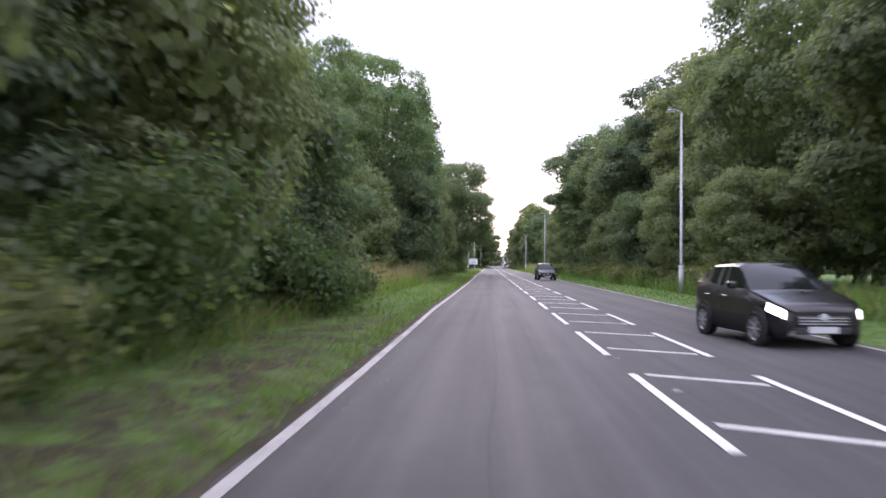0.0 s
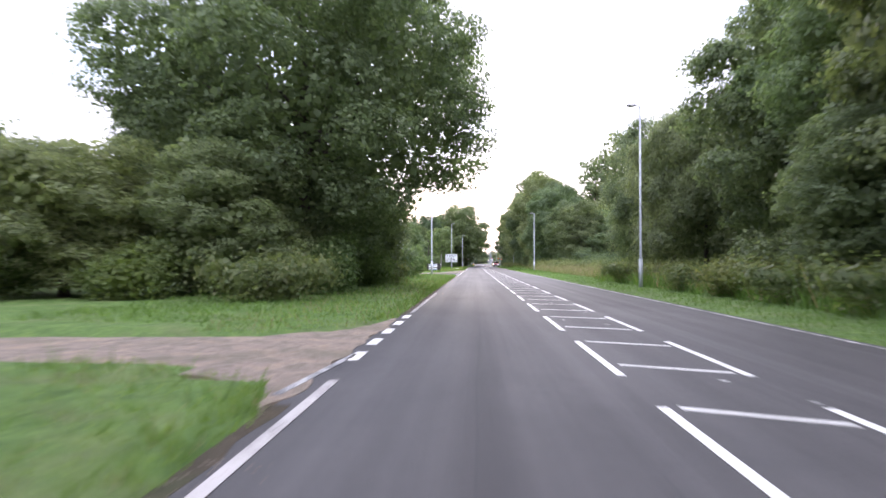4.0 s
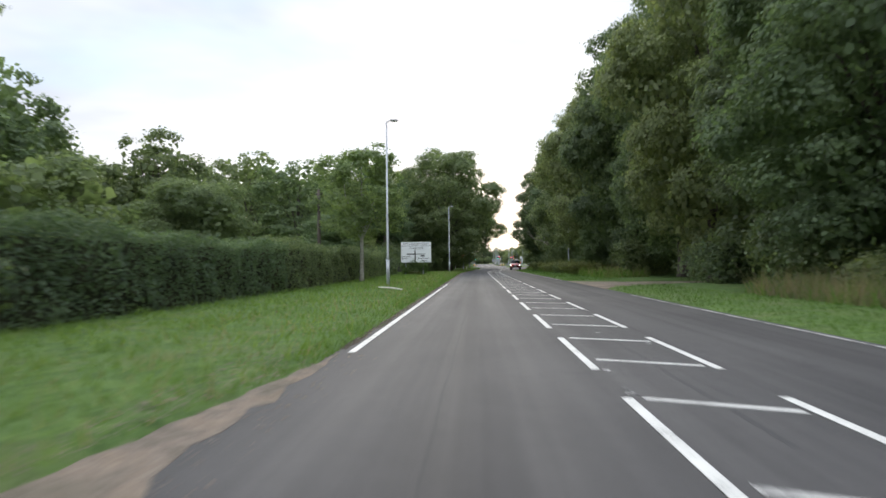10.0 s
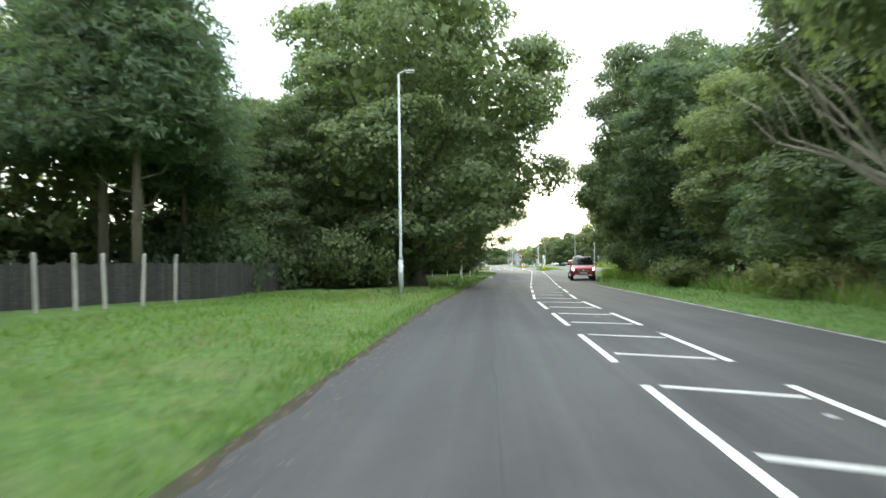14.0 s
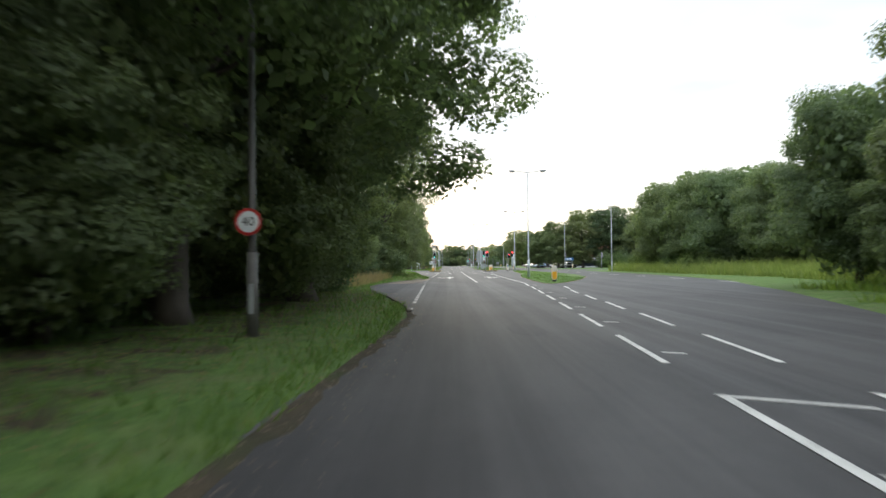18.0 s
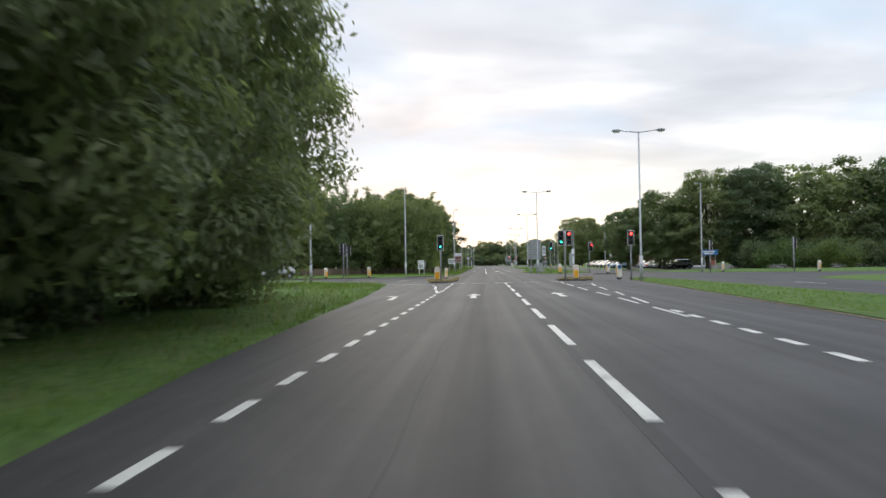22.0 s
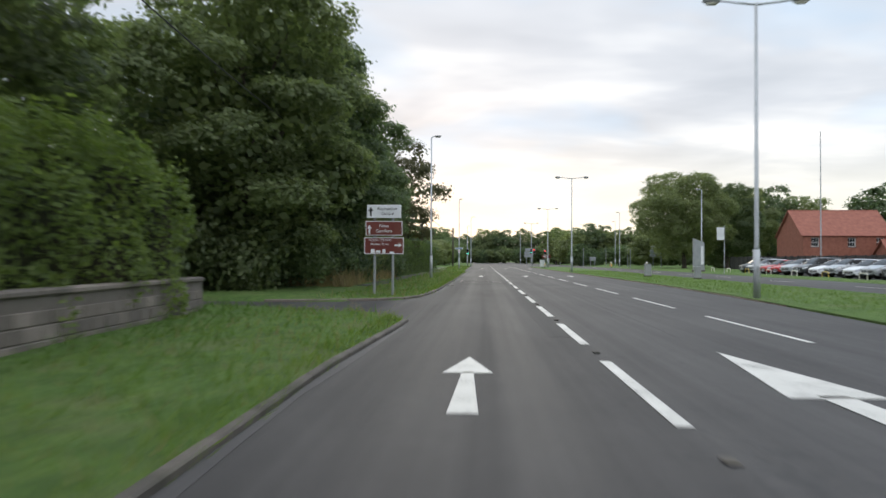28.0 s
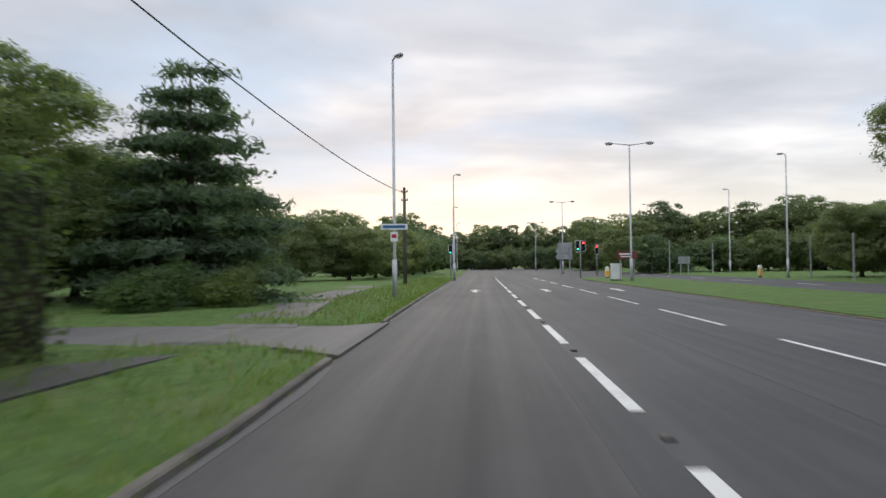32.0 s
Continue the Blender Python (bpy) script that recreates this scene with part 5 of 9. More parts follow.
belt(("dark", "oak", "oak_b"), (-16, 868), (48, 850), 4.2, 5.5, 13, 9)
belt(("thorn", "scrub"), (-15, 856), (47, 838), 3.2, 4.4, 6.5, 20)
belt(("oak", "dark"), (-16, 760), (-24, 860), 9, 5, 10, 10)
belt(("oak", "dark"), (-32, 690), (-120, 680), 6, 6, 11, 11)
belt(("dark", "oak"), (-48, 92), (-46, 300), 6.5, 6, 12, 12)
belt(("dark", "oak"), (-80, 440), (-84, 545), 7, 6.5, 13, 13)
belt(("oak", "dark"), (24, 780), (34, 850), 8, 5, 10, 14)
belt(("dark", "oak"), (64, 130), (66, 200), 7, 6, 12, 15)
belt(("oak", "dark"), (62, 400), (110, 480), 7, 6.5, 12, 16)
belt(("oak", "dark"), (100, 500), (112, 730), 9, 7, 14, 17)
belt(("thorn", "bush"), (-44, 0), (-44, 100), 6, 4, 7, 18)
belt(("dark", "oak"), (-45, 545), (-40, 680), 9, 6.5, 12, 19)

for i, t in enumerate([*T.values(), *FAR.values()]):     # the first of each kind stands in the wood behind the start
    t.matrix_basis = pose(-14 - 8 * (i % 4), -24 - 8 * (i // 4), 0.05, 0, 0, 40 * i)

# clipped hedges
hedge("hedge", "long clipped green hawthorn hedge along the verge", (-10.6, 188), (-10.2, 228), 1.6, 2.35, "leaf_dark", 30000, 31, wild=0.14)
hedge("hedge", "long clipped green hawthorn hedge along the verge", (-10.2, 228), (-10.8, 268), 1.6, 2.45, "leaf_dark", 25000, 32, wild=0.16)
hedge("garden_hedge", "thick privet hedge above a low garden wall", (-6.7, 536), (-7.0, 562.6), 2.2, 3.4, "leaf_privet", 34000, 33, wild=0.3)
hedge("garden_hedge", "tall neatly clipped garden hedge beside the footpath", (-6.5, 598.5), (-5.95, 633.8), 2.0, 3.0, "leaf_hedge", 26000, 34, (0.10, 0.07), wild=0.06)

# rough grass
grass_patch("tall_grass", "tall tawny seeding grass beside the verge", [(-6.6, -15, 19, 42), (-6.3, -8.4, 42, 58)], 70, 1.05, "blade_straw", 41, lean=0.25, width=0.017)
grass_patch("tall_grass", "tall green weeds among the dry grass", [(-6.2, -15, 18, 43), (-6.2, -8, 43, 54)], 60, 0.7, "blade_green", 40, lean=0.3, width=0.02)
plant([("bramble", -10, 27, 2, 1.2), ("bramble", -12.5, 33, 2.2, 1.4), ("bramble", -9.5, 38, 1.8, 1.1), ("bramble", -13, 23, 2, 1.3), ("bramble", -14, 40, 2, 1.3), ("verge", -17, 30, 2.6, 9.5)])
grass_patch("tall_grass", "tall tawny seeding grass and weeds along the field", [(8.2, 13, 133, 200), (8.4, 11.5, 200, 222)], 60, 0.8, "blade_straw", 42, lean=0.35, width=0.022)
grass_patch("tall_grass", "tall green weeds along the field edge", [(8.2, 15, 133, 222)], 22, 0.65, "blade_green", 43, lean=0.4, width=0.025)
grass_patch("tall_grass", "pale dry grass under the trees by the path", [(-6.5, -11, 580, 602), (-8.4, -9.2, 536, 557)], 60, 0.8, "blade_straw", 44, lean=0.25, width=0.02)
grass_patch("tall_grass", "pale dry grass below the lay-by trees", [(-5.0, -8, 394, 420)], 40, 0.7, "blade_straw", 45, lean=0.25, width=0.02)
grass_patch("tall_grass", "tall pale green field grass", [(24.6, 33, 384, 404), (26, 35, 404, 470)], 34, 1.1, "blade_pale", 46, lean=0.4, width=0.035)
grass_patch("weeds", "thin grass growing through the bare earth under the trees", [(-7.3, -4.0, 357, 372), (-9.2, -6.0, 368, 378), (-10, -6.4, 324, 336), (-8.3, -5.7, 313, 323)], 34, 0.16, "blade_green", 120, lean=0.6)
grass_patch("tall_grass", "rank green nettles and weeds below the wood", [(7.3, 11.5, 0, 56), (7.3, 11.5, 56, 132)], 34, 0.75, "blade_green", 47, lean=0.4, width=0.035)
grass_patch("tall_grass", "rank green weeds and seedlings below the wood", [(7.8, 11.5, 250, 336)], 30, 0.6, "blade_green", 48, lean=0.4, width=0.035)
grass_patch("tall_grass", "long shaded grass and dead stems at the wood's edge", [(-5.9, -8.2, -6, 20), (-5.8, -7.6, 42, 76)], 40, 0.5, "blade_green", 148, lean=0.5, width=0.02)
grass_patch("tall_grass", "pale dead stems at the wood's edge", [(-6.1, -8.2, -6, 20), (-6.0, -7.6, 42, 76)], 14, 0.6, "blade_straw", 149, lean=0.5, width=0.016)
grass_patch("tall_grass", "rough grass and weeds under the roadside trees", [(8.6, 14, 330, 340), (10.2, 15, 340, 350), (11.8, 17, 350, 362), (13.4, 19, 362, 374), (17, 23, 374, 386)], 34, 0.5, "blade_green", 150, lean=0.5, width=0.03)
plant([("scrub", 13.6, 338, 2.8, 3.2), ("scrub", 14, 345, 2.8, 3.4), ("scrub", 15.4, 352, 3, 3.4), ("scrub", 17.2, 359, 3, 3.4), ("scrub", 19.6, 366, 3, 3.2), ("bramble", 12, 341, 2, 1.4), ("bramble", 13.2, 349, 2.2, 1.5), ("bramble", 15.2, 358, 2.2, 1.5), ("bramble", 17.4, 365, 2.2, 1.4),
       ("bramble", 10.5, 137, 2, 1.5), ("bramble", 11.4, 144, 2.2, 1.8), ("bramble", 10.2, 152, 2, 1.4), ("bramble", 11.8, 160, 2.4, 1.9), ("bramble", 10.6, 169, 2, 1.5), ("bramble", 11.6, 176, 2.4, 1.8), ("bramble", 10.4, 184, 2, 1.5), ("bramble", 11.4, 191, 2.4, 1.9), ("bramble", 10.4, 199, 2.2, 1.6), ("bramble", 10.4, 208, 2.2, 1.8), ("bramble", 10.6, 216, 2.2, 1.6),
       ("bush", -12.6, 167.4, 1.1, 1.5), ("bush", -10.4, 178.5, 0.7, 1.7), ("bramble", -10.3, 173.0, 0.9, 0.6), ("bush", -9.8, 182, 1.2, 2.2)])
grass_patch("weeds", "grass and weeds along the foot of the garden wall", [(-11.6, -8.4, 168.6, 176.5), (-9.5, -6.6, 174.5, 183)], 70, 0.3, "blade_green", 151, lean=0.6, width=0.02)
grass_patch("tall_grass", "dry stalks among the weeds below the wood", [(7.5, 11.5, 0, 132), (8.0, 11.5, 250, 330)], 7, 0.9, "blade_straw", 49, lean=0.3, width=0.02)
grass_patch("verge_grass", "short green grass at the corners of the junction", [(-15, -6.5, 470, 483), (-15, -8, 512.5, 524), (-8, -4, 516, 524), (-22, -14, 516, 524)], 40, 0.13, "blade_green", 152, lean=0.5, width=0.02)
LV = lambda y0, y1, a, b: [(along(LEFT, (y + y + 8) / 2) - a, along(LEFT, (y + y + 8) / 2) - b, y, y + 8) for y in range(y0, y1, 8)]
RV = lambda y0, y1, a, b: [(along(RIGHT, (y + y + 8) / 2) + a, along(RIGHT, (y + y + 8) / 2) + b, y, y + 8) for y in range(y0, y1, 8)]
for i, (y0, y1) in enumerate(((-6, 130), (130, 290), (290, 480), (520, 700))):
    grass_patch("verge_grass", "short green grass on the road verge", LV(y0, y1, 0.05, 3.4), 60 if i != 2 else 26, 0.11, "blade_green", 50 + i, lean=0.5)
    grass_patch("verge_grass", "uneven grass at the edge of the tarmac", LV(y0, y1, 0.0, 0.5), 110, 0.15, "blade_green", 60 + i, lean=0.6)
grass_patch("verge_grass", "short green grass on the far verge", RV(0, 340, 0.05, 3.4), 34, 0.13, "blade_green", 70, lean=0.4, width=0.018)

for i, (y0, y1) in enumerate(((90, 104), (122, 152), (184, 304), (520, 562))):
    grass_patch("verge_grass", "rough green grass on the wide verge", LV(y0, y1, 3.2, 8.4), 34, 0.16, "blade_green", 160 + i, lean=0.6, width=0.022)

for i, (y0, y1) in enumerate(((-6, 150), (190, 300), (300, 480), (520, 690))):
    grass_patch("weeds", "taller tufts of grass and weeds scattered on the verge", LV(y0, y1, 0.15, 3.6), 5, 0.26, "blade_green", 100 + i, lean=0.5, width=0.02)
    grass_patch("weeds", "dry straw-coloured stalks scattered on the verge", LV(y0, y1, 0.1, 3.6), 7, 0.2, "blade_straw", 110 + i, lean=0.5, width=0.011)

# ---------------------------------------------------------------- road markings
Z1 = 0.004


def mark_mesh(length, width, name="lane_mark", mat="road_paint"):
    s = Shape().box((0, length / 2, 0.003), (width, length, 0.006))
    return s.mesh(name, mat)


DASH4 = mark_mesh(4.0, 0.11)
DASH4W = mark_mesh(4.0, 0.15)
DASH1 = mark_mesh(1.0, 0.18)
DASH1W = mark_mesh(1.0, 0.13, mat="worn_paint")
DASH1N = mark_mesh(1.0, 0.13)
DASH2 = mark_mesh(2.0, 0.11, mat="worn_paint")


def mark(me, x, y, turn=0.0, name="lane_mark"):
    return part(name, me, "", road, at=pose(x, y, Z1, 0, 0, turn))


def centre_x(y):
    """The near line of the central hatching, which swings east before the junction."""
    return 0.0 if y < 300 else (0.047 * (y - 300) if y < 316 else 0.752 + 0.061 * (y - 316) if y < 340 else 2.217 + 0.0578 * (y - 340))


HATCH = 1.575
BAR = Shape().prism([(0.16, 0.0), (HATCH - 0.12, -0.68), (HATCH - 0.12, -0.55), (0.16, 0.13)], 0.0, 0.006).mesh("hatch_bar", "road_paint")
STUB = Shape().prism([(0.1, 0.0), (0.42, -0.16), (0.42, -0.04), (0.1, 0.11)], 0.0, 0.005).mesh("hatch_stub", "road_paint")
for k in range(-3, 60):
    y = 6.0 * k
    x0, x1 = centre_x(y), centre_x(y + 4)
    turn = -math.degrees(math.atan2(x1 - x0, 4))
    mark(DASH4, x0, y, turn)
    mark(DASH4, x0 + HATCH + (0.04 if y > 300 else 0), y, turn)
    mark(BAR, x0, y + 0.9, turn, "hatch_bar")
    mark(BAR, x0, y + 3.9, turn, "hatch_bar")
for k in range(60, 67):
    y = 6.0 * k + 0.45
    wide = HATCH + max(0.0, (y - 384) * 0.045)
    if k < 66:
        mark(DASH4, centre_x(y), y, -3.4)
        mark(DASH4, centre_x(y) + wide, y, -4.5)
    mark(STUB, centre_x(y) + 0.2, y + 1.2, -4, "hatch_bar")
for k in range(25):
    mark(DASH1, 5.78 + 0.01 * k + 0.03 * max(0, k - 13), 402.15 + 2.0 * k, -1.2)


def line(points, width, name="edge_line", mat="road_paint"):
    s = Shape()
    for (xa, ya), (xb, yb) in zip(points, points[1:]):
        d = Vector((xb - xa, yb - ya, 0)).normalized()
        n = Vector((-d.y, d.x, 0)) * width / 2
        s.prism([(xa - n.x, ya - n.y), (xb - n.x, yb - n.y), (xb + n.x, yb + n.y), (xa + n.x, ya + n.y)], 0.0, 0.006)
    me = s.mesh(name, mat)
    return part(name, me, mat, road, at=pose(0, 0, Z1))


line([(5.4, 396.6), (5.7, 401.4)], 0.12)
line([(-3.50, -60), (-3.48, 4), (-3.57, 18), (-3.52, 27), (-3.46, 45), (-3.43, 62), (-3.47, 83.5)], 0.12, mat="edge_paint")
line([(-3.9, 82.5), (-3.62, 86)], 0.10, mat="worn_paint")
for k in range(5):
    mark(DASH1, -3.56, 85.3 + 2.0 * k)
line([(-3.55, 95), (-3.55, 108)], 0.10, mat="worn_paint")
line([(-3.56, 150), (-3.56, 158.6)], 0.06, mat="worn_paint")
for k in range(6):
    mark(DASH1, -3.57, 160.2 + 2.0 * k)
line([(-3.58, 172), (-3.58, 177.4)], 0.16)
line([(-3.58, 178.2), (-3.58, 181.3)], 0.16)
line([(-3.55, 184.5), (-3.55, 193)], 0.14)
line([(-3.55, 195.5), (-3.55, 198)], 0.12)
line([(-3.5, 206), (-3.48, 236)], 0.12)
line([(-3.46, 236.5), (-3.46, 242.5)], 0.12)
mark(DASH2, -3.48, 244)
for y in (256.5, 258.6, 260.3, 263):
    line([(-3.44, y), (-3.44, y + 0.5)], 0.06, mat="worn_paint")
line([(4.78, -60), (4.78, 225)], 0.10, mat="worn_paint")
line([(4.8, 250), (4.8, 316)], 0.10, mat="worn_paint")
for k in range(4):
    mark(DASH1, -1.62 + 0.04 * k, 341.5 + 2.0 * k, -3)
for k in range(16):
    if k != 1:
        mark(DASH1W if k > 12 or k == 0 else DASH1N, -0.78 - 0.035 * k, 373 + 2.0 * k, 1)
for k in range(4):
    mark(DASH1W, -1.45, 407 + 2.2 * k)
line([(-1.47, 415.0), (-1.46, 416.3)], 0.13, mat="worn_paint")
# junction approach
JX, KX = 2.53, 1.29
for k in range(-1, 12):
    y = 412.45 + 6.0 * k
    if k < 11:
        mark(DASH4W, JX, y)
line([(JX, 478.5), (JX, 482.35)], 0.15, "lane_mark")
for k in range(19):
    mark(DASH1W if k < 2 else DASH1N, -1.40 + 0.013 * k, 426.5 + 2.0 * k)
for a, e, w in (((-1.22, 465.4), (-1.48, 468.8), .13), ((-1.18, 465.5), (-1.08, 468.8), .1), ((-1.62, 470.0), (-1.97, 475.8), .13), ((-1.13, 471.0), (-1.1, 476), .11), ((-2.25, 477.5), (-2.27, 478.4), .13),
                ((-1.8, 477.15), (-1.55, 477.1), .07), ((-1.55, 477.1), (-1.2, 477.7), .07), ((-1.16, 477.7), (-1.12, 481.8), .12), ((-2.1, 480.2), (-1.8, 480), .06), ((-1.8, 480), (-1.28, 480.7), .06)):
    line([a, e], w, "lane_mark", "worn_paint" if w < .1 else "road_paint")
for a, e in (((-5.8, 480.6), (-2.95, 481.3)), ((-1.12, 481.8), (-.35, 481.95)), ((.14, 482), (1.26, 482.25)), ((1.8, 482.38), (3.1, 482.55)), ((3.95, 482.77), (5, 482.93)), ((5.7, 483.05), (6.5, 483.15))):
    line([a, e], 0.16, "stop_line")
line([(6.48, 483.1), (6.36, 479.4)], 0.1, "lane_mark")
line([(6.44, 482), (7.4, 481.5)], 0.08, "hatch_bar", "worn_paint")
for k in range(5):
    mark(DASH1, -12.2 + 1.45 * k, 493.3 + 0.21 * k, -82)
for a, e in (((6.22, 460.7), (6.17, 464)), ((6.15, 466.8), (6.22, 471.1)), ((6.27, 473.5), (6.33, 477.5)), ((6.85, 461), (7.1, 464.4)), ((7.15, 466.9), (7.38, 471)), ((7.5, 473.2), (8.0, 478.2)), ((6.1, 448.5), (6.15, 452.5)), ((6.15, 454.6), (6.2, 458.6)), ((6.5, 454.8), (6.75, 458.8))):
    line([a, e], 0.11, "lane_mark")
for y in (463.9, 470.2, 475.6):
    line([(6.25, y), (7.1 + (y - 463) * .05, y + 0.1)], 0.08, "hatch_bar", "worn_paint")
# beyond the junction
for k in range(-3, 26):
    y = 546.93 - 0.133 + 6.0 * k
    mark(DASH4W, KX, y)
for k in range(-1, 16):
    line([(5.2, 559.4 + 9.0 * k), (5.2, 565.3 + 9.0 * k)], 0.11, "lane_mark")
for k in range(24):
    mark(DASH4, 20.0, 400 + 12 * k if k < 7 else 440 + 12 * k)


def arrow(points, x, y, turn=0.0, flip=1, mat="road_paint"):
    me = Shape()
    for poly in points:
        me.prism([(flip * a, b) for a, b in poly], 0.0, 0.006)
    part("road_arrow", me, mat, road, at=pose(x, y, Z1, 0, 0, turn))


AHEAD = [[(-0.145, 0), (0.145, 0), (0.07, 2.5), (-0.07, 2.5)], [(-0.31, 2.4), (0.31, 2.4), (0, 3.9)]]
LONG = [[(-0.2, 0), (0.2, 0), (0.16, 3.3), (-0.16, 3.3)], [(-0.5, 3.15), (0.52, 3.2), (-0.04, 6.9)]]
FORK = [[(-0.13, 0), (0.13, 0), (0.1, 5.6), (-0.1, 5.6)], [(-0.42, 5.5), (0.42, 5.5), (0, 7.6)], [(-0.1, 2.2), (0.05, 2.9), (-0.85, 4.6), (-1.0, 4.3)], [(-1.25, 4.1), (-0.55, 4.7), (-1.25, 6.0)]]
TURNL = [[(-0.12, 0), (0.12, 0), (0.0, 3.0), (-0.16, 2.8)], [(-0.05, 2.7), (0.0, 3.1), (-0.3, 3.35), (-0.36, 3.1)], [(-0.28, 2.75), (-0.28, 3.65), (-0.62, 3.0)]]
arrow(FORK, 0.5, 421.6)
arrow(FORK, 4.45, 421.8, 0, -1)
arrow(AHEAD, 0.6, 459.9)
arrow(AHEAD, 4.34, 460.4, 1)
arrow(TURNL, -2.68, 458.9, 0)
arrow(AHEAD, -0.58, 553.2)
arrow(LONG, 3.2, 551.0)
arrow(AHEAD, -0.53, 608.2)
arrow(AHEAD, 3.3, 608.6)
arrow(AHEAD, 7.2, 609)
arrow(AHEAD, -0.53, 662)
arrow(AHEAD, 3.3, 662)
arrow(AHEAD, 7.1, 662)
arrow(AHEAD, 3.6, 533)
for a, e in (((-1.72, 596.5), (-0.1, 596.7)), ((-1.72, 596.5), (-1.78, 592.4)), ((-0.1, 596.7), (0.74, 591.7)), ((-1.75, 594.5), (-0.2, 594.5)), ((-1.78, 592.4), (0.6, 592.4))):
    line([a, e], 0.035, "tracing", "worn_paint")
# road studs between the dashes
STUD = Shape().box((0, 0, 0.012), (0.11, 0.13, 0.024), 0.01).mesh("road_stud", "kerb_stone")
for k in range(0, 26):
    mark(STUD, KX + 0.02, 545.7 + 6 * k, 0, "road_stud")

# ---------------------------------------------------------------- kerbs, islands and the central reserve
def kerb_run(name, pts, label, width=0.12, high=0.075, step=0.98, mat="kerb_stone"):
    """Single kerb stones along a line."""
    ob = thing(name, label=label, category="kerb", kind="structure")
    stone = Shape().box((0, 0.46, high / 2 - 0.06), (width, 0.96, high + 0.12), 0.02).mesh("kerb_stone", mat)
    for (xa, ya), (xb, yb) in zip(pts, pts[1:]):
        d = math.hypot(xb - xa, yb - ya)
        n = max(1, round(d / step))
        a = math.degrees(math.atan2(xb - xa, yb - ya))
        for i in range(n):
            f = i / n
            part("kerb_stone", stone, "", ob, at=pose(xa + (xb - xa) * f, ya + (yb - ya) * f, 0, 0, 0, -a + random.uniform(-0.6, 0.6)) @ Matrix.Diagonal((1, d / n / 0.97, 1, 1)))
    return ob


kerb_run("kerb_west", [(-7.6, 510.9), (-5.7, 512.4), (-3.9, 514.3), (-2.5, 517), (-2.14, 522), (-2.07, 530), (-2.4, 545), (-2.4, 556), (-2.17, 561), (-2.12, 563)], "worn concrete kerb at the corner of the junction")
kerb_run("kerb_west", [(-2.45, 579.4), (-2.31, 600), (-2.37, 612), (-2.29, 630), (-2.42, 634.5)], "worn concrete kerb beside the grass verge")
kerb_run("kerb_west", [(-2.58, 641.6), (-2.82, 660), (-3.05, 700)], "worn concrete kerb beside the grass verge")
kerb_run("kerb_layby", [(-0.75, 372), (-1.06, 375), (-2.06, 381), (-3.76, 390), (-4.56, 397), (-4.46, 404), (-3.51, 411), (-1.95, 418.5)], "low broken kerb round the lay-by", high=0.06)
kerb_run("kerb_lane", [(-7.5, 570.3), (-5.8, 570.6), (-4.0, 571.35), (-3.15, 572.3), (-2.75, 573.8), (-2.58, 576), (-2.46, 579.2)], "curved kerb at the mouth of the side road", high=0.09, mat="old_wall")
kerb_run("kerb_yard", [(-12.9, 163.5), (-8.1, 164.46), (-6.6, 165.76), (-5.02, 167.36), (-4.2, 170.15), (-3.93, 173.4)], "low kerb curving round the yard entrance", high=0.07, mat="old_wall")


def island(name, poly, label, mat, top=0.12, kerb=True):
    ob = thing(name, label=label, category="traffic island", kind="structure")
    n = len(poly)
    cx, cy = sum(p[0] for p in poly) / n, sum(p[1] for p in poly) / n
    inner = []
    for i in range(n):
        (x0, y0), (x1, y1), (x2, y2) = poly[i - 1], poly[i], poly[(i + 1) % n]
        t1, t2 = Vector((x1 - x0, y1 - y0)).normalized(), Vector((x2 - x1, y2 - y1)).normalized()
        nrm = Vector((-(t1 + t2).y, (t1 + t2).x)).normalized()
        if (Vector((cx - x1, cy - y1))).dot(nrm) < 0:
            nrm = -nrm
        inner.append((x1 + nrm.x * 0.13, y1 + nrm.y * 0.13))
    part("kerb_edge", Shape().prism(poly, -0.05, top - 0.03), "kerb_stone" if kerb else "dirt", ob)
    s = Shape()
    s.prism(inner, -0.02, top)
    part("surface", s, mat, ob)
    return ob


RES1 = [(7.4, 400.2), (6.9, 401.5), (7.0, 409), (7.8, 426), (9.9, 448), (11.2, 470), (12.2, 488), (13.2, 491.5), (14.2, 491), (15.4, 484), (15.8, 470), (15.8, 440), (14.2, 424), (11.5, 412), (8.8, 403)]
RES2 = [(10, 518.6), (9.0, 520), (7.6, 527), (6.5, 539), (6.9, 550), (8.5, 563), (9.2, 576), (9.5, 590), (9.1, 640), (8.7, 690), (9.5, 698), (15, 698), (16, 690), (16.2, 560), (15.6, 530), (12.5, 521)]
island("central_reserve", RES1, "raised grass reserve between the carriageways", "grass_ground", 0.05, kerb=False)
island("central_reserve", RES2, "raised grass reserve between the carriageways", "grass_ground", 0.06, kerb=False)
island("traffic_island", [(-3.0, 484.3), (-1.6, 484.1), (-1.2, 488), (-1.15, 493), (-1.7, 499.5), (-2.9, 500.4), (-3.3, 497), (-3.3, 489)], "kerbed traffic island overgrown with weeds", "asphalt_old", 0.11)
island("traffic_island", [(6.7, 486.8), (8.6, 485.6), (9.4, 487.5), (9.8, 490.5), (8.6, 492.5), (6.9, 491)], "kerbed traffic island overgrown with weeds", "asphalt_old", 0.11)
island("traffic_island", [(-25.2, 505.0), (-17.8, 504.8), (-11, 508.2), (-10.7, 509.4), (-12, 509.8), (-18.5, 507), (-25, 507.3)], "long kerbed island in the side road", "grass_ground", 0.1)
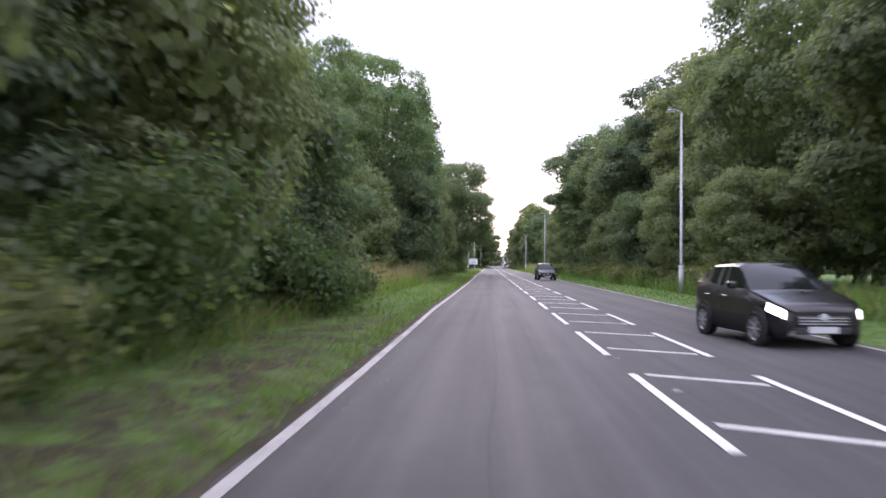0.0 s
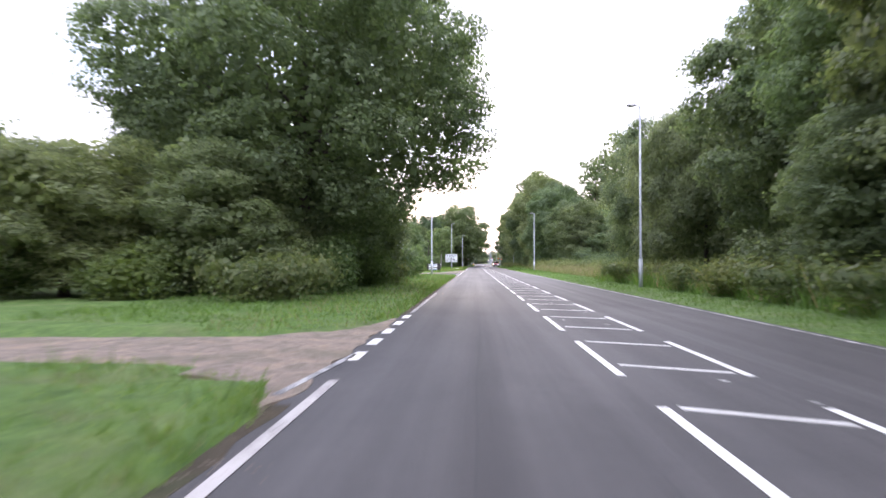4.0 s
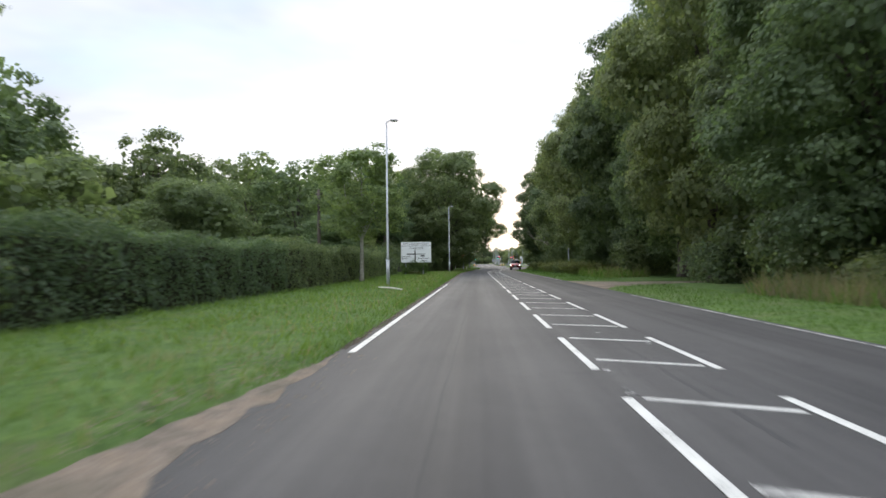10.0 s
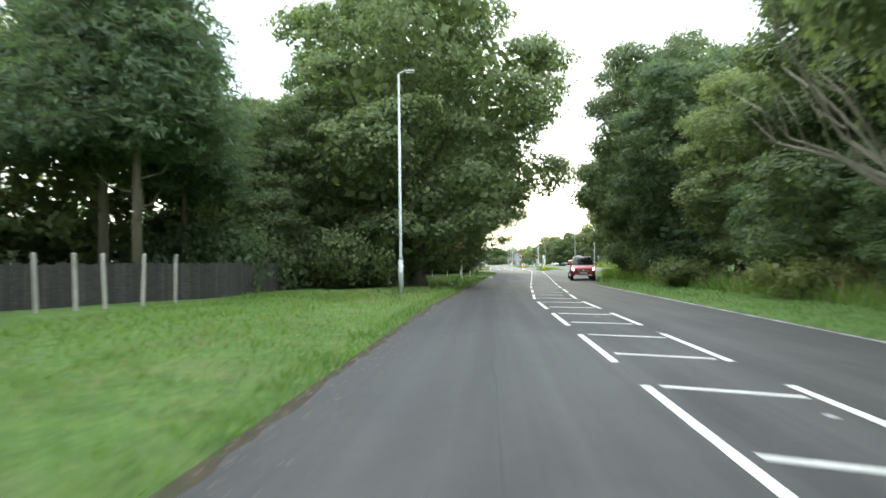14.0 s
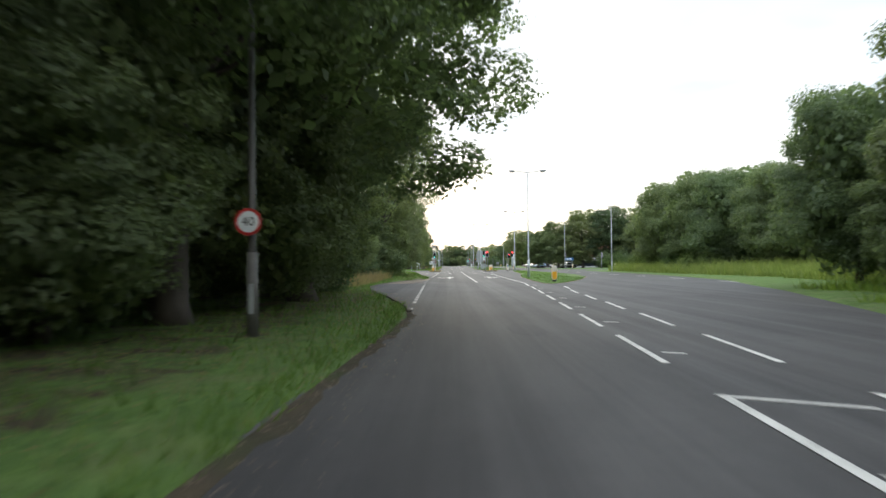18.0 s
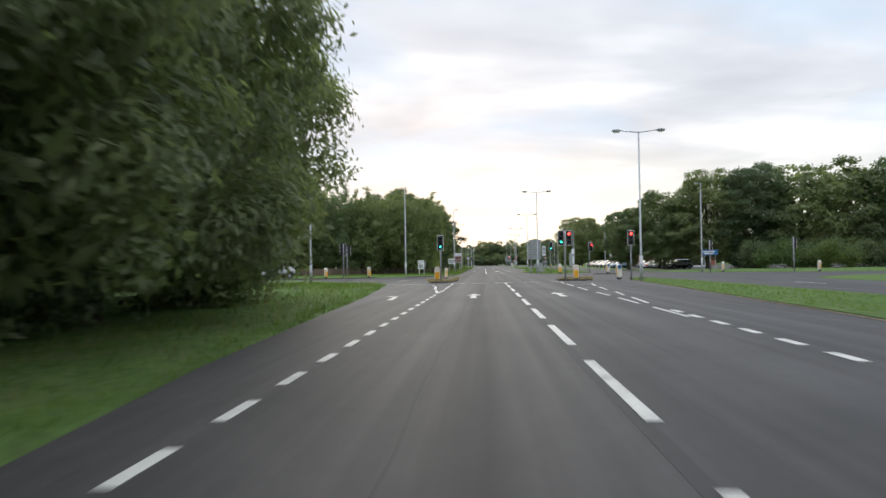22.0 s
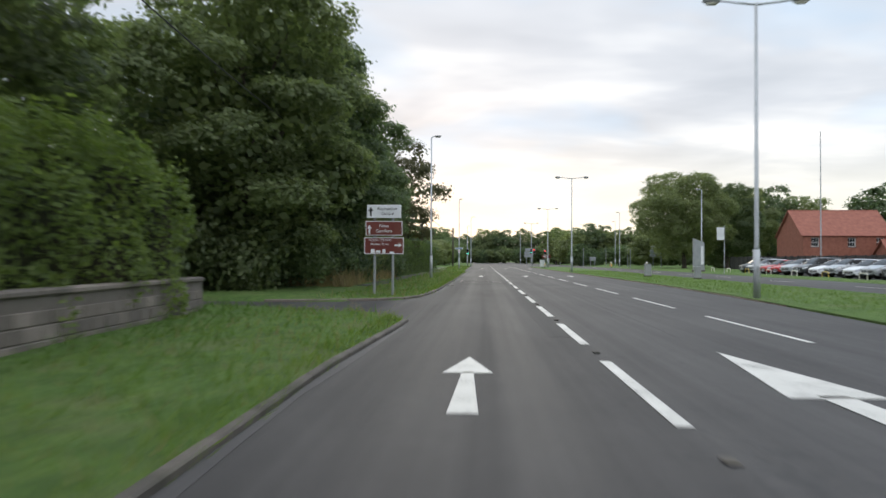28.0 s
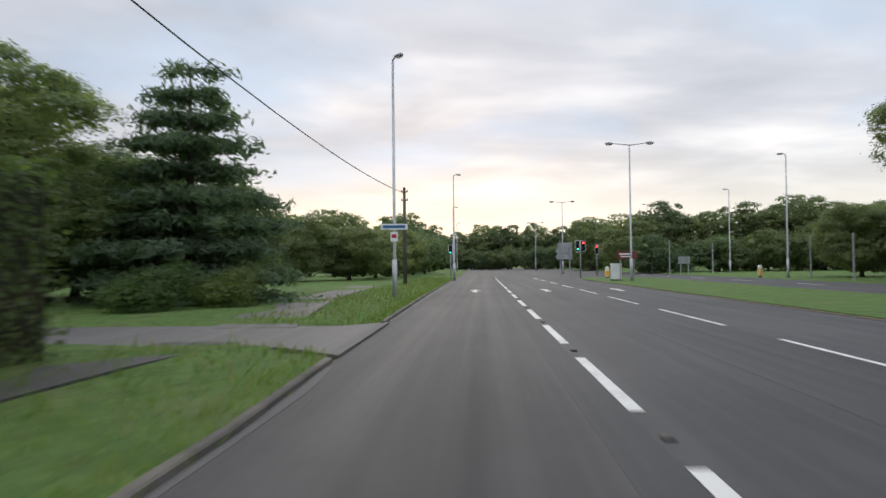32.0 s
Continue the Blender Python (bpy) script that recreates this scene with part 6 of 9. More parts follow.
island("traffic_island", [(13.2, 513), (16, 512), (16.4, 514.5), (13.6, 515.5)], "small kerbed island in the crossing", "asphalt_old", 0.1)
for i, (bx, nn) in enumerate((((-3.2, -1.3, 484.3, 486.6), 200), ((-1.5, -1.15, 488, 498), 90), ((6.8, 9.3, 486, 488.5), 150), ((-2.9, -2.0, 496.6, 498.2), 120))):
    grass_patch("weeds", "dry weeds growing on the traffic island", [bx], nn, 0.22, "blade_straw", 80 + i, lean=0.9, zfun=lambda x, y: 0.11 + 0 * x)
for i, (bx, dens) in enumerate((((7.2, 12.5, 402, 440), 26), ((10.5, 15, 440, 490), 22), ((7.5, 15, 524, 560), 24), ((9.7, 15.5, 560, 640), 24))):
    poly = RES1 if i < 2 else RES2
    grass_patch("verge_grass", "short grass on the central reserve", [bx], dens, 0.12, "blade_green", 90 + i, lean=0.5, zfun=lambda x, y, q=poly: np.where(inside_many(x, y, q), 0.05, -1.0), width=0.018)

def path_strip(rows, mat, label):
    """A path as a strip: west edge, east edge, y, height."""
    s = Shape()
    for (a0, b0, y0, z0), (a1, b1, y1, z1) in zip(rows, rows[1:]):
        s.add([(a0, y0, z0 - 0.12), (b0, y0, z0 - 0.12), (b1, y1, z1 - 0.12), (a1, y1, z1 - 0.12), (a0, y0, z0), (b0, y0, z0), (b1, y1, z1), (a1, y1, z1)],
              [(4, 5, 6, 7), (0, 4, 7, 3), (1, 2, 6, 5), (0, 1, 5, 4), (2, 3, 7, 6)])
    tagged(new("footpath", s.mesh("footpath", mat)), label, "path", kind="structure")


path_strip([(-6.5, -5.5, 582, .14), (-6.4, -5.45, 612, .15), (-6.0, -4.95, 627, .15), (-5.9, -4.75, 633, .14), (-6.0, -4.6, 637, .055)], "asphalt", "narrow asphalt footpath along the garden hedge")
path_strip([(-6.2, -4.3, 640, .056), (-6.6, -4.7, 643, .14), (-7.6, -6.0, 653, .15), (-8.6, -6.9, 672, .15)], "asphalt_old", "pale footpath crossing the grass beside the driveway")
for i, (y0, y1) in enumerate(((522, 562), (578, 634), (642, 700))):
    gutter = Shape()
    for y in range(y0, y1, 2):
        gutter.prism([(along(LEFT, y) - 0.02, y), (along(LEFT, y + 2) - 0.02, y + 2), (along(LEFT, y + 2) + 0.12 + 0.05 * math.sin(y), y + 2), (along(LEFT, y) + 0.12 + 0.05 * math.sin(y - 2), y)], -0.02, 0.004)
    tagged(new("gutter", gutter.mesh("gutter", "asphalt_pale")), "pale dusty channel along the foot of the kerb", "gutter", kind="structure")


# ---------------------------------------------------------------- lamp columns
def lamp_single(name, label, reach=0.62, h=10.0, head="lamp_head", coat="steel_pole"):
    ob = thing(name, label=label, category="street lamp", group="street lamps")
    part("base_column", Shape().tube([(0, 0, -0.1), (0, 0, 1.6)], [0.11, 0.105], 12), coat, ob, smooth=True)
    part("column", Shape().tube([(0, 0, 1.58), (0, 0, 1.72), (0, 0, h - 0.1)], [0.1, 0.07, 0.05], 12), coat, ob, smooth=True)
    part("access_door", Shape().box((0, -0.108, 0.75), (0.1, 0.012, 0.55), 0.005), "grey_post", ob)
    part("arm", Shape().tube([(0, 0, h - 0.3), (0, 0, h - 0.08), (0.12, 0, h), (reach * 0.55, 0, h + 0.04)], [0.045, 0.042, 0.038, 0.032], 8), coat, ob, smooth=True)
    hd = part("lamp_head", Shape().box((reach * 0.75, 0, h + 0.03), (0.5, 0.24, 0.11), 0.05), head, ob)
    part("lamp_glass", Shape().box((reach * 0.78, 0, h - 0.04), (0.34, 0.18, 0.04), 0.015), "bollard_white", hd)
    return ob


def lamp_double(name, label, h=10.62):
    ob = thing(name, label=label, category="street lamp", group="street lamps")
    part("base_column", Shape().tube([(0, 0, -0.1), (0, 0, 1.7)], [0.125, 0.12], 12), "steel_pole", ob, smooth=True)
    part("column", Shape().tube([(0, 0, 1.66), (0, 0, 1.82), (0, 0, h)], [0.115, 0.08, 0.055], 12), "steel_pole", ob, smooth=True)
    part("access_door", Shape().box((0, -0.125, 0.8), (0.11, 0.012, 0.6), 0.005), "grey_post", ob)
    for s in (-1, 1):
        part("arm", Shape().tube([(0, 0, h - 0.06), (s * 0.7, 0, h + 0.02), (s * 1.35, 0, h + 0.1)], [0.045, 0.038, 0.032], 8), "steel_pole", ob, smooth=True)
        hd = part("lamp_head", Shape().lathe([(0.05, -0.09), (0.2, -0.08), (0.28, -0.02), (0.24, 0.06), (0.1, 0.1)], 14, (s * 1.58, 0, h + 0.1), 1.25, 0.62), "lamp_head", ob, smooth=True)
        part("lamp_glass", Shape().lathe([(0.05, -0.16), (0.16, -0.14), (0.2, -0.085)], 14, (s * 1.58, 0, h + 0.1), 1.2, 0.6), "bollard_white", hd, smooth=True)
    return ob


single = lamp_single("street_lamp", "tall galvanised street lamp with one short arm")
double = lamp_double("double_street_lamp", "tall steel street lamp with two arms on the reserve")
SINGLES = [  # x, y, turn (0: arm to the east), height
    (-6.48, 155.4, 0, 9.6), (-7.3, 75.4, 0, 9.8), (-6.9, 239.0, 0, 10.1), (-5.55, 303.5, 0, 9.8), (-6.1, 394, 0, 9.6), (-7.9, 513.9, -75, 10.1), (-12.3, 486.2, 0, 9.2), (-3.75, 549, 0, 10.1), (-4.9, 546 - 0.6, 0, 0),
    (-4.15, 600.2, 0, 10.4), (-3.85, 655, -50, 10.3), (-2.7, 692.8, 0, 9.9), (-4.2, 730, 0, 9.8), (-5, 770, 0, 9.8),
    (7.24, 30, 180, 8.8), (7.06, 114.6, 180, 9.8), (8.05, 197.4, 180, 9.6), (9.0, 279.5, 180, 9.8), (8.9, 158, 180, 0), (27, 519.5, 180, 10.6), (25.5, 464, 180, 10), (26.2, 585, 180, 10), (26, 637, 180, 10), (25.3, 686.5, 180, 10.4), (29, 712, 180, 10), (25.7, 740, 180, 10.6), (24, 780, 180, 10)]
for x, y, a, h in SINGLES:
    if h:
        copy_thing(single, pose(x, y, 0.05, 0, 0, a) @ Matrix.Diagonal((1, 1, h / 10.05, 1)))
single.matrix_basis = pose(-6.0, -44, 0.05)
DOUBLES = [(8.5, 425.2), (12.3, 483.5), (8.1, 527.7), (9.45, 573.6), (9.7, 630.8), (11.5, 681.9), (12, 735), (12, 790)]
for i, (x, y) in enumerate(DOUBLES[1:]):
    copy_thing(double, pose(x, y, 0.1))
double.matrix_basis = pose(*DOUBLES[0], 0.1)

# bare earth where the grass meets the tarmac
edge = Shape()
rq = random.Random(12)
last = 0.08
for k in range(-40, 744):
    y = k * 0.5
    if 82 <= y <= 94 or 152 <= y <= 206 or 340 <= y <= 352:
        continue
    a, e = along(LEFT, y), along(LEFT, y + 0.5)
    wide = (0.22 if y > 290 else 0.12) * rq.uniform(0.3, 1.25)
    edge.prism([(a - 0.06, y), (e - 0.06, y + 0.5), (e + wide, y + 0.5), (a + last, y)], -0.02, 0.003)
    last = wide
tagged(new("verge_edge", edge.mesh("verge_edge", "earth")), "thin margin of bare earth along the tarmac", "ground", kind="structure")
# loose grit and fallen leaves strewn where tarmac and verge meet
def strewn(name, label, boxes, per_metre, size, mat, seed, flat=0.5):
    r = np.random.default_rng(seed)
    spots = []
    for x0, x1, y0, y1 in boxes:
        n = int(per_metre * (y1 - y0))
        spots.append(np.stack([x0 + (x1 - x0) * r.beta(1.3, 2.6, n), r.uniform(y0, y1, n)], 1))
    xy = np.concatenate(spots)
    n = len(xy)
    sz = size * r.uniform(0.4, 1.5, (n, 1))
    a = r.random((n, 3)) * 0.9 + np.array([0, 2.1, 4.2])
    z = np.maximum(0.0, ground_many(xy[:, 0], xy[:, 1])) + 0.004
    ring = [np.concatenate([xy + sz * np.stack([np.cos(a[:, i]), np.sin(a[:, i])], 1), z[:, None]], 1) for i in range(3)]
    top = np.concatenate([xy + sz * r.normal(size=(n, 2)) * 0.2, z[:, None] + sz * flat], 1)
    verts = np.stack([*ring, top], 1).reshape(-1, 3)
    b = 4 * np.arange(n)[:, None]
    faces = np.concatenate([b + np.array([0, 1, 3]), b + np.array([1, 2, 3]), b + np.array([2, 0, 3])])
    return tagged(new(name, fast_mesh(name, verts, faces, mat)), label, "gravel" if "grit" in name else "leaves", kind="stuff")


BY = lambda y0, y1, a, b: [(along(LEFT, y + 2) + a, along(LEFT, y + 2) + b, y, y + 4) for y in range(y0, y1, 4)]
strewn("grit", "loose grey grit along the edge of the tarmac", BY(0, 80, -0.12, 0.7) + BY(96, 152, -0.12, 0.7) + BY(208, 338, -0.12, 0.8) + BY(354, 420, -0.1, 0.9), 26, 0.016, "dirt", 201)
strewn("grit", "loose stones on the bare gravel shoulder", [(-6.2, -2.9, 174, 190), (-4.9, -2.9, 188, 206), (-3.4, -1.0, 404, 424)], 130, 0.02, "dirt", 202)
strewn("fallen_leaves", "brown fallen leaves on the verge under the trees", BY(296, 344, -5.4, 0.3) + BY(354, 390, -5.0, 0.4), 110, 0.035, "leaf_litter", 203, 0.25)
strewn("fallen_leaves", "brown fallen leaves and twigs at the foot of the trees", BY(44, 76, -3.4, 0.2) + BY(574, 604, -3.0, 0.1), 30, 0.035, "leaf_litter", 204, 0.25)
for k in range(26):      # scraps of old paint left between the hatching bars
    y = 158.2 + 0.33 * (k % 6) + (k // 6) * 11.0
    s = rq.uniform(0.06, 0.13)
    part("paint_scrap", Shape().prism([(0, 0), (s, 0.03), (s * 0.9, s), (s * 0.2, s * 1.1)], 0.0, 0.005), "worn_paint", road, at=pose(0.05 + rq.uniform(-0.08, 0.5) * (k % 3 == 0), y, Z1))


# seams, worn strips and patched places in the tarmac
def tar(points, width, mat="asphalt_dark", high=0.0015):
    s = Shape()
    for (xa, ya), (xb, yb) in zip(points, points[1:]):
        dd = Vector((xb - xa, yb - ya, 0)).normalized()
        n = Vector((-dd.y, dd.x, 0)) * width / 2
        s.prism([(xa - n.x, ya - n.y), (xb - n.x, yb - n.y), (xb + n.x, yb + n.y), (xa + n.x, ya + n.y)], 0.0, high)
    part("tar_seam" if width < 0.1 else "worn_strip", s, mat, road, at=pose(0, 0, 0.0008))


tar([(1.02, 560), (1.02, 612), (0.95, 660), (1.0, 720)], 0.42)
tar([(2.5, 393), (2.52, 400), (2.48, 407)], 0.26)
tar([(2.2, 396), (2.3, 402), (2.42, 408)], 0.05)
tar([(JX - 0.12, 412), (JX - 0.1, 440), (JX - 0.12, 478)], 0.16)
for x, y, w, l in ((-6.3, 160.5, 1.1, 0.8), (-7.2, 159.2, 1.6, 0.7)):
    tar([(x, y), (x, y + l)], w)
tagged(new("layby_dirt", Shape().prism([(-4.4, 404), (-3.4, 411.2), (-1.8, 419), (-1.55, 423.5), (-1.35, 419), (-1.6, 412), (-2.8, 404.6)], -0.02, 0.003).mesh("layby_dirt", "dirt")), "dusty gravel along the edge of the lay-by", "ground", kind="structure")
wr = random.Random(91)
for x0, y0, y1, wide in ((-1.8, -20, 60, 0.03), (-1.72, 64, 150, 0.026), (-1.85, 160, 232, 0.03), (-0.9, 18, 44, 0.03), (0.72, 4, 34, 0.035), (0.8, 120, 160, 0.03), (-1.7, 236, 300, 0.026), (0.9, 200, 236, 0.06), (3.9, 440, 478, 0.03), (0.4, 432, 476, 0.03), (-0.4, 566, 606, 0.028), (3.2, 560, 640, 0.03)):
    pts = [(x0 + 0.05 * math.sin(y * 0.21) + wr.gauss(0, 0.018) + (centre_x(y) if y > 300 and x0 > 0 and y < 400 else 0), y) for y in np.arange(y0, y1, 1.7)]
    tar(pts, wide, "asphalt_dark", 0.0008)
for x, y, w, l, mat in ((-1.4, 357.5, 0.9, 2.2, "asphalt_pale"), (0.5, 346, 0.5, 4.5, "asphalt_dark"), (0.9, 352.5, 1.1, 1.3, "asphalt_pale"), (2.1, 366, 0.8, 3.0, "asphalt_dark"), (0.2, 396, 1.2, 2.6, "asphalt_dark"), (0.9, 476.5, 0.55, 3.4, "asphalt_dark"), (3.0, 479, 0.4, 1.6, "asphalt_dark"),
                        (-6.8, 161.4, 0.9, 0.5, "asphalt_dark"), (-5.6, 160.2, 0.7, 0.6, "asphalt_old"), (-8.3, 159.4, 1.5, 0.8, "asphalt"), (3.0, 226, 1.6, 5.0, "asphalt_dark"), (1.0, 228, 0.9, 3.0, "asphalt_pale"), (-0.6, 532, 0.8, 5.0, "asphalt_dark"),
                        (0.9, 14, 0.35, 3.5, "asphalt_dark"), (0.8, 60, 0.4, 3, "asphalt_dark"), (2.8, 592, 1.4, 0.5, "asphalt_pale"), (3.0, 588, 1.8, 3.0, "asphalt_dark"), (1.2, 628, 0.5, 2.2, "asphalt_dark")):
    blot = [(x + w / 2 * math.cos(6.283 * k / 12) * wr.uniform(0.75, 1.2), y + l / 2 * math.sin(6.283 * k / 12) * wr.uniform(0.75, 1.2)) for k in range(12)]
    yard_z = 0.0024 if y < 170 and x < -4 else 0.0
    part("worn_patch", Shape().prism(ragged(blot, 0.035, int(y)), 0.0, 0.0012), mat, road, at=pose(0, 0, yard_z + 0.0006))
# chips of old paint left between the markings of the hatching
CHIPS = []
for k in range(6):
    cr = random.Random(300 + k)
    n = cr.choice((5, 6, 7))
    CHIPS.append(Shape().prism([(0.065 * cr.uniform(.5, 1.2) * math.cos(6.283 * i / n), 0.1 * cr.uniform(.4, 1.2) * math.sin(6.283 * i / n)) for i in range(n)], 0.0, 0.004).mesh("paint_chip", "worn_paint"))
cr = random.Random(77)
for k in range(170):
    y = cr.uniform(0, 330)
    on_line = cr.random() < 0.6
    x = centre_x(y) + (cr.choice((0.1, HATCH - 0.02)) + cr.gauss(0, 0.03) if on_line else cr.uniform(0.2, HATCH - 0.2))
    part("paint_chip", cr.choice(CHIPS), "", road, at=pose(x, y, Z1, 0, 0, cr.uniform(-25, 25)))
for k in range(14):
    part("paint_chip", cr.choice(CHIPS), "", road, at=pose(0.1 + cr.gauss(0, 0.02), 160.0 + 0.2 * k + cr.uniform(-.08, .08), Z1, 0, 0, cr.uniform(-25, 25)))
# drains set in the channel
DRAIN = Shape().box((0, 0, 0.004), (0.4, 0.42, 0.012), 0.004).mesh("drain_cover", "black_plastic")
for y in (548.5, 586, 606.5, 626):
    dr = tagged(new("drain_cover", DRAIN), "square iron drain cover in the gutter", "drain")
    dr.matrix_basis = pose(along(LEFT, y) + 0.24, y, 0.002)
    for k in range(5):
        part("slot", Shape().box((0, -0.14 + 0.07 * k, 0.012), (0.3, 0.025, 0.004)), "kerb_stone", dr)


# ---------------------------------------------------------------- buildings
def wall_panel(shape, a, b, z0, z1, thick, holes=()):
    """A wall from a to b with openings cut right through: holes are (from, to, low, high) along it."""
    a, b = Vector((*a, 0)), Vector((*b, 0))
    d = (b - a).normalized()
    n = Vector((-d.y, d.x, 0)) * thick / 2
    us = sorted({0.0, (b - a).length, *(h[0] for h in holes), *(h[1] for h in holes)})
    zs = sorted({z0, z1, *(h[2] for h in holes), *(h[3] for h in holes)})
    solid = {(i, k) for i in range(len(us) - 1) for k in range(len(zs) - 1)
             if not any(h[0] <= us[i] + 1e-6 and h[1] >= us[i + 1] - 1e-6 and h[2] <= zs[k] + 1e-6 and h[3] >= zs[k + 1] - 1e-6 for h in holes)}
    w = len(zs)
    vs = [tuple(a + d * u + n * s + Vector((0, 0, z))) for s in (-1, 1) for u in us for z in zs]
    half = len(us) * w
    fs = []
    for i, k in solid:
        q = (i * w + k, (i + 1) * w + k, (i + 1) * w + k + 1, i * w + k + 1)
        fs += [q, tuple(half + v for v in reversed(q))]
        for e, other in (((0, 1), (i, k - 1)), ((1, 2), (i + 1, k)), ((2, 3), (i, k + 1)), ((3, 0), (i - 1, k))):
            if other not in solid:
                fs.append((q[e[1]], q[e[0]], half + q[e[0]], half + q[e[1]]))
    used = sorted({v for f in fs for v in f})
    to = {v: i for i, v in enumerate(used)}
    return shape.add([vs[v] for v in used], [tuple(to[v] for v in f) for f in fs])


def sash_window(parent, at, w, h, bars=(3, 4), name="window"):
    """A sash window facing -y in its own frame, origin at its lower middle."""
    win = part(name, Shape().box((0, 0.08, h / 2), (w - 0.04, 0.02, h - 0.04)), "window_glass", parent, at=at)
    fr = Shape()
    for x in (-w / 2 + 0.035, w / 2 - 0.035):
        fr.box((x, 0.03, h / 2), (0.07, 0.09, h))
    for z in (0.035, h / 2, h - 0.035):
        fr.box((0, 0.028, z), (w - 0.14, 0.085, 0.07))
    part("window_frame", fr, "white_trim", win)
    for i in range(1, bars[0]):
        part("glazing_bar", Shape().box((-w / 2 + w * i / bars[0], 0.055, h / 2), (0.03, 0.03, h - 0.1)), "white_trim", win)
    for i in range(1, bars[1]):
        if abs(i / bars[1] - 0.5) > 0.01:
            part("glazing_bar", Shape().box((0, 0.055, h * i / bars[1]), (w - 0.1, 0.028, 0.03)), "white_trim", win)
    part("window_sill", Shape().box((0, -0.05, -0.05), (w + 0.2, 0.2, 0.09), 0.02), "dark_trim", win)
    return win


def white_house():
    H = thing("house", pose(0, 0, 0), label="two-storey white rendered farmhouse with stained gable and slate roof", category="house")
    x0, x1, yf, yb, ze, zr = -24.6, -12.4, 173.8, 183.4, 6.12, 8.6
    upper = [(-23.0, 0.9, 3.85, 5.4), (-20.07, 0.9, 3.85, 5.4), (-16.95, 0.9, 3.85, 5.4)]
    lower = [(-16.99, 0.95, 1.45, 2.5), (-13.95, 0.95, 1.2, 2.35), (-21.6, 0.95, 1.2, 2.35)]
    door = (-18.95, 0.95, 0.0, 2.05)
    holes = [(x - w / 2 - x0, x + w / 2 - x0, lo, hi) for x, w, lo, hi in upper + lower + [door]]
    part("wall", wall_panel(Shape(), (x0, yf), (x1, yf), -0.1, ze, 0.3, holes), "render_wall", H, "white rendered wall, weathered")
    g = Shape()
    gh = [(176.25 - yf, 177.2 - yf, 4.1, 5.2), (175.3 - yf, 176.3 - yf, 1.35, 2.5)]
    wall_panel(g, (x1 - 0.15, yf + 0.15), (x1 - 0.15, yb), -0.1, ze, 0.3, [(a - 0.15, b - 0.15, c, d) for a, b, c, d in gh])
    ym = (yf + yb) / 2
    tri = [(yf - 0.15, ze), (yb, ze), (ym, zr - 0.06)]
    vs = [(x1 - 0.3, y, z) for y, z in tri] + [(x1, y, z) for y, z in tri]
    part("gable_wall", g, "gable_wall", H, "grey gable with flaking white paint")
    part("gable_top", Shape().add(vs, [(0, 2, 1), (3, 4, 5), (0, 1, 4, 3), (1, 2, 5, 4), (2, 0, 3, 5)]), "gable_wall", H)
    part("rear_wall", wall_panel(Shape(), (x0, yb + 0.15), (x1, yb + 0.15), -0.1, ze, 0.3), "render_wall", H)
    part("side_wall", wall_panel(Shape(), (x0 + 0.15, yf + 0.16), (x0 + 0.15, yb), -0.1, ze, 0.3), "render_wall", H)
    for x, w, lo, hi in upper + lower:
        sash_window(H, pose(x, yf - 0.05, lo), w, hi - lo)
        s = Shape()
        s.box((x, yf - 0.18, hi + 0.14), (w + 0.5, 0.1, 0.26))
        s.box((x, yf - 0.19, hi + 0.29), (w + 0.62, 0.14, 0.06))
        part("window_head", s, "dark_trim", H)
        for e in (-1, 1):
            q = Shape().box((x + e * (w / 2 + 0.1), yf - 0.17, (lo + hi) / 2), (0.17, 0.06, hi - lo + 0.1))
            q.box((x + e * (w / 2 + 0.13), yf - 0.175, hi - 0.1), (0.24, 0.07, 0.3))
            q.box((x + e * (w / 2 + 0.13), yf - 0.175, (lo + hi) / 2), (0.24, 0.07, 0.25))
            part("window_jamb", q, "dark_trim", H)
    part("door", Shape().box((door[0], yf + 0.02, 1.02), (0.9, 0.06, 2.04)), "white_trim", H)
    arch = Shape()
    arch.tube([(door[0] + 0.68 * math.cos(a), yf - 0.2, 2.05 + 0.5 * math.sin(a)) for a in np.linspace(0, math.pi, 9)], 0.1, 6)
    part("door_arch", arch, "dark_trim", H)
    part("string_course", Shape().box(((x0 + x1) / 2, yf - 0.17, 3.6), (x1 - x0, 0.06, 0.1)), "dark_trim", H)
    part("corner_strip", Shape().box((x1 + 0.02, yf - 0.07, ze / 2), (0.08, 0.22, ze)), "dark_trim", H)
    part("gutter", Shape().tube([(x0 - 0.2, yf - 0.3, ze), (x1 + 0.1, yf - 0.3, ze)], 0.07, 8), "dark_trim", H)
    part("downpipe", Shape().tube([(x1 - 0.2, yf - 0.22, 0), (x1 - 0.2, yf - 0.22, ze - 0.1)], 0.045, 8), "dark_trim", H)
    for y, z, w, h in ((176.72, 4.1, 0.95, 1.1), (175.8, 1.35, 1.0, 1.15)):
        sash_window(H, pose(x1 - 0.02, y, z, 0, 0, 90), w, h, (2, 2))
    sash_window(H, pose(x1 + 0.005, 178.25, 6.5, 0, 0, 90), 0.4, 0.6, (1, 2))
    part("pipe", Shape().tube([(x1 + 0.05, 177.6, 4.6), (x1 + 0.05, 177.6, 3.6), (x1 + 0.05, 177.2, 3.1), (x1 + 0.05, 177.2, 0.1)], 0.04, 6), "gable_wall", H)
    # roof with a hip at the west end
    ov = 0.35
    R = Shape()
    e0, e1 = yf - ov, yb + ov
    zl = ze - 0.05
    xa, xr = x0 - ov, x0 + 1.9
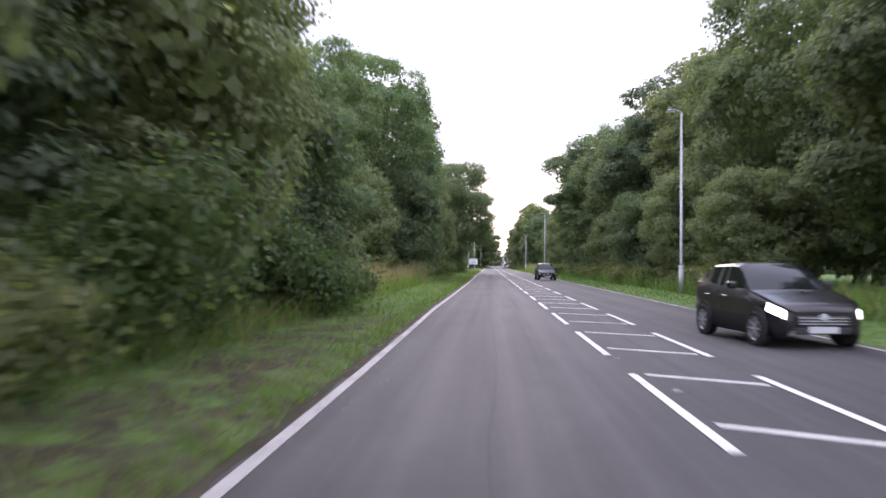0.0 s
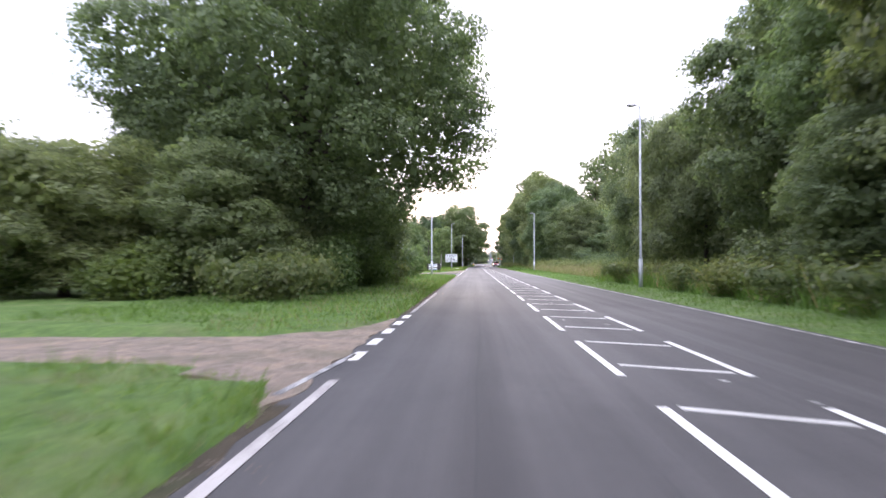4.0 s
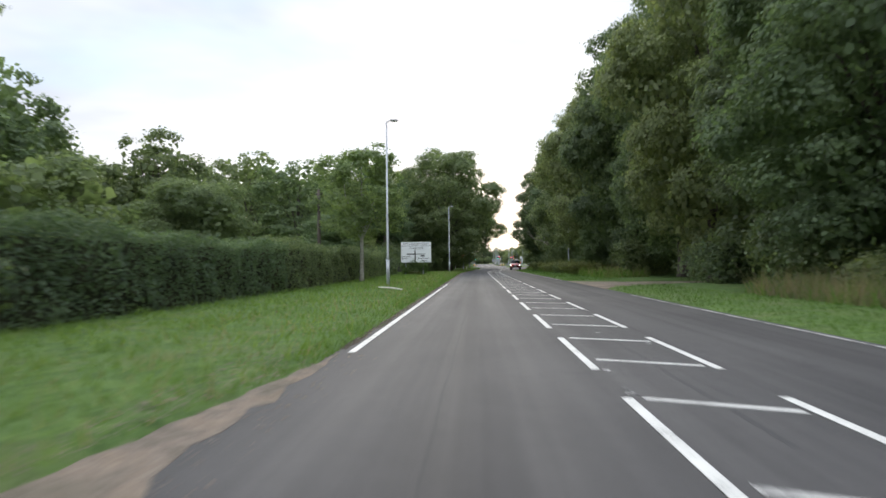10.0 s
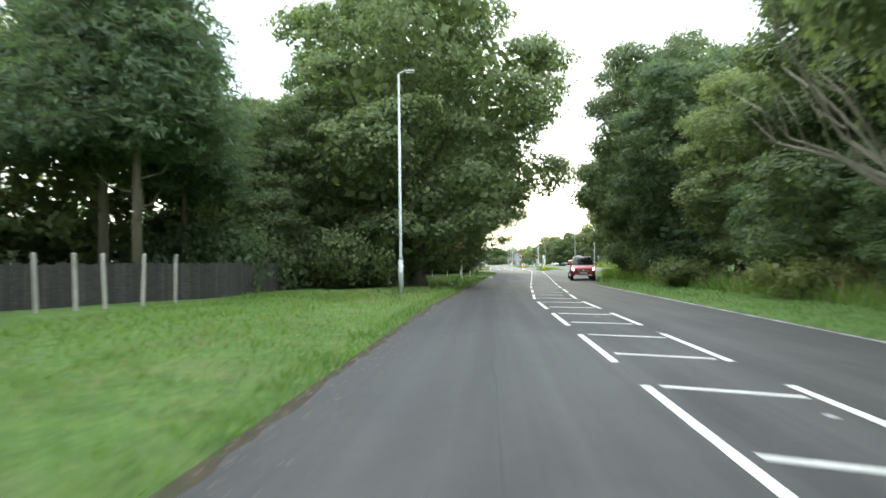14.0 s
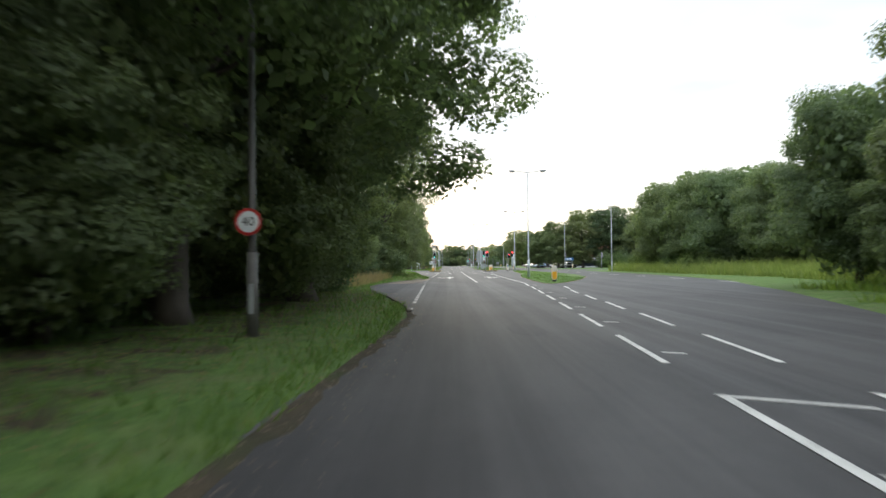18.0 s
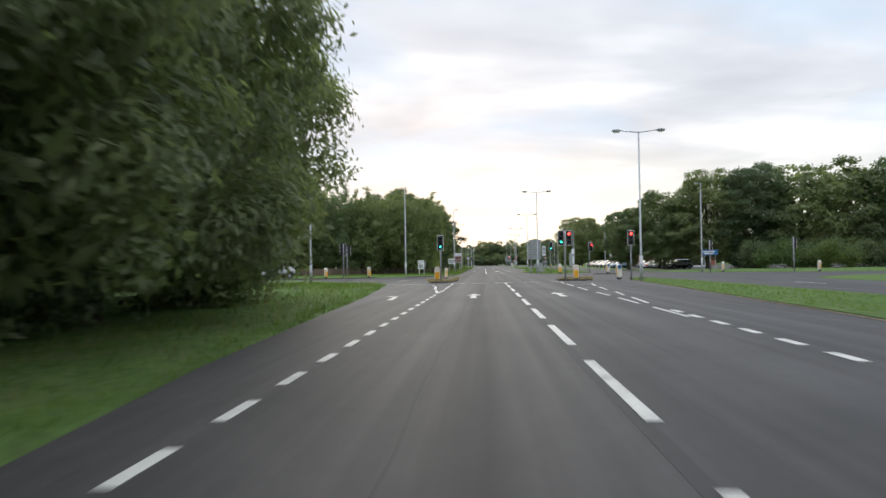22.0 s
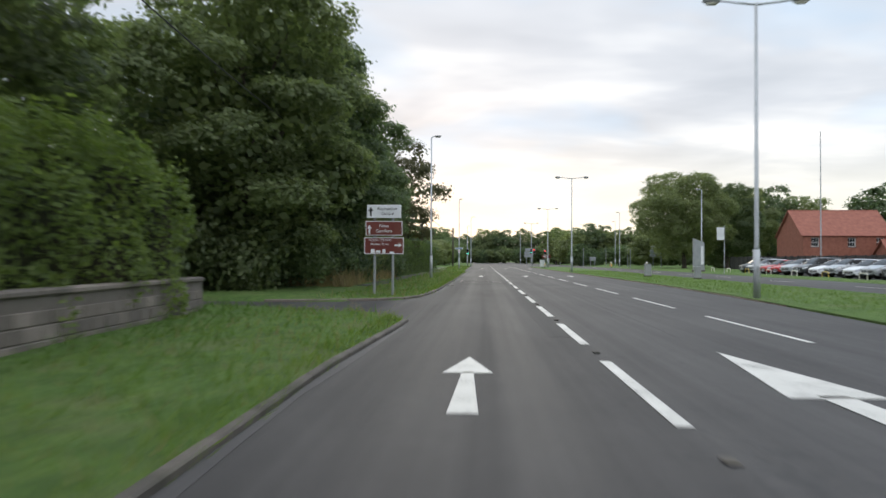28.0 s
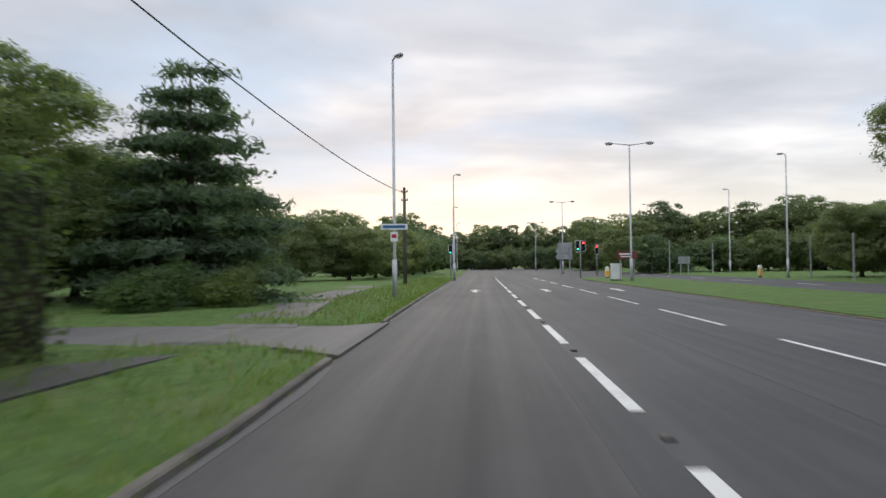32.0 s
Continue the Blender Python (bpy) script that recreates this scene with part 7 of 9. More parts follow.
    R.add([(xa, e0, zl), (x1 + 0.12, e0, zl), (x1 + 0.12, ym, zr), (xr, ym, zr), (xa, e1, zl), (x1 + 0.12, e1, zl),
           (xa, e0, zl + 0.1), (x1 + 0.12, e0, zl + 0.1), (x1 + 0.12, ym, zr + 0.12), (xr, ym, zr + 0.12), (xa, e1, zl + 0.1), (x1 + 0.12, e1, zl + 0.1)],
          [(0, 3, 2, 1), (4, 5, 2, 3), (0, 4, 3), (6, 7, 8, 9), (10, 9, 8, 11), (6, 9, 10), (0, 1, 7, 6), (1, 2, 8, 7), (2, 5, 11, 8), (5, 4, 10, 11), (4, 0, 6, 10)])
    roof = part("roof", R, "slate", H, "grey slate roof with lichen")
    part("ridge_tiles", Shape().tube([(xr, ym, zr + 0.12), (x1 + 0.1, ym, zr + 0.12)], 0.09, 6), "brick", roof)
    slope = math.atan2(zr - zl, ym - e0)
    n = 15
    for i in range(n):
        f = (i + 0.5) / n
        y, z = e0 + (ym - e0) * f, zl + 0.1 + (zr - zl + 0.02) * f
        left = xa + (xr - xa) * f
        part("slate_course", Shape().box(((left + x1) / 2 + 0.05, 0, 0), (x1 - left, 0.34, 0.022)), "slate", roof, at=Matrix.Translation((0, y, z + 0.012)) @ Matrix.Rotation(slope - 0.05, 4, "X"))
    for cx in (-23.1, -14.9):
        st = part("chimney", Shape().box((cx, ym, zr + 0.25), (0.95, 0.75, 0.95), 0.02), "brick", H)
        part("chimney_cap", Shape().box((cx, ym, zr + 0.77), (1.05, 0.85, 0.12), 0.02), "brick", st)
        for e in (-0.22, 0.22):
            part("chimney_pot", Shape().lathe([(0.12, 0), (0.1, 0.25), (0.12, 0.28)], 10, (cx + e * 0.8, ym, zr + 0.82)), "red_tile", st)


white_house()


def block_wall(name, pts, h, label, mat, course=0.22, length=0.5, thick=0.3, cope=True, limit=290):
    """A wall of single blocks in courses with recessed joints, and a coping."""
    W = thing(name, label=label, category="wall", kind="structure")
    blk = Shape().box((0, 0, 0), (length - 0.015, thick, course - 0.015), 0.012).mesh("block", mat)
    made = 0
    for (xa, ya), (xb, yb) in zip(pts, pts[1:]):
        d = math.hypot(xb - xa, yb - ya)
        a = math.degrees(math.atan2(yb - ya, xb - xa))
        core = Shape().box((0, 0, h / 2), (d, thick - 0.03, h - 0.02))
        part("mortar_core", core, "mortar", W, at=pose((xa + xb) / 2, (ya + yb) / 2, 0, 0, 0, a))
        for r in range(int(h / course)):
            n = int(d / length)
            for i in range(n):
                if made < limit:
                    f = (i + 0.5 + (0.5 if r % 2 else 0) * (i < n - 1)) / n
                    part("block", blk, "", W, at=pose(xa + (xb - xa) * f, ya + (yb - ya) * f, course * (r + 0.5), 0, 0, a) @ Matrix.Diagonal((1, 1 + random.uniform(-0.02, 0.05), 1, 1)))
                    made += 1
        if cope:
            n = max(1, int(d / 0.9))
            cp = Shape().box((0, 0, h + 0.05), (d / n - 0.012, thick + 0.08, 0.11), 0.03).mesh("coping", mat)
            for i in range(n):
                f = (i + 0.5) / n
                part("coping", cp, "", W, at=pose(xa + (xb - xa) * f, ya + (yb - ya) * f, 0, 0, 0, a))
    return W


block_wall("garden_wall", [(-14.3, 169.6), (-12.0, 169.6), (-11.3, 185.0)], 1.62, "weathered red sandstone garden wall with dark copings", "sandstone", 0.27, 0.52)
block_wall("front_wall", [(-6.5, 535.5), (-6.6, 553), (-7.3, 564.0)], 0.86, "low lichened stone wall under a garden hedge", "old_wall", 0.22, 0.5)

# notice fixed on the garden wall
nb = thing("notice", pose(-12.7, 169.435, 1.12), label="white notice fixed to the sandstone wall", category="sign")
part("panel", Shape().box((0, 0, 0), (0.62, 0.02, 0.85), 0.005), "sign_white", nb)
for i in range(5):
    part("text_bar", Shape().box((0, -0.013, 0.28 - 0.12 * i), (0.42 - 0.05 * (i % 3), 0.006, 0.035)), "sign_blue", nb)

# brick outhouse
oh = thing("outhouse", label="small old brick outhouse with a mossy slate roof", category="shed")
for yw in (155.2, 158.2):
    part("wall", wall_panel(Shape(), (-17.29, yw), (-11.93, yw), 0, 1.95, 0.22), "brick", oh)

for xg in (-11.7, -17.3):
    part("gable", Shape().add([(xg - 0.22, 155.1, 0), (xg - 0.22, 158.3, 0), (xg - 0.22, 158.3, 1.95), (xg - 0.22, 156.7, 2.95), (xg - 0.22, 155.1, 1.95),
             (xg, 155.1, 0), (xg, 158.3, 0), (xg, 158.3, 1.95), (xg, 156.7, 2.95), (xg, 155.1, 1.95)],
            [(0, 4, 3, 2, 1), (5, 6, 7, 8, 9), (0, 1, 6, 5), (1, 2, 7, 6), (2, 3, 8, 7), (3, 4, 9, 8), (4, 0, 5, 9)]), "brick", oh)
for e in (-1, 1):
    part("roof_slope", Shape().box((0, 0, 0), (6.3, 2.0, 0.09)), "slate", oh, at=Matrix.Translation((-14.5, 156.7 + e * 0.85, 2.55)) @ Matrix.Rotation(-e * 0.56, 4, "X"))
part("vent", Shape().box((-11.69, 156.7, 1.4), (0.03, 0.55, 0.5)), "dark_wood", oh)


def brick_house(name, x, y, w, d, ze, zr, label, wins):
    H = thing(name, pose(x, y, 0), label=label, category="house")
    holes = [(a - 0.5 + w / 2, a + 0.5 + w / 2, lo, lo + 1.15) for a, lo in wins]
    part("front_wall", wall_panel(Shape(), (-w / 2, -d / 2), (w / 2, -d / 2), -0.1, ze, 0.28, holes), "new_brick", H)
    part("rear_wall", wall_panel(Shape(), (-w / 2, d / 2), (w / 2, d / 2), -0.1, ze, 0.28), "new_brick", H)
    for e in (-1, 1):
        xx = e * (w / 2 - 0.14)
        s = Shape().add([(xx - 0.14, -d / 2 + 0.14, 0), (xx - 0.14, d / 2 - 0.14, 0), (xx - 0.14, d / 2 - 0.14, ze), (xx - 0.14, 0, zr - 0.1), (xx - 0.14, -d / 2 + 0.14, ze),
                         (xx + 0.14, -d / 2 + 0.14, 0), (xx + 0.14, d / 2 - 0.14, 0), (xx + 0.14, d / 2 - 0.14, ze), (xx + 0.14, 0, zr - 0.1), (xx + 0.14, -d / 2 + 0.14, ze)],
                        [(0, 4, 3, 2, 1), (5, 6, 7, 8, 9), (0, 1, 6, 5), (1, 2, 7, 6), (2, 3, 8, 7), (3, 4, 9, 8), (4, 0, 5, 9)])
        part("gable", s, "new_brick", H)
        sl = math.atan2(zr - ze, d / 2)
        part("roof_slope", Shape().box((0, 0, 0), (w + 0.5, math.hypot(zr - ze, d / 2) + 0.5, 0.14)), "red_tile", H, at=Matrix.Translation((0, e * (d / 4 + 0.1), (ze + zr) / 2)) @ Matrix.Rotation(-e * sl, 4, "X"))
    part("ridge_tiles", Shape().tube([(-w / 2 - 0.25, 0, zr + 0.08), (w / 2 + 0.25, 0, zr + 0.08)], 0.12, 6), "red_tile", H)
    for a, lo in wins:
        sash_window(H, pose(a, -d / 2, lo), 1.0, 1.15, (3, 2))
    return H


brick_house("brick_house", 45.5, 646, 11, 8, 4.7, 7.9, "modern red brick house with a clay tile roof", [(-4, 3.2), (0.5, 3.2), (4, 3.2), (-4, 0.9), (4, 0.9)])
brick_house("brick_house", 60, 640, 9, 8, 4.7, 7.7, "modern red brick house with a clay tile roof", [(-3, 3.2), (2, 3.2), (-3, 0.9)])
brick_house("brick_porch", 50.5, 639.5, 4, 3.5, 2.3, 3.9, "single-storey brick wing with a red tile roof", [(0, 0.8)])

sr = thing("showroom", pose(45, 598, 0), label="low white car showroom with a glass front", category="building")
part("front_wall", wall_panel(Shape(), (-5, -4), (5, -4), 0, 3.2, 0.25, [(0.8, 9.2, 0.3, 2.2)]), "white_trim", sr)
part("rear_wall", wall_panel(Shape(), (-5, 4), (5, 4), 0, 3.2, 0.25), "white_trim", sr)
for e in (-4.87, 4.87):
    part("end_wall", wall_panel(Shape(), (e, -3.86), (e, 3.86), 0, 3.2, 0.25), "white_trim", sr)
part("roof", Shape().box((0, 0, 3.3), (10.4, 8.4, 0.2), 0.03), "grey_post", sr)
part("glazing", Shape().box((0, -4, 1.25), (8.4, 0.04, 1.9)), "window_glass", sr)


# ---------------------------------------------------------------- fences and posts
def board_fence(name, a, b, h, label, mat="fence_wood", board=0.15, limit=300, posts=2.0):
    F = thing(name, label=label, category="fence")
    d = math.hypot(b[0] - a[0], b[1] - a[1])
    ang = math.degrees(math.atan2(b[1] - a[1], b[0] - a[0]))
    n = min(limit, int(d / board))
    bd = Shape().box((0, 0, h / 2 + 0.03), (d / n - 0.012, 0.022, h - 0.06)).mesh("board", mat)
    for i in range(n):
        f = (i + 0.5) / n
        x, y = a[0] + (b[0] - a[0]) * f, a[1] + (b[1] - a[1]) * f
        part("board", bd, "", F, at=pose(x, y, 0.05, 0, random.uniform(-0.4, 0.4), ang) @ Matrix.Diagonal((1, 1, random.uniform(0.97, 1.03), 1)))
    ps = Shape().box((0, 0.06, h / 2), (0.1, 0.1, h + 0.15), 0.01).mesh("post", mat)
    for i in range(int(d / posts) + 1):
        f = min(1, i * posts / d)
        part("post", ps, "", F, at=pose(a[0] + (b[0] - a[0]) * f, a[1] + (b[1] - a[1]) * f, 0.05, 0, 0, ang))
    return F


board_fence("timber_fence", (-50, 529.5), (-24, 524.5), 1.25, "weathered timber panel fence behind the verge", board=0.2)
board_fence("timber_fence", (-23, 526), (-5.5, 533), 0.95, "weathered timber panel fence under the cherry trees", board=0.2)
board_fence("wood_fence", (-18, 290), (-12.4, 301), 1.5, "dark timber fence in the shade of the trees", "dark_wood", posts=1.8)
board_fence("wood_fence", (-12.4, 301), (-12.4, 340), 1.5, "dark timber fence in the shade of the trees", "dark_wood", posts=2.4)
board_fence("dark_fence", (35, 596), (37, 660), 1.9, "dark brown close-boarded fence behind the parked cars", "dark_wood", 0.25)
board_fence("dark_fence", (37, 660), (58, 656), 1.9, "dark brown close-boarded fence behind the parked cars", "dark_wood", 0.2)
cpost = Shape().box((0, 0, 0.85), (0.11, 0.11, 1.8), 0.02).mesh("post", "concrete")
for i, (x, y) in enumerate(((-14.2, 291.2), (-13.7, 292.3), (-13.4, 293.4), (-13.0, 295), (-12.7, 296.8))):
    p = tagged(new("concrete_post", cpost), "pale concrete fence post at the wood's edge", "post", "fence posts")
    p.matrix_basis = pose(x, y, 0.1, 0, random.uniform(-3, 3), 0)
wpost = Shape().box((0, 0, 0.3), (0.07, 0.07, 0.72), 0.015).mesh("post", "bollard_white")
for x, y in ((-3.6, 344.45), (-4.56, 344.7), (-5.86, 345.1), (-7.4, 345.5), (-8.94, 345.8), (-10.5, 346.2)):
    p = tagged(new("white_post", wpost), "short white-painted wooden post along the lane", "post", "white posts")
    p.matrix_basis = pose(x, y - 0.3, 0.1, 0, random.uniform(-2, 2), 0)


# ---------------------------------------------------------------- signs
def bars_on(parent, rows, mat, y=-0.03):
    for x, z, w, h in rows:
        part("text_bar", Shape().box((x, y, z), (w, 0.008, h)), mat, parent)


def face_text(parent, text, x, z, size, mat, align="CENTER"):
    letters(text, size, mat, parent, pose(x, -0.034, z, 90, 0, 0), align=align)


def junction_sign():
    S = thing("direction_sign", pose(-8.1, 274.4, 0), label="large white direction sign for a junction, mottled with algae", category="road sign")
    part("panel", Shape().box((0, 0, 2.62), (3.26, 0.05, 2.2), 0.01), "sign_white", S)
    part("border", Shape().box((0, 0.012, 2.62), (3.32, 0.04, 2.26), 0.01), "grey_post", S)
    part("rule", Shape().box((0, -0.03, 3.31), (3.24, 0.01, 0.035)), "sign_black", S)
    face_text(S, "FIVE WAYS JUNCTION", 0, 3.51, 0.27, "sign_black")
    face_text(S, "Chester A540", 0.05, 3.06, 0.27, "sign_black")
    face_text(S, "Bebington", -1.58, 2.17, 0.25, "sign_black", "LEFT")
    face_text(S, "B5136", -1.58, 1.93, 0.25, "sign_black", "LEFT")
    face_text(S, "Distribution", 0.85, 1.97, 0.25, "sign_black")
    face_text(S, "Centre", 0.85, 1.71, 0.25, "sign_black")
    bars_on(S, [(0.72, 2.22, 0.46, 0.14)], "sign_black")
    part("route", Shape().box((-0.1, -0.032, 2.2), (0.1, 0.012, 1.32)), "sign_black", S)
    part("route", Shape().box((-0.55, -0.032, 2.42), (0.95, 0.012, 0.1)), "sign_black", S)
    part("route", Shape().box((0.48, -0.032, 2.42), (1.08, 0.012, 0.06)), "sign_black", S)
    for x in (-1.15, 0.75):
        part("post", Shape().tube([(x, 0.1, -0.1), (x, 0.1, 3.5)], 0.06, 10), "grey_post", S)
    part("post_sleeve", Shape().box((0.75, 0.03, 1.0), (0.16, 0.05, 0.7), 0.01), "old_wall", S)


junction_sign()
place("bush", -8.9, 274.8, 0.5, 1.25)
place("bush", -7.9, 275.0, 0.5, 1.3)
place("bush", -8.4, 275.3, 0.55, 1.3)
place("bramble", -8.2, 273.9, 0.4)

cs = thing("crate_sign", pose(-7.5, 177.6, 0.1, 0, 0, 4), label="slatted dark timber box carrying two white notice boards", category="sign")
part("box", Shape().box((0, 0.45, 0.6), (1.8, 0.9, 1.18)), "dark_wood", cs)
for i in range(6):
    part("slat", Shape().box((0, -0.015, 0.11 + 0.2 * i), (1.86, 0.03, 0.17), 0.008), "dark_wood", cs)
    part("slat", Shape().box((0.925, 0.45, 0.11 + 0.2 * i), (0.03, 0.92, 0.17), 0.008), "fence_wood", cs)
for z, hh in ((0.88, 0.46), (0.33, 0.42)):
    pn = part("notice_board", Shape().box((-0.12, -0.045, z), (1.2, 0.02, hh), 0.004), "sign_white", cs)
    bars_on(pn, [(-0.12, z + 0.1, 0.95, 0.07), (-0.12, z - 0.06, 0.6, 0.06)] if z > 0.5 else [(-0.12, z, 1.05, 0.13)], "sign_blue", -0.06)
part("small_board", Shape().box((0.95, 0.3, 1.0), (0.02, 0.5, 0.3), 0.004), "sign_white", cs)


def tourist_signs():
    S = thing("tourist_sign", pose(-4.12, 574.2, 0.1, 0, 0, 3), label="three stacked direction boards, one white and two brown, on grey posts", category="road sign")
    for z, w, h, mat in ((3.12, 1.3, 0.5, "sign_white"), (2.48, 1.4, 0.56, "sign_brown"), (1.82, 1.5, 0.64, "sign_brown")):
        p = part("board", Shape().box((0, 0, z), (w, 0.04, h), 0.01), mat, S)
        if mat == "sign_brown":
            for e in (-1, 1):
                part("border", Shape().box((e * (w / 2 - 0.02), -0.024, z), (0.025, 0.008, h - 0.03)), "sign_white", p)
                part("border", Shape().box((0, -0.024, z + e * (h / 2 - 0.02)), (w - 0.03, 0.008, 0.025)), "sign_white", p)
    face_text(S, "Recreation", 0.12, 3.22, 0.17, "sign_black")
    face_text(S, "Centre", 0.12, 3.04, 0.17, "sign_black")
    face_text(S, "Ness", 0.0, 2.57, 0.18, "sign_white")
    face_text(S, "Gardens", 0.0, 2.38, 0.18, "sign_white")
    face_text(S, "Neston Historic", -0.15, 2.04, 0.13, "sign_white")
    face_text(S, "Market Town", -0.15, 1.88, 0.13, "sign_white")
    for x, z, mat in ((-0.5, 3.12, "sign_black"), (-0.55, 2.45, "sign_white")):
        part("arrow", Shape().add([(x - 0.03, -0.034, z - 0.18), (x + 0.03, -0.034, z - 0.18), (x + 0.03, -0.034, z + 0.02), (x + 0.1, -0.034, z), (x, -0.034, z + 0.16), (x - 0.1, -0.034, z), (x - 0.03, -0.034, z + 0.02)], [(0, 1, 2, 3, 4, 5, 6)]), mat, S)
    part("arrow", Shape().add([(0.4, -0.034, 1.81), (0.56, -0.034, 1.81), (0.55, -0.034, 1.75), (0.68, -0.034, 1.84), (0.55, -0.034, 1.93), (0.56, -0.034, 1.87), (0.4, -0.034, 1.87)], [(0, 1, 2, 3, 4, 5, 6)]), "sign_white", S)
    for a in range(5):
        part("flower_petal", Shape().lathe([(0.055, -0.034), (0.055, -0.028)], 10), "sign_white", S, at=pose(0.52 + 0.07 * math.cos(a * 1.257), -0.0, 2.5 + 0.07 * math.sin(a * 1.257), 90))
    bars_on(S, [(-0.42, 1.62, 0.15, 0.15), (-0.22, 1.6, 0.16, 0.09), (0.0, 1.62, 0.12, 0.14), (0.3, 1.56, 0.16, 0.08)], "sign_white")
    for x in (-0.36, 0.33):
        part("post", Shape().tube([(x, 0.06, -0.15), (x, 0.06, 3.3)], 0.05, 10), "grey_post", S)


tourist_signs()


def roundel(name, at, label, dia, rows, colour="sign_red", pole=None):
    S = thing(name, at, label=label, category="road sign")
    part("ring", Shape().lathe([(dia / 2, 0), (dia / 2, 0.012)], 28), colour, S, at=pose(0, 0, 0, 90))
    part("face", Shape().lathe([(dia * 0.39, 0), (dia * 0.39, 0.016)], 28), "sign_white", S, at=pose(0, 0.0, 0, 90))
    bars_on(S, rows, "sign_black", -0.02)
    return S


sp = roundel("speed_sign", pose(-3.2, 363.55, 2.2), "round speed limit sign with a red ring on a column", 0.5, [])
letters("40", 0.24, "sign_black", sp, pose(0, -0.02, 0, 90))
part("bracket", Shape().box((0, 0.12, 0), (0.12, 0.12, 0.06)), "grey_post", sp)
# this column's coat is darkened for the shade it stands in
dim = lamp_single("street_lamp", "street lamp coloured dark for tree shade, carrying a speed limit sign", coat="shaded_post")
dim.matrix_basis = pose(-3.2, 363.8, 0.05)

wt = thing("warning_sign", pose(-4.0, 333.2, 0), label="faded red-bordered triangular warning sign on a grey post", category="road sign")
part("post", Shape().tube([(0, 0, -0.1), (0, 0, 1.25)], 0.065, 10).tube([(0, 0, 1.2), (0, 0, 3.2)], 0.04, 10), "steel_pole", wt)
part("plate", Shape().add([(-0.5, -0.05, 2.45), (0.5, -0.05, 2.45), (0, -0.05, 3.3), (-0.5, -0.03, 2.45), (0.5, -0.03, 2.45), (0, -0.03, 3.3)], [(0, 1, 2), (5, 4, 3), (0, 3, 4, 1), (1, 4, 5, 2), (2, 5, 3, 0)]), "sign_red", wt)
part("face", Shape().add([(-0.34, -0.056, 2.54), (0.34, -0.056, 2.54), (0, -0.056, 3.12)], [(0, 1, 2)]), "sign_back", wt)
for i, m_ in enumerate(("signal_red", "bollard_yellow", "leaf_dark")):
    part("symbol_disc", Shape().lathe([(0.055, 0), (0.055, 0.006)], 12), ("sign_red", "bollard_yellow", "sign_black")[i], wt, at=pose(0, -0.058, 2.9 - 0.13 * i, 90))

cv = thing("chevron_sign", pose(-6.55, 519.8, 0.1, 0, 0, -10), label="white arrow-shaped direction sign with black chevron on two posts", category="road sign")
part("panel", Shape().add([(-0.5, 0, 0.75), (0.3, 0, 0.75), (0.5, 0, 1.28), (0.3, 0, 1.8), (-0.5, 0, 1.8), (-0.5, 0.03, 0.75), (0.3, 0.03, 0.75), (0.5, 0.03, 1.28), (0.3, 0.03, 1.8), (-0.5, 0.03, 1.8)],
                          [(0, 1, 2, 3, 4), (9, 8, 7, 6, 5), (0, 5, 6, 1), (1, 6, 7, 2), (2, 7, 8, 3), (3, 8, 9, 4), (4, 9, 5, 0)]), "sign_white", cv)
part("chevron", Shape().add([(0.2, -0.008, 0.8), (0.29, -0.008, 0.8), (0.46, -0.008, 1.28), (0.29, -0.008, 1.75), (0.2, -0.008, 1.75), (0.36, -0.008, 1.28)], [(0, 1, 2, 5), (5, 2, 3, 4)]), "sign_black", cv)
face_text(cv, "Chester", -0.44, 1.66, 0.17, "sign_black", "LEFT")
face_text(cv, "A540", -0.44, 1.45, 0.17, "sign_black", "LEFT")
bars_on(cv, [(-0.15, 1.2, 0.5, 0.09), (-0.14, 0.98, 0.52, 0.12)], "sign_black", -0.008)
for x in (-0.35, 0.25):
    part("post", Shape().tube([(x, 0.06, -0.15), (x, 0.06, 1.7)], 0.04, 8), "white_trim", cv)


def back_of_sign(name, at, w, z0, z1, rows, label):
    S = thing(name, at, label=label, category="road sign")
    step = (z1 - z0) / rows
    for i in range(rows):
        z = z0 + step * (i + 0.5)
        cut = 0.25
        part("board", Shape().add([(-w / 2 - (cut if i < rows - 1 else 0), 0, z), (-w / 2, 0, z - step * 0.47), (w / 2, 0, z - step * 0.47), (w / 2, 0, z + step * 0.47), (-w / 2, 0, z + step * 0.47),
                                   (-w / 2 - (cut if i < rows - 1 else 0), 0.04, z), (-w / 2, 0.04, z - step * 0.47), (w / 2, 0.04, z - step * 0.47), (w / 2, 0.04, z + step * 0.47), (-w / 2, 0.04, z + step * 0.47)],
                                  [(0, 1, 2, 3, 4), (9, 8, 7, 6, 5), (0, 5, 6, 1), (1, 6, 7, 2), (2, 7, 8, 3), (3, 8, 9, 4), (4, 9, 5, 0)]), "sign_back", S)
        part("channel", Shape().box((0, -0.03, z), (w - 0.1, 0.04, 0.06)), "grey_post", S)
    for x in (-w * 0.32, w * 0.32):
        part("post", Shape().tube([(x, -0.09, -0.1), (x, -0.09, z1 - 0.1)], 0.07, 10), "grey_post", S)
    return S


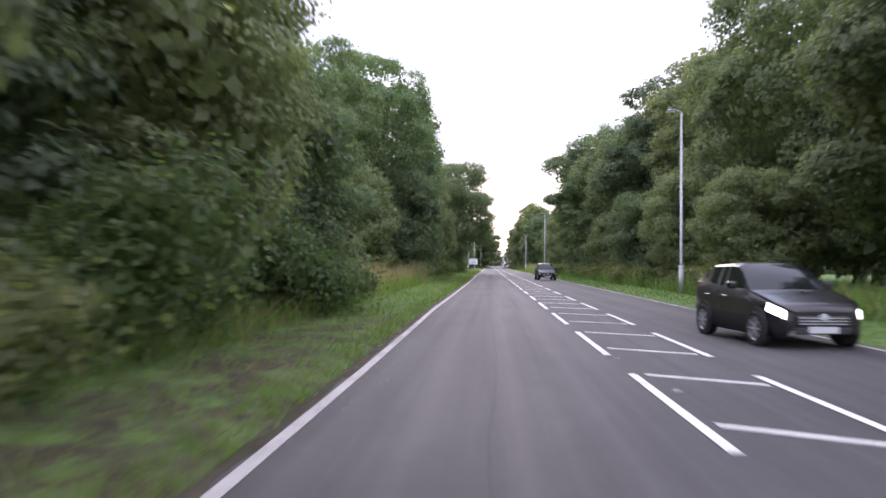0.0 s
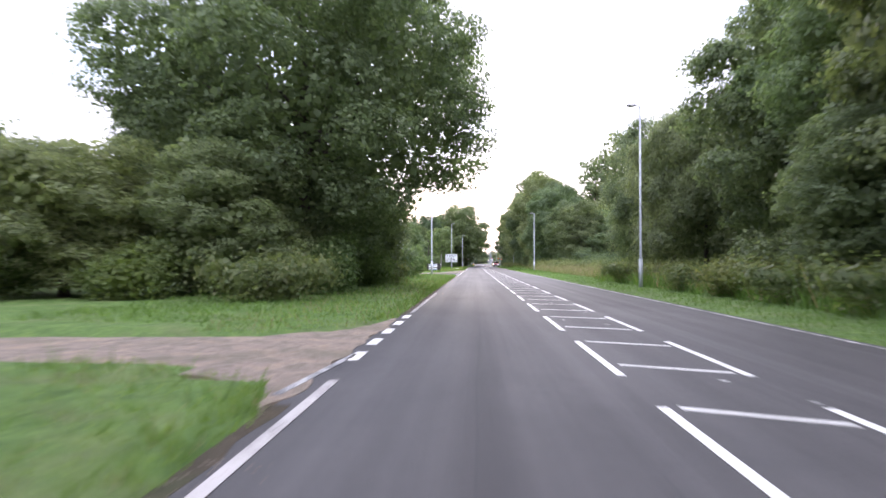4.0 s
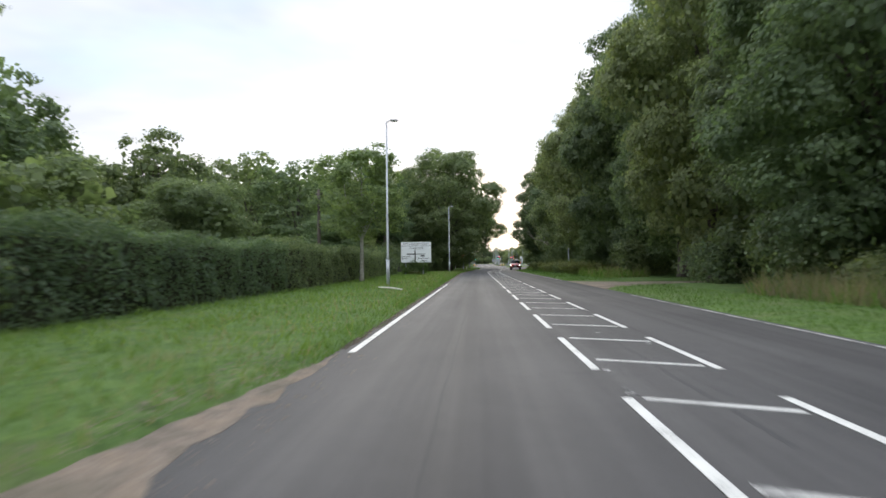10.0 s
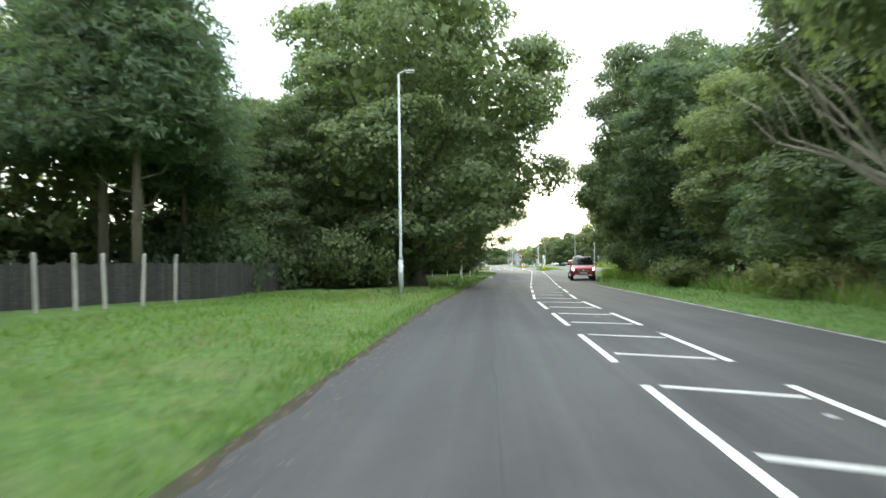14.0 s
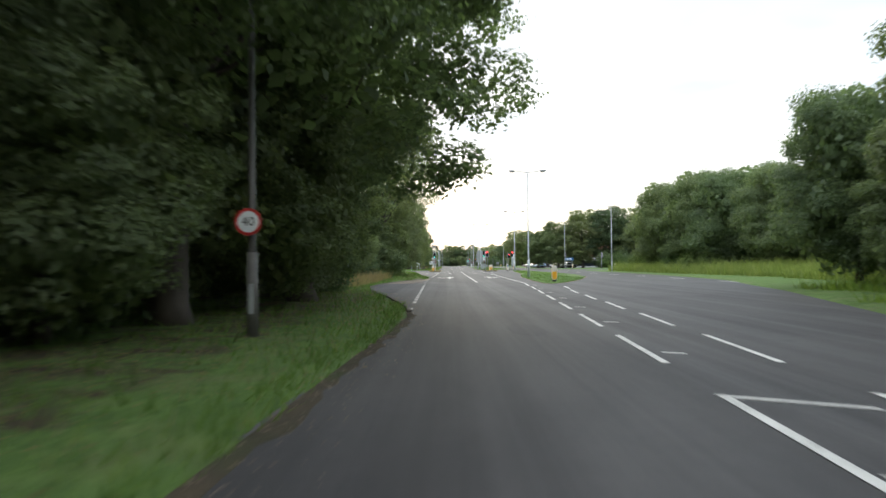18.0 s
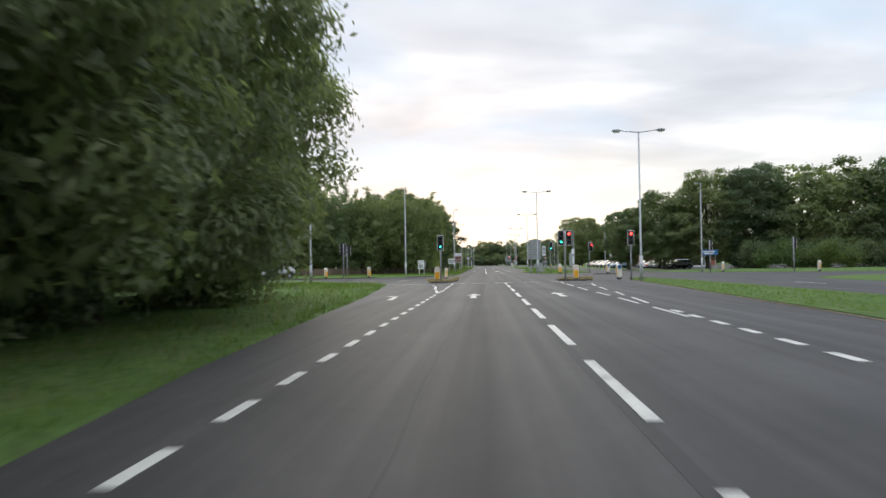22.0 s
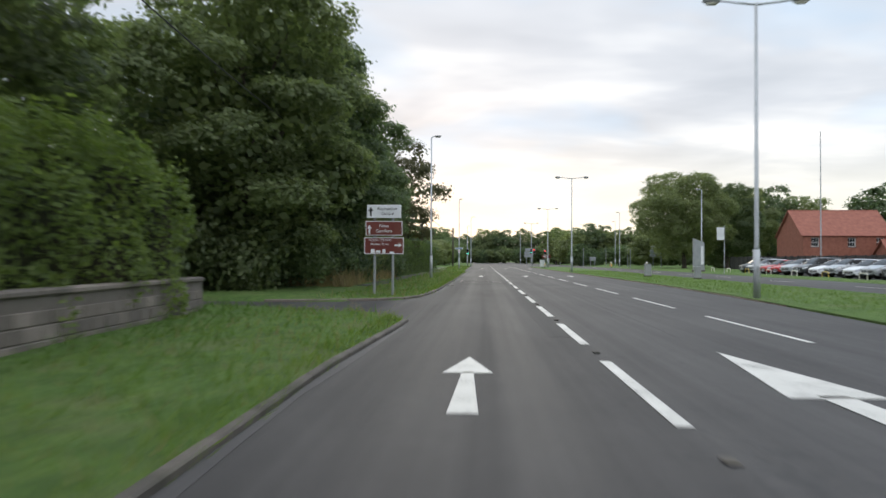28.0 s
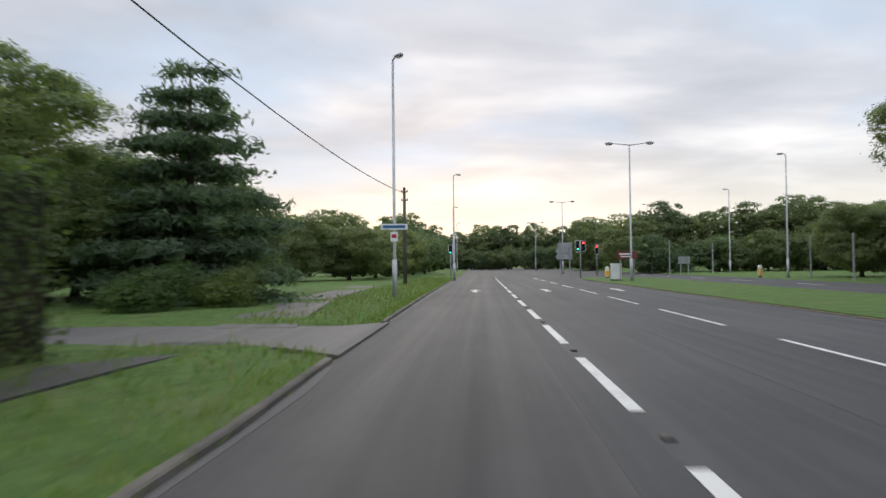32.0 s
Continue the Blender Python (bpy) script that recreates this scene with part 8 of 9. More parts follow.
back_of_sign("direction_sign", pose(8.3, 535.8, 0.1), 1.75, 1.75, 4.6, 4, "grey metal backs of four stacked direction boards")
back_of_sign("direction_sign", pose(30.4, 678.7, 0.1), 2.2, 1.9, 4.05, 3, "grey metal back of a large direction sign")
back_of_sign("direction_sign", pose(24.5, 715, 0.1), 1.4, 1.2, 2.1, 1, "grey metal back of a small road sign")
back_of_sign("direction_sign", pose(10.2, 716, 0.1), 1.8, 1.9, 4.0, 3, "grey metal back of a large direction sign")


def flat_sign(name, at, w, z0, z1, mat, rows, label, post=True, ink="sign_white"):
    S = thing(name, at, label=label, category="road sign")
    part("panel", Shape().box((0, 0, (z0 + z1) / 2), (w, 0.03, z1 - z0), 0.006), mat, S)
    bars_on(S, rows, ink, -0.02)
    if post:
        for x in ((-w * 0.33, w * 0.33) if w > 0.7 else (0,)):
            part("post", Shape().tube([(x, 0.05, -0.15), (x, 0.05, z1 - 0.05)], 0.04, 8), "grey_post", S)
    return S


flat_sign("blue_sign", pose(28.1, 520, 0.1), 1.9, 1.9, 2.55, "sign_blue", [(-0.1, 2.32, 1.4, 0.12), (-0.1, 2.1, 1.1, 0.12)], "blue direction sign beside a lamp column")
flat_sign("blue_sign", pose(-3.85, 654.92, 0), 1.15, 2.95, 3.2, "sign_white", [(0, 3.08, 0.95, 0.12)], "white finger sign with blue writing on a lamp column", False, "sign_blue")
flat_sign("plate", pose(-3.85, 654.92, 0), 0.32, 2.45, 2.85, "sign_white", [(0, 2.68, 0.2, 0.16)], "small white warning plate on a lamp column", False, "sign_red")
flat_sign("brown_sign", pose(11.2, 682, 0.1), 1.6, 1.65, 2.25, "sign_brown", [(-0.1, 2.05, 1.0, 0.1), (-0.1, 1.85, 0.8, 0.08)], "brown arrow sign on the central reserve")
flat_sign("white_sign", pose(9.0, 528.6, 0.1, 0, 0, 62), 1.1, 2.2, 3.5, "sign_white", [(0, 3.2, 0.8, 0.1), (0, 2.95, 0.7, 0.1), (0, 2.6, 0.75, 0.1)], "white arrow board seen at an angle on the reserve", True, "sign_black")
flat_sign("brown_sign", pose(9.15, 528.3, 0.1, 0, 0, 62), 0.8, 1.65, 2.15, "sign_brown", [(0, 1.9, 0.5, 0.14)], "small brown tourist plate below a direction board", False)
flat_sign("lane_sign", pose(-4.3, 551, 0.1), 1.1, 1.3, 2.15, "sign_white", [(0, 1.9, 0.8, 0.1), (0, 1.6, 0.6, 0.1)], "small white board on leaning timber posts", True, "sign_black")


# ---------------------------------------------------------------- traffic signals and bollards
def signal(name, x, y, heads, label, turn=0.0, top=3.65):
    """heads: (sideways, way it faces in degrees, lit)."""
    S = thing(name, pose(x, y, 0.1, 0, 0, turn), label=label, category="traffic light", group="traffic signals")
    part("pole", Shape().tube([(0, 0, -0.15), (0, 0, top + 0.05)], 0.057, 12), "grey_post", S, smooth=True)
    part("pole_cap", Shape().lathe([(0.065, 0), (0.065, 0.08), (0.03, 0.11)], 12, (0, 0, top + 0.05)), "black_plastic", S)
    part("button_box", Shape().box((0, -0.08, 1.15), (0.12, 0.08, 0.2), 0.02), "grey_post", S)
    for side, face, lit in heads:
        at = pose(0, 0, top - 0.55, 0, 0, face) @ Matrix.Translation((side, -0.12, 0))
        hd = part("backing_board", Shape().box((0, 0.03, 0), (0.46, 0.02, 1.12), 0.03), "black_plastic", S, at=at)
        rim = Shape()
        for e in (-1, 1):
            rim.box((e * 0.225, 0.012, 0), (0.03, 0.02, 1.1))
            rim.box((0, 0.012, e * 0.545), (0.42, 0.02, 0.03))
        part("white_border", rim, "white_trim", hd)
        part("housing", Shape().box((0, 0.0, 0), (0.27, 0.14, 0.92), 0.03), "black_plastic", hd)
        for k, (z, col) in enumerate(((0.3, "red"), (0.0, "amber"), (-0.3, "green"))):
            on = lit == col
            if on and col == "green":
                q = [(-0.03, -0.09), (0.03, -0.09), (0.03, 0.0), (0.09, -0.01), (0, 0.1), (-0.09, -0.01), (-0.03, 0.0)]
                ln = Shape().add([(a, -0.085, z + b) for a, b in q], [tuple(range(7))])
                part("lens", Shape().lathe([(0.1, 0), (0.1, 0.01)], 16), "lens_dark", hd, at=pose(0, -0.07, z, 90))
                part("lit_arrow", ln, "signal_green", hd)
            else:
                part("lens", Shape().lathe([(0.1, 0), (0.1, 0.012)], 16), "signal_red" if on else "lens_dark", hd, at=pose(0, -0.07, z, 90))
            visor = Shape()
            visor.tube([(0.12 * math.cos(a), -0.13, z + 0.12 * math.sin(a)) for a in np.linspace(-0.3, math.pi + 0.3, 9)], 0.012, 5)
            visor.add([(0.12 * math.cos(a), yv, z + 0.12 * math.sin(a)) for a in np.linspace(-0.3, math.pi + 0.3, 9) for yv in (-0.07, -0.22)], [(2 * i, 2 * i + 1, 2 * i + 3, 2 * i + 2) for i in range(8)])
            part("visor", visor, "black_plastic", hd)
    return S


signal("traffic_light", -2.2, 485.3, [(0, 0, "green")], "traffic light with a lit green arrow on the island", top=3.44)
signal("traffic_light", 7.1, 485.4, [(-0.29, 0, "green"), (0.29, 0, "red")], "paired traffic light showing green arrow and red", top=3.66)
signal("traffic_light", 12.0, 485.6, [(0, 0, "red")], "traffic light showing red at the end of the reserve", top=3.6)
signal("traffic_light", 9.55, 525.6, [(0.1, 0, "green"), (-0.2, 180, None)], "traffic light with a lit green lamp beyond the junction", top=3.95)
signal("traffic_light", 14.4, 524.5, [(0.25, 0, "red"), (-0.25, 60, None)], "traffic light showing red beyond the junction", top=3.75)
signal("traffic_light", -13.4, 505.2, [(-0.2, 120, None), (0.2, 240, None)], "dark traffic light seen from the side in the side road", top=3.5)
signal("traffic_light", -14.4, 512.5, [(-0.2, 150, None)], "dark traffic light seen from behind on the verge", top=3.5)
signal("traffic_light", 26, 513, [(0.0, 120, None)], "dark traffic light seen from the side across the junction", top=3.5)
signal("traffic_light", 33, 508, [(0.0, 120, None)], "dark traffic light seen from the side across the junction", top=3.5)
signal("traffic_light", -3.6, 706, [(0, 0, "green")], "distant traffic light with a lit green lamp", top=3.6)
signal("traffic_light", 9.9, 699.5, [(-0.29, 0, "green"), (0.29, 0, "red")], "distant paired traffic light showing green and red", top=3.7)
signal("traffic_light", 13.5, 712, [(0, 0, "red")], "distant traffic light showing red", top=3.6)


def bollard(name, label, white=False):
    B = thing(name, label=label, category="bollard", group="traffic bollards")
    def pill(w, lo, hi):
        return [(w * math.cos(a), lo + w + w * math.sin(a)) for a in np.linspace(-math.pi, 0, 9)] + [(w * math.cos(a), hi - w + w * math.sin(a)) for a in np.linspace(0, math.pi, 9)]

    outline = pill(0.2, 0.07, 1.1)

    def slab(pts, y0, y1):
        n = len(pts)
        return Shape().add([(x, y0, z) for x, z in pts] + [(x, y1, z) for x, z in pts], [tuple(range(n)), tuple(range(2 * n - 1, n - 1, -1))] + [(i, n + i, n + (i + 1) % n, (i + 1) % n) for i in range(n)])

    part("shell", slab(outline, -0.11, 0.11), "bollard_white", B)
    part("front_face", slab([q for q in pill(0.16, 0.11, 1.06) if q[1] < 0.6] + [(0.16, 0.68), (-0.16, 0.68)], -0.122, -0.112), "bollard_white" if white else "bollard_yellow", B)
    part("top_disc", Shape().lathe([(0.15, 0), (0.15, 0.012)], 20), "bollard_white" if not white else "sign_blue", B, at=pose(0, -0.112, 0.88, 90))
    part("base", Shape().box((0, 0, 0.03), (0.3, 0.22, 0.16), 0.03), "black_plastic", B)
    for e in (-1, 1):
        part("side_strip", Shape().box((e * 0.2, 0, 0.58), (0.02, 0.12, 0.56), 0.005), "bollard_yellow", B)
    return B


by = bollard("traffic_bollard", "yellow and white plastic traffic bollard, grubby, on the kerbed island")
bw = bollard("traffic_bollard", "white plastic traffic bollard with a blue disc", True)
for x, y, a in ((-2.35, 495.9, 100), (8.0, 486.4, 10), (-15.5, 506.4, 70), (-11.4, 509.2, 60), (8.15, 404.5, 0), (10.2, 519.9, 10), (12, 696, 0), (24.3, 690, 40)):
    copy_thing(by, pose(x, y, 0.1 if y < 600 else 0.05, 0, 0, a) @ Matrix.Diagonal((1, 1, 0.84 if a == 100 else 1, 1)))
by.matrix_basis = pose(-2.5, 485.7, 0.11)
for x, y, a in ((14.9, 513.6, 30), (28, 515, 90), (36, 509, 90), (24.5, 660, 90)):
    copy_thing(bw, pose(x, y, 0.11, 0, 0, a))
bw.matrix_basis = pose(11.2, 486.2, 0.11, 0, 0, 15)


def cabinet(x, y, w, d, h, label, mat="grey_post", turn=0):
    C = thing("roadside_cabinet", pose(x, y, 0.08, 0, 0, turn), label=label, category="cabinet")
    part("body", Shape().box((0, 0, h / 2), (w, d, h), 0.02), mat, C)
    part("lid", Shape().box((0, 0, h + 0.02), (w + 0.06, d + 0.06, 0.05), 0.015), mat, C)
    part("plinth", Shape().box((0, 0, 0.02), (w + 0.08, d + 0.08, 0.12), 0.01), "kerb_stone", C)
    part("door", Shape().box((0, -d / 2 - 0.006, h / 2), (w * 0.9, 0.012, h * 0.85), 0.004), mat, C)
    return C


cabinet(8.75, 533.0, 0.95, 0.5, 1.25, "green-grey steel roadside cabinet on the reserve", "sign_back")
cabinet(7.55, 533.6, 0.3, 0.3, 0.75, "short grey pillar box on the reserve")
cabinet(-7.2, 402.0, 0.32, 0.3, 1.05, "short grey feeder pillar on the verge")
cabinet(13.4, 609, 0.55, 0.35, 1.0, "grey feeder pillar on the central reserve")
cabinet(15.2, 601, 0.45, 0.35, 0.85, "grey feeder pillar on the central reserve")
cabinet(10.6, 683.5, 0.8, 0.45, 1.3, "pale cabinet on the central reserve", "white_trim")

# ---------------------------------------------------------------- poles and wires
def utility_pole(x, y, h, lean=0.0):
    P = thing("utility_pole", pose(x, y, 0, 0, lean, 0), label="weathered timber telegraph pole carrying wires", category="utility pole")
    part("pole", Shape().tube([(0, 0, -0.2), (0, 0, h)], [0.14, 0.1], 10), "bark", P, smooth=True)
    for z in (h - 0.3, h - 0.9):
        part("crossbar", Shape().box((0, 0.12, z), (0.5, 0.07, 0.07)), "dark_wood", P)
        for e in (-0.2, 0.2):
            part("insulator", Shape().lathe([(0.03, 0), (0.045, 0.05), (0.02, 0.1)], 8, (e, 0.12, z + 0.035)), "kerb_stone", P)
    return P


utility_pole(-8.4, 589, 7.4)
utility_pole(-7.4, 633, 7.6, -1.5)
utility_pole(-5.6, 676, 7.0)
utility_pole(-7.6, 545, 8.6)
utility_pole(-12.4, 245, 6.6)


def wire(name, a, b, sag, r=0.008, label="thin black overhead wire"):
    pts = []
    for i in range(13):
        f = i / 12
        p = Vector(a).lerp(Vector(b), f)
        pts.append((p.x, p.y, p.z - sag * 4 * f * (1 - f)))
    tagged(new(name, Shape().tube(pts, r, 5).mesh(name, "cable")), label, "cable")


for e, dz in ((-0.2, 7.0), (0.2, 7.0), (0.0, 6.5)):
    wire("overhead_wire", (-8.4 + e, 589.1, dz), (-7.4 + e, 633, dz + 0.2), 0.5)
    wire("overhead_wire", (-7.4 + e, 633, dz + 0.2), (-19 + e, 652, dz - 0.6), 0.4)
wire("overhead_cable", (-7.3, 633, 7.1), (-5.6, 676, 6.6), 0.6, 0.022, "thick black overhead cable")
wire("overhead_cable", (-7.6, 545, 8.2), (-8.4, 589, 7.1), 0.7, 0.02, "thick black overhead cable")
for x, y, lx in ((-6.15, 549.5, -0.9), (-6.1, 552.0, -1.0)):
    G = thing("stay_wire", label="sloping stay wire with a yellow plastic guard", category="cable")
    part("guard", Shape().tube([(x, y, 0.1), (x + lx * 0.42, y - 1.0, 1.9)], 0.05, 8), "yellow_guard", G)
    part("wire", Shape().tube([(x, y, 0.1), (x + lx * 1.6, 545.3, 7.2)], 0.012, 5), "cable", G)


# ---------------------------------------------------------------- vehicles
CAR_FORMS = {  # bonnet front and rear height, shoulder at the back, sill, windscreen foot and head, roof rear, tail of the glass, tail height
    "hatch": (0.76, 0.96, 1.04, 0.18, -0.22, -0.02, 0.26, 0.47, 0.98),
    "suv": (0.88, 1.06, 1.08, 0.24, -0.27, -0.09, 0.36, 0.485, 1.04),
    "pickup": (1.00, 1.16, 1.16, 0.34, -0.26, -0.12, 0.45, 0.492, 1.14),
}


def car(name, label, paint, L=4.1, Wd=1.75, H=1.48, kind="hatch", lit=False):
    """A lofted body, front towards -y, with its glass and lamps let into the same skin."""
    C = thing(name, label=label, category="car")
    hw = Wd / 2
    z_nose, z_bonnet, z_back, z_sill, f1, f2, f3, f4, z_tail = CAR_FORMS[kind]
    stations = [-0.5, -0.492, -0.475, -0.445, -0.40, -0.34, f1 - 0.02, f1, f1 + (f2 - f1) * 0.33, f1 + (f2 - f1) * 0.68, f2, f2 + 0.06, 0.06, 0.085, f3 - 0.12, f3 - 0.09, f3, f3 + (f4 - f3) * 0.5, f4, 0.485, 0.494, 0.5]
    stations = sorted(set(stations))
    tab = lambda x, *pts: float(np.interp(x, [p[0] for p in pts], [p[1] for p in pts]))
    rings = []
    for f in stations:
        w = hw * tab(f, (-0.5, .66), (-0.492, .78), (-0.475, .87), (-0.445, .935), (-0.40, .97), (-0.3, 1), (0.35, 1), (0.45, .95), (0.485, .89), (0.5, .80))
        lo = tab(f, (-0.5, z_sill + .16), (-0.48, z_sill + .04), (-0.4, z_sill), (0.42, z_sill), (0.485, z_sill + .08), (0.5, z_sill + .2))
        belt = tab(f, (-0.5, z_nose - .14), (-0.485, z_nose - .05), (-0.44, z_nose), (-0.36, z_nose + .09), (f1, z_bonnet), (0.1, z_bonnet + .02), (f3, z_back), (f4, z_back), (0.49, z_tail - .04), (0.5, z_tail - .12))
        rise = tab(f, (f1, 0), (f1 + (f2 - f1) * .33, .37), (f1 + (f2 - f1) * .68, .73), (f2, .95), (f2 + .06, .99), (0.06, 1), (f3 - .1, .98), (f3, .93), ((f3 + f4) / 2, .55), (f4, .02), (0.5, 0))
        cab = max(0.0, (H - belt) * rise)
        crown = 0.035 + 0.02 * (f < f1)
        wt = w * (0.93 - 0.17 * min(1, cab / 0.45))
        half = [(w * .86, lo), (w * .97, lo + .07), (w, lo + (belt - lo) * .45), (w * .992, belt - .16), (w * .955, belt - .015), (w * .925, belt + cab * .06 + .012),
                (wt * 1.015, belt + cab * .86 + .018), (wt * .93, belt + cab * .965 + .024), (wt * .55, belt + cab + crown * .8), (0, belt + cab + crown)]
        rings.append([(-x, f * L, z) for x, z in half] + [(x, f * L, z) for x, z in half[-2::-1]])
    n = len(rings[0])
    skin = {}
    for a in range(len(stations) - 1):
        m = (stations[a] + stations[a + 1]) / 2
        for k in range(n - 1):
            band = k if k < 9 else n - 2 - k
            e = "a" if k < 9 else "b"
            spot = "body"
            if band == 5 and f1 + (f2 - f1) * .33 < m < f3 + (0.03 if kind != "pickup" else -.02) and not 0.055 < m < 0.09 and not f3 - .125 < m < f3 - .085:
                spot = ("front_window" if m < 0.06 else "rear_side_window" if m < f3 - .1 else "quarter_light") + e
            elif band >= 6 and f1 < m < f2:
                spot = "windscreen"
            elif band >= 6 and f3 < m < f4:
                spot = "rear_window"
            elif band >= 6 and f2 < m < f3:
                spot = "roof"
            elif band == 3 and -0.493 < m < (-0.37 if kind == "hatch" else -0.40):
                spot = "headlight" + e
            elif band in (3, 4) and 0.45 < m < 0.497:
                spot = "tail_light" + e
            elif band == 0 or (band == 1 and abs(m) < 0.44):
                spot = "sill_skirt"
            skin.setdefault(spot, []).append((a, k))
    for spot, cells in sorted(skin.items()):
        sh, at_v, faces = Shape(), {}, []
        for a, k in cells:
            f = []
            for q in ((a, k), (a, k + 1), (a + 1, k + 1), (a + 1, k)):
                f.append(at_v.setdefault(q, len(at_v)))
            faces.append(tuple(f))
        if spot == "body":
            faces.append(tuple(at_v.setdefault((0, k), len(at_v)) for k in range(n - 1, -1, -1)))
            faces.append(tuple(at_v.setdefault((len(stations) - 1, k), len(at_v)) for k in range(n)))
        sh.add([rings[a][k] for a, k in at_v], faces)
        kind_of = spot.rstrip("ab") if spot[-1] in "ab" and spot[:-1] in ("front_window", "rear_side_window", "quarter_light", "headlight", "tail_light") else spot
        mat = paint if spot in ("body", "roof") else "car_trim" if spot == "sill_skirt" else ("headlight_on" if lit else "headlight") if "headlight" in spot else "tail_light" if "tail" in spot else "car_glass"
        part(kind_of, sh, mat, C, smooth=True)
    front = -0.5 * L
    part("grille", Shape().box((0, front - .005, z_nose - .27), (hw * 1.1, 0.04, 0.17), 0.02), "car_trim", C)
    for k in range(3):
        part("grille_bar", Shape().box((0, front - .03, z_nose - .32 + .05 * k), (hw * 1.0, 0.012, 0.014)), "rim_metal", C)
    part("badge", Shape().lathe([(0.06, 0), (0.06, 0.012)], 14, sx=1.3), "rim_metal", C, at=pose(0, front - .026, z_nose - .2, 90))
    part("lower_grille", Shape().box((0, front + .01, z_sill + .14), (hw * 1.15, 0.06, 0.12), 0.02), "car_trim", C)
    part("number_plate", Shape().box((0, front - .03, z_nose - .42), (0.52, 0.016, 0.11)), "number_plate", C)
    for e in (-1, 1):
        part("fog_lamp", Shape().lathe([(0.02, 0), (0.045, 0.015), (0.05, 0.04)], 12), "lens_dark", C, at=pose(e * hw * .68, front + .03, z_sill + .2, 90))
        part("mirror", Shape().box((e * (hw + 0.09), f1 * L + 0.42, z_bonnet + 0.10), (0.2, 0.11, 0.14), 0.04), paint, C)
        part("door_line", Shape().box((e * (hw + 0.002), 0.07 * L, z_sill + .38), (0.006, 0.012, 0.55)), "car_trim", C)
        for f in (0.04, 0.25):
            part("handle", Shape().box((e * (hw + 0.006), f * L, z_bonnet - .12), (0.03, 0.17, 0.028), 0.01), paint, C)
        for f in (-0.315, 0.305):
            R = 0.31 if kind == "hatch" else 0.36
            # a thin dark disc on the body side stands in for the shaded wheel well
            part("wheel_arch", Shape().lathe([(R + .06, 0), (R + .06, .02)], 24), "car_trim", C, at=pose(e * (hw - .008), f * L, R + .02, 0, 90 * e, 0))
            wh = part("wheel", Shape().lathe([(R * 0.62, -0.1), (R * 0.92, -0.105), (R, -0.07), (R, 0.07), (R * 0.92, 0.105), (R * 0.62, 0.1)], 22), "tyre", C, at=pose(e * (hw - 0.075), f * L, R, 0, 90 * e, 0))
            hub = Shape().lathe([(0.03, .07), (0.05, .1), (0.05, .112), (0.02, .118)], 10)
            for k in range(8):
                a = k * math.pi / 4
                hub.box((math.cos(a) * R * .34, math.sin(a) * R * .34, .095), (R * .56, .035, .03), m=Matrix.Rotation(a, 3, "Z"))
            hub.lathe([(R * .62, .085), (R * .66, .112), (R * .58, .09)], 22)
            part("rim", hub, "rim_metal", wh)
    return C


k1 = car("hatchback_car", "glossy black hatchback with headlights lit on the carriageway", "paint_black", 3.6, 1.68, 1.46, lit=True)
k1.matrix_basis = pose(3.58, 9.0, 0, 0, 0, 7)
k2 = car("small_car", "black five-door car on the opposite lane", "paint_black", 3.75, 1.68, 1.55)
k2.matrix_basis = pose(3.45, 65.2, 0, 0, 0, 3)
k3 = car("pickup_truck", "red double-cab pickup with headlights lit towing a boat", "paint_red", 5.2, 1.82, 1.8, "pickup", lit=True)
k3.matrix_basis = pose(5.6, 330.4, 0, 0, 0, -5)
part("skid_plate", Shape().box((0, -2.6, 0.42), (1.3, 0.08, 0.09), 0.03), "rim_metal", k3)
for e in (-1, 1):
    part("side_step", Shape().tube([(e * 0.93, -0.95, 0.42), (e * 0.96, -0.85, 0.4), (e * 0.96, 0.75, 0.4), (e * 0.93, 0.85, 0.42)], 0.04, 8), "rim_metal", k3)
    part("roof_rail", Shape().tube([(e * 0.62, -0.4, 1.8), (e * 0.62, -0.3, 1.86), (e * 0.62, 1.2, 1.86), (e * 0.62, 1.3, 1.8)], 0.02, 6), "rim_metal", k3)
bt = thing("boat_trailer", pose(6.0, 335.5, 0, 0, 0, -5), label="small grey boat with an orange gunwale on a road trailer", category="boat")
hull = Shape()
secs = [(-1.7, 0.1, 0.95), (-1.2, 0.55, 0.72), (-0.3, 0.8, 0.62), (1.0, 0.82, 0.6), (1.9, 0.78, 0.62)]
hv = []
for y, w, z in secs:
    hv += [(-w, y, 1.45), (-w * 0.8, y, z + 0.3), (0, y, z), (w * 0.8, y, z + 0.3), (w, y, 1.45)]
hull.add(hv, [(5 * i + k, 5 * i + 5 + k, 5 * i + 6 + k, 5 * i + 1 + k) for i in range(4) for k in range(4)] + [tuple(range(20, 25))])
part("hull", hull, "grey_hull", bt)
part("bow_cap", Shape().lathe([(0.02, -0.12), (0.2, -0.08), (0.24, 0.02), (0.12, 0.1)], 12, (0, -1.5, 1.44)), "bollard_yellow", bt)
part("gunwale", Shape().tube([(-0.78, 1.9, 1.45), (-0.82, 1.0, 1.45), (-0.8, -0.3, 1.45), (-0.55, -1.2, 1.48), (0, -1.75, 1.5), (0.55, -1.2, 1.48), (0.8, -0.3, 1.45), (0.82, 1.0, 1.45), (0.78, 1.9, 1.45)], 0.11, 8), "boat_orange", bt)
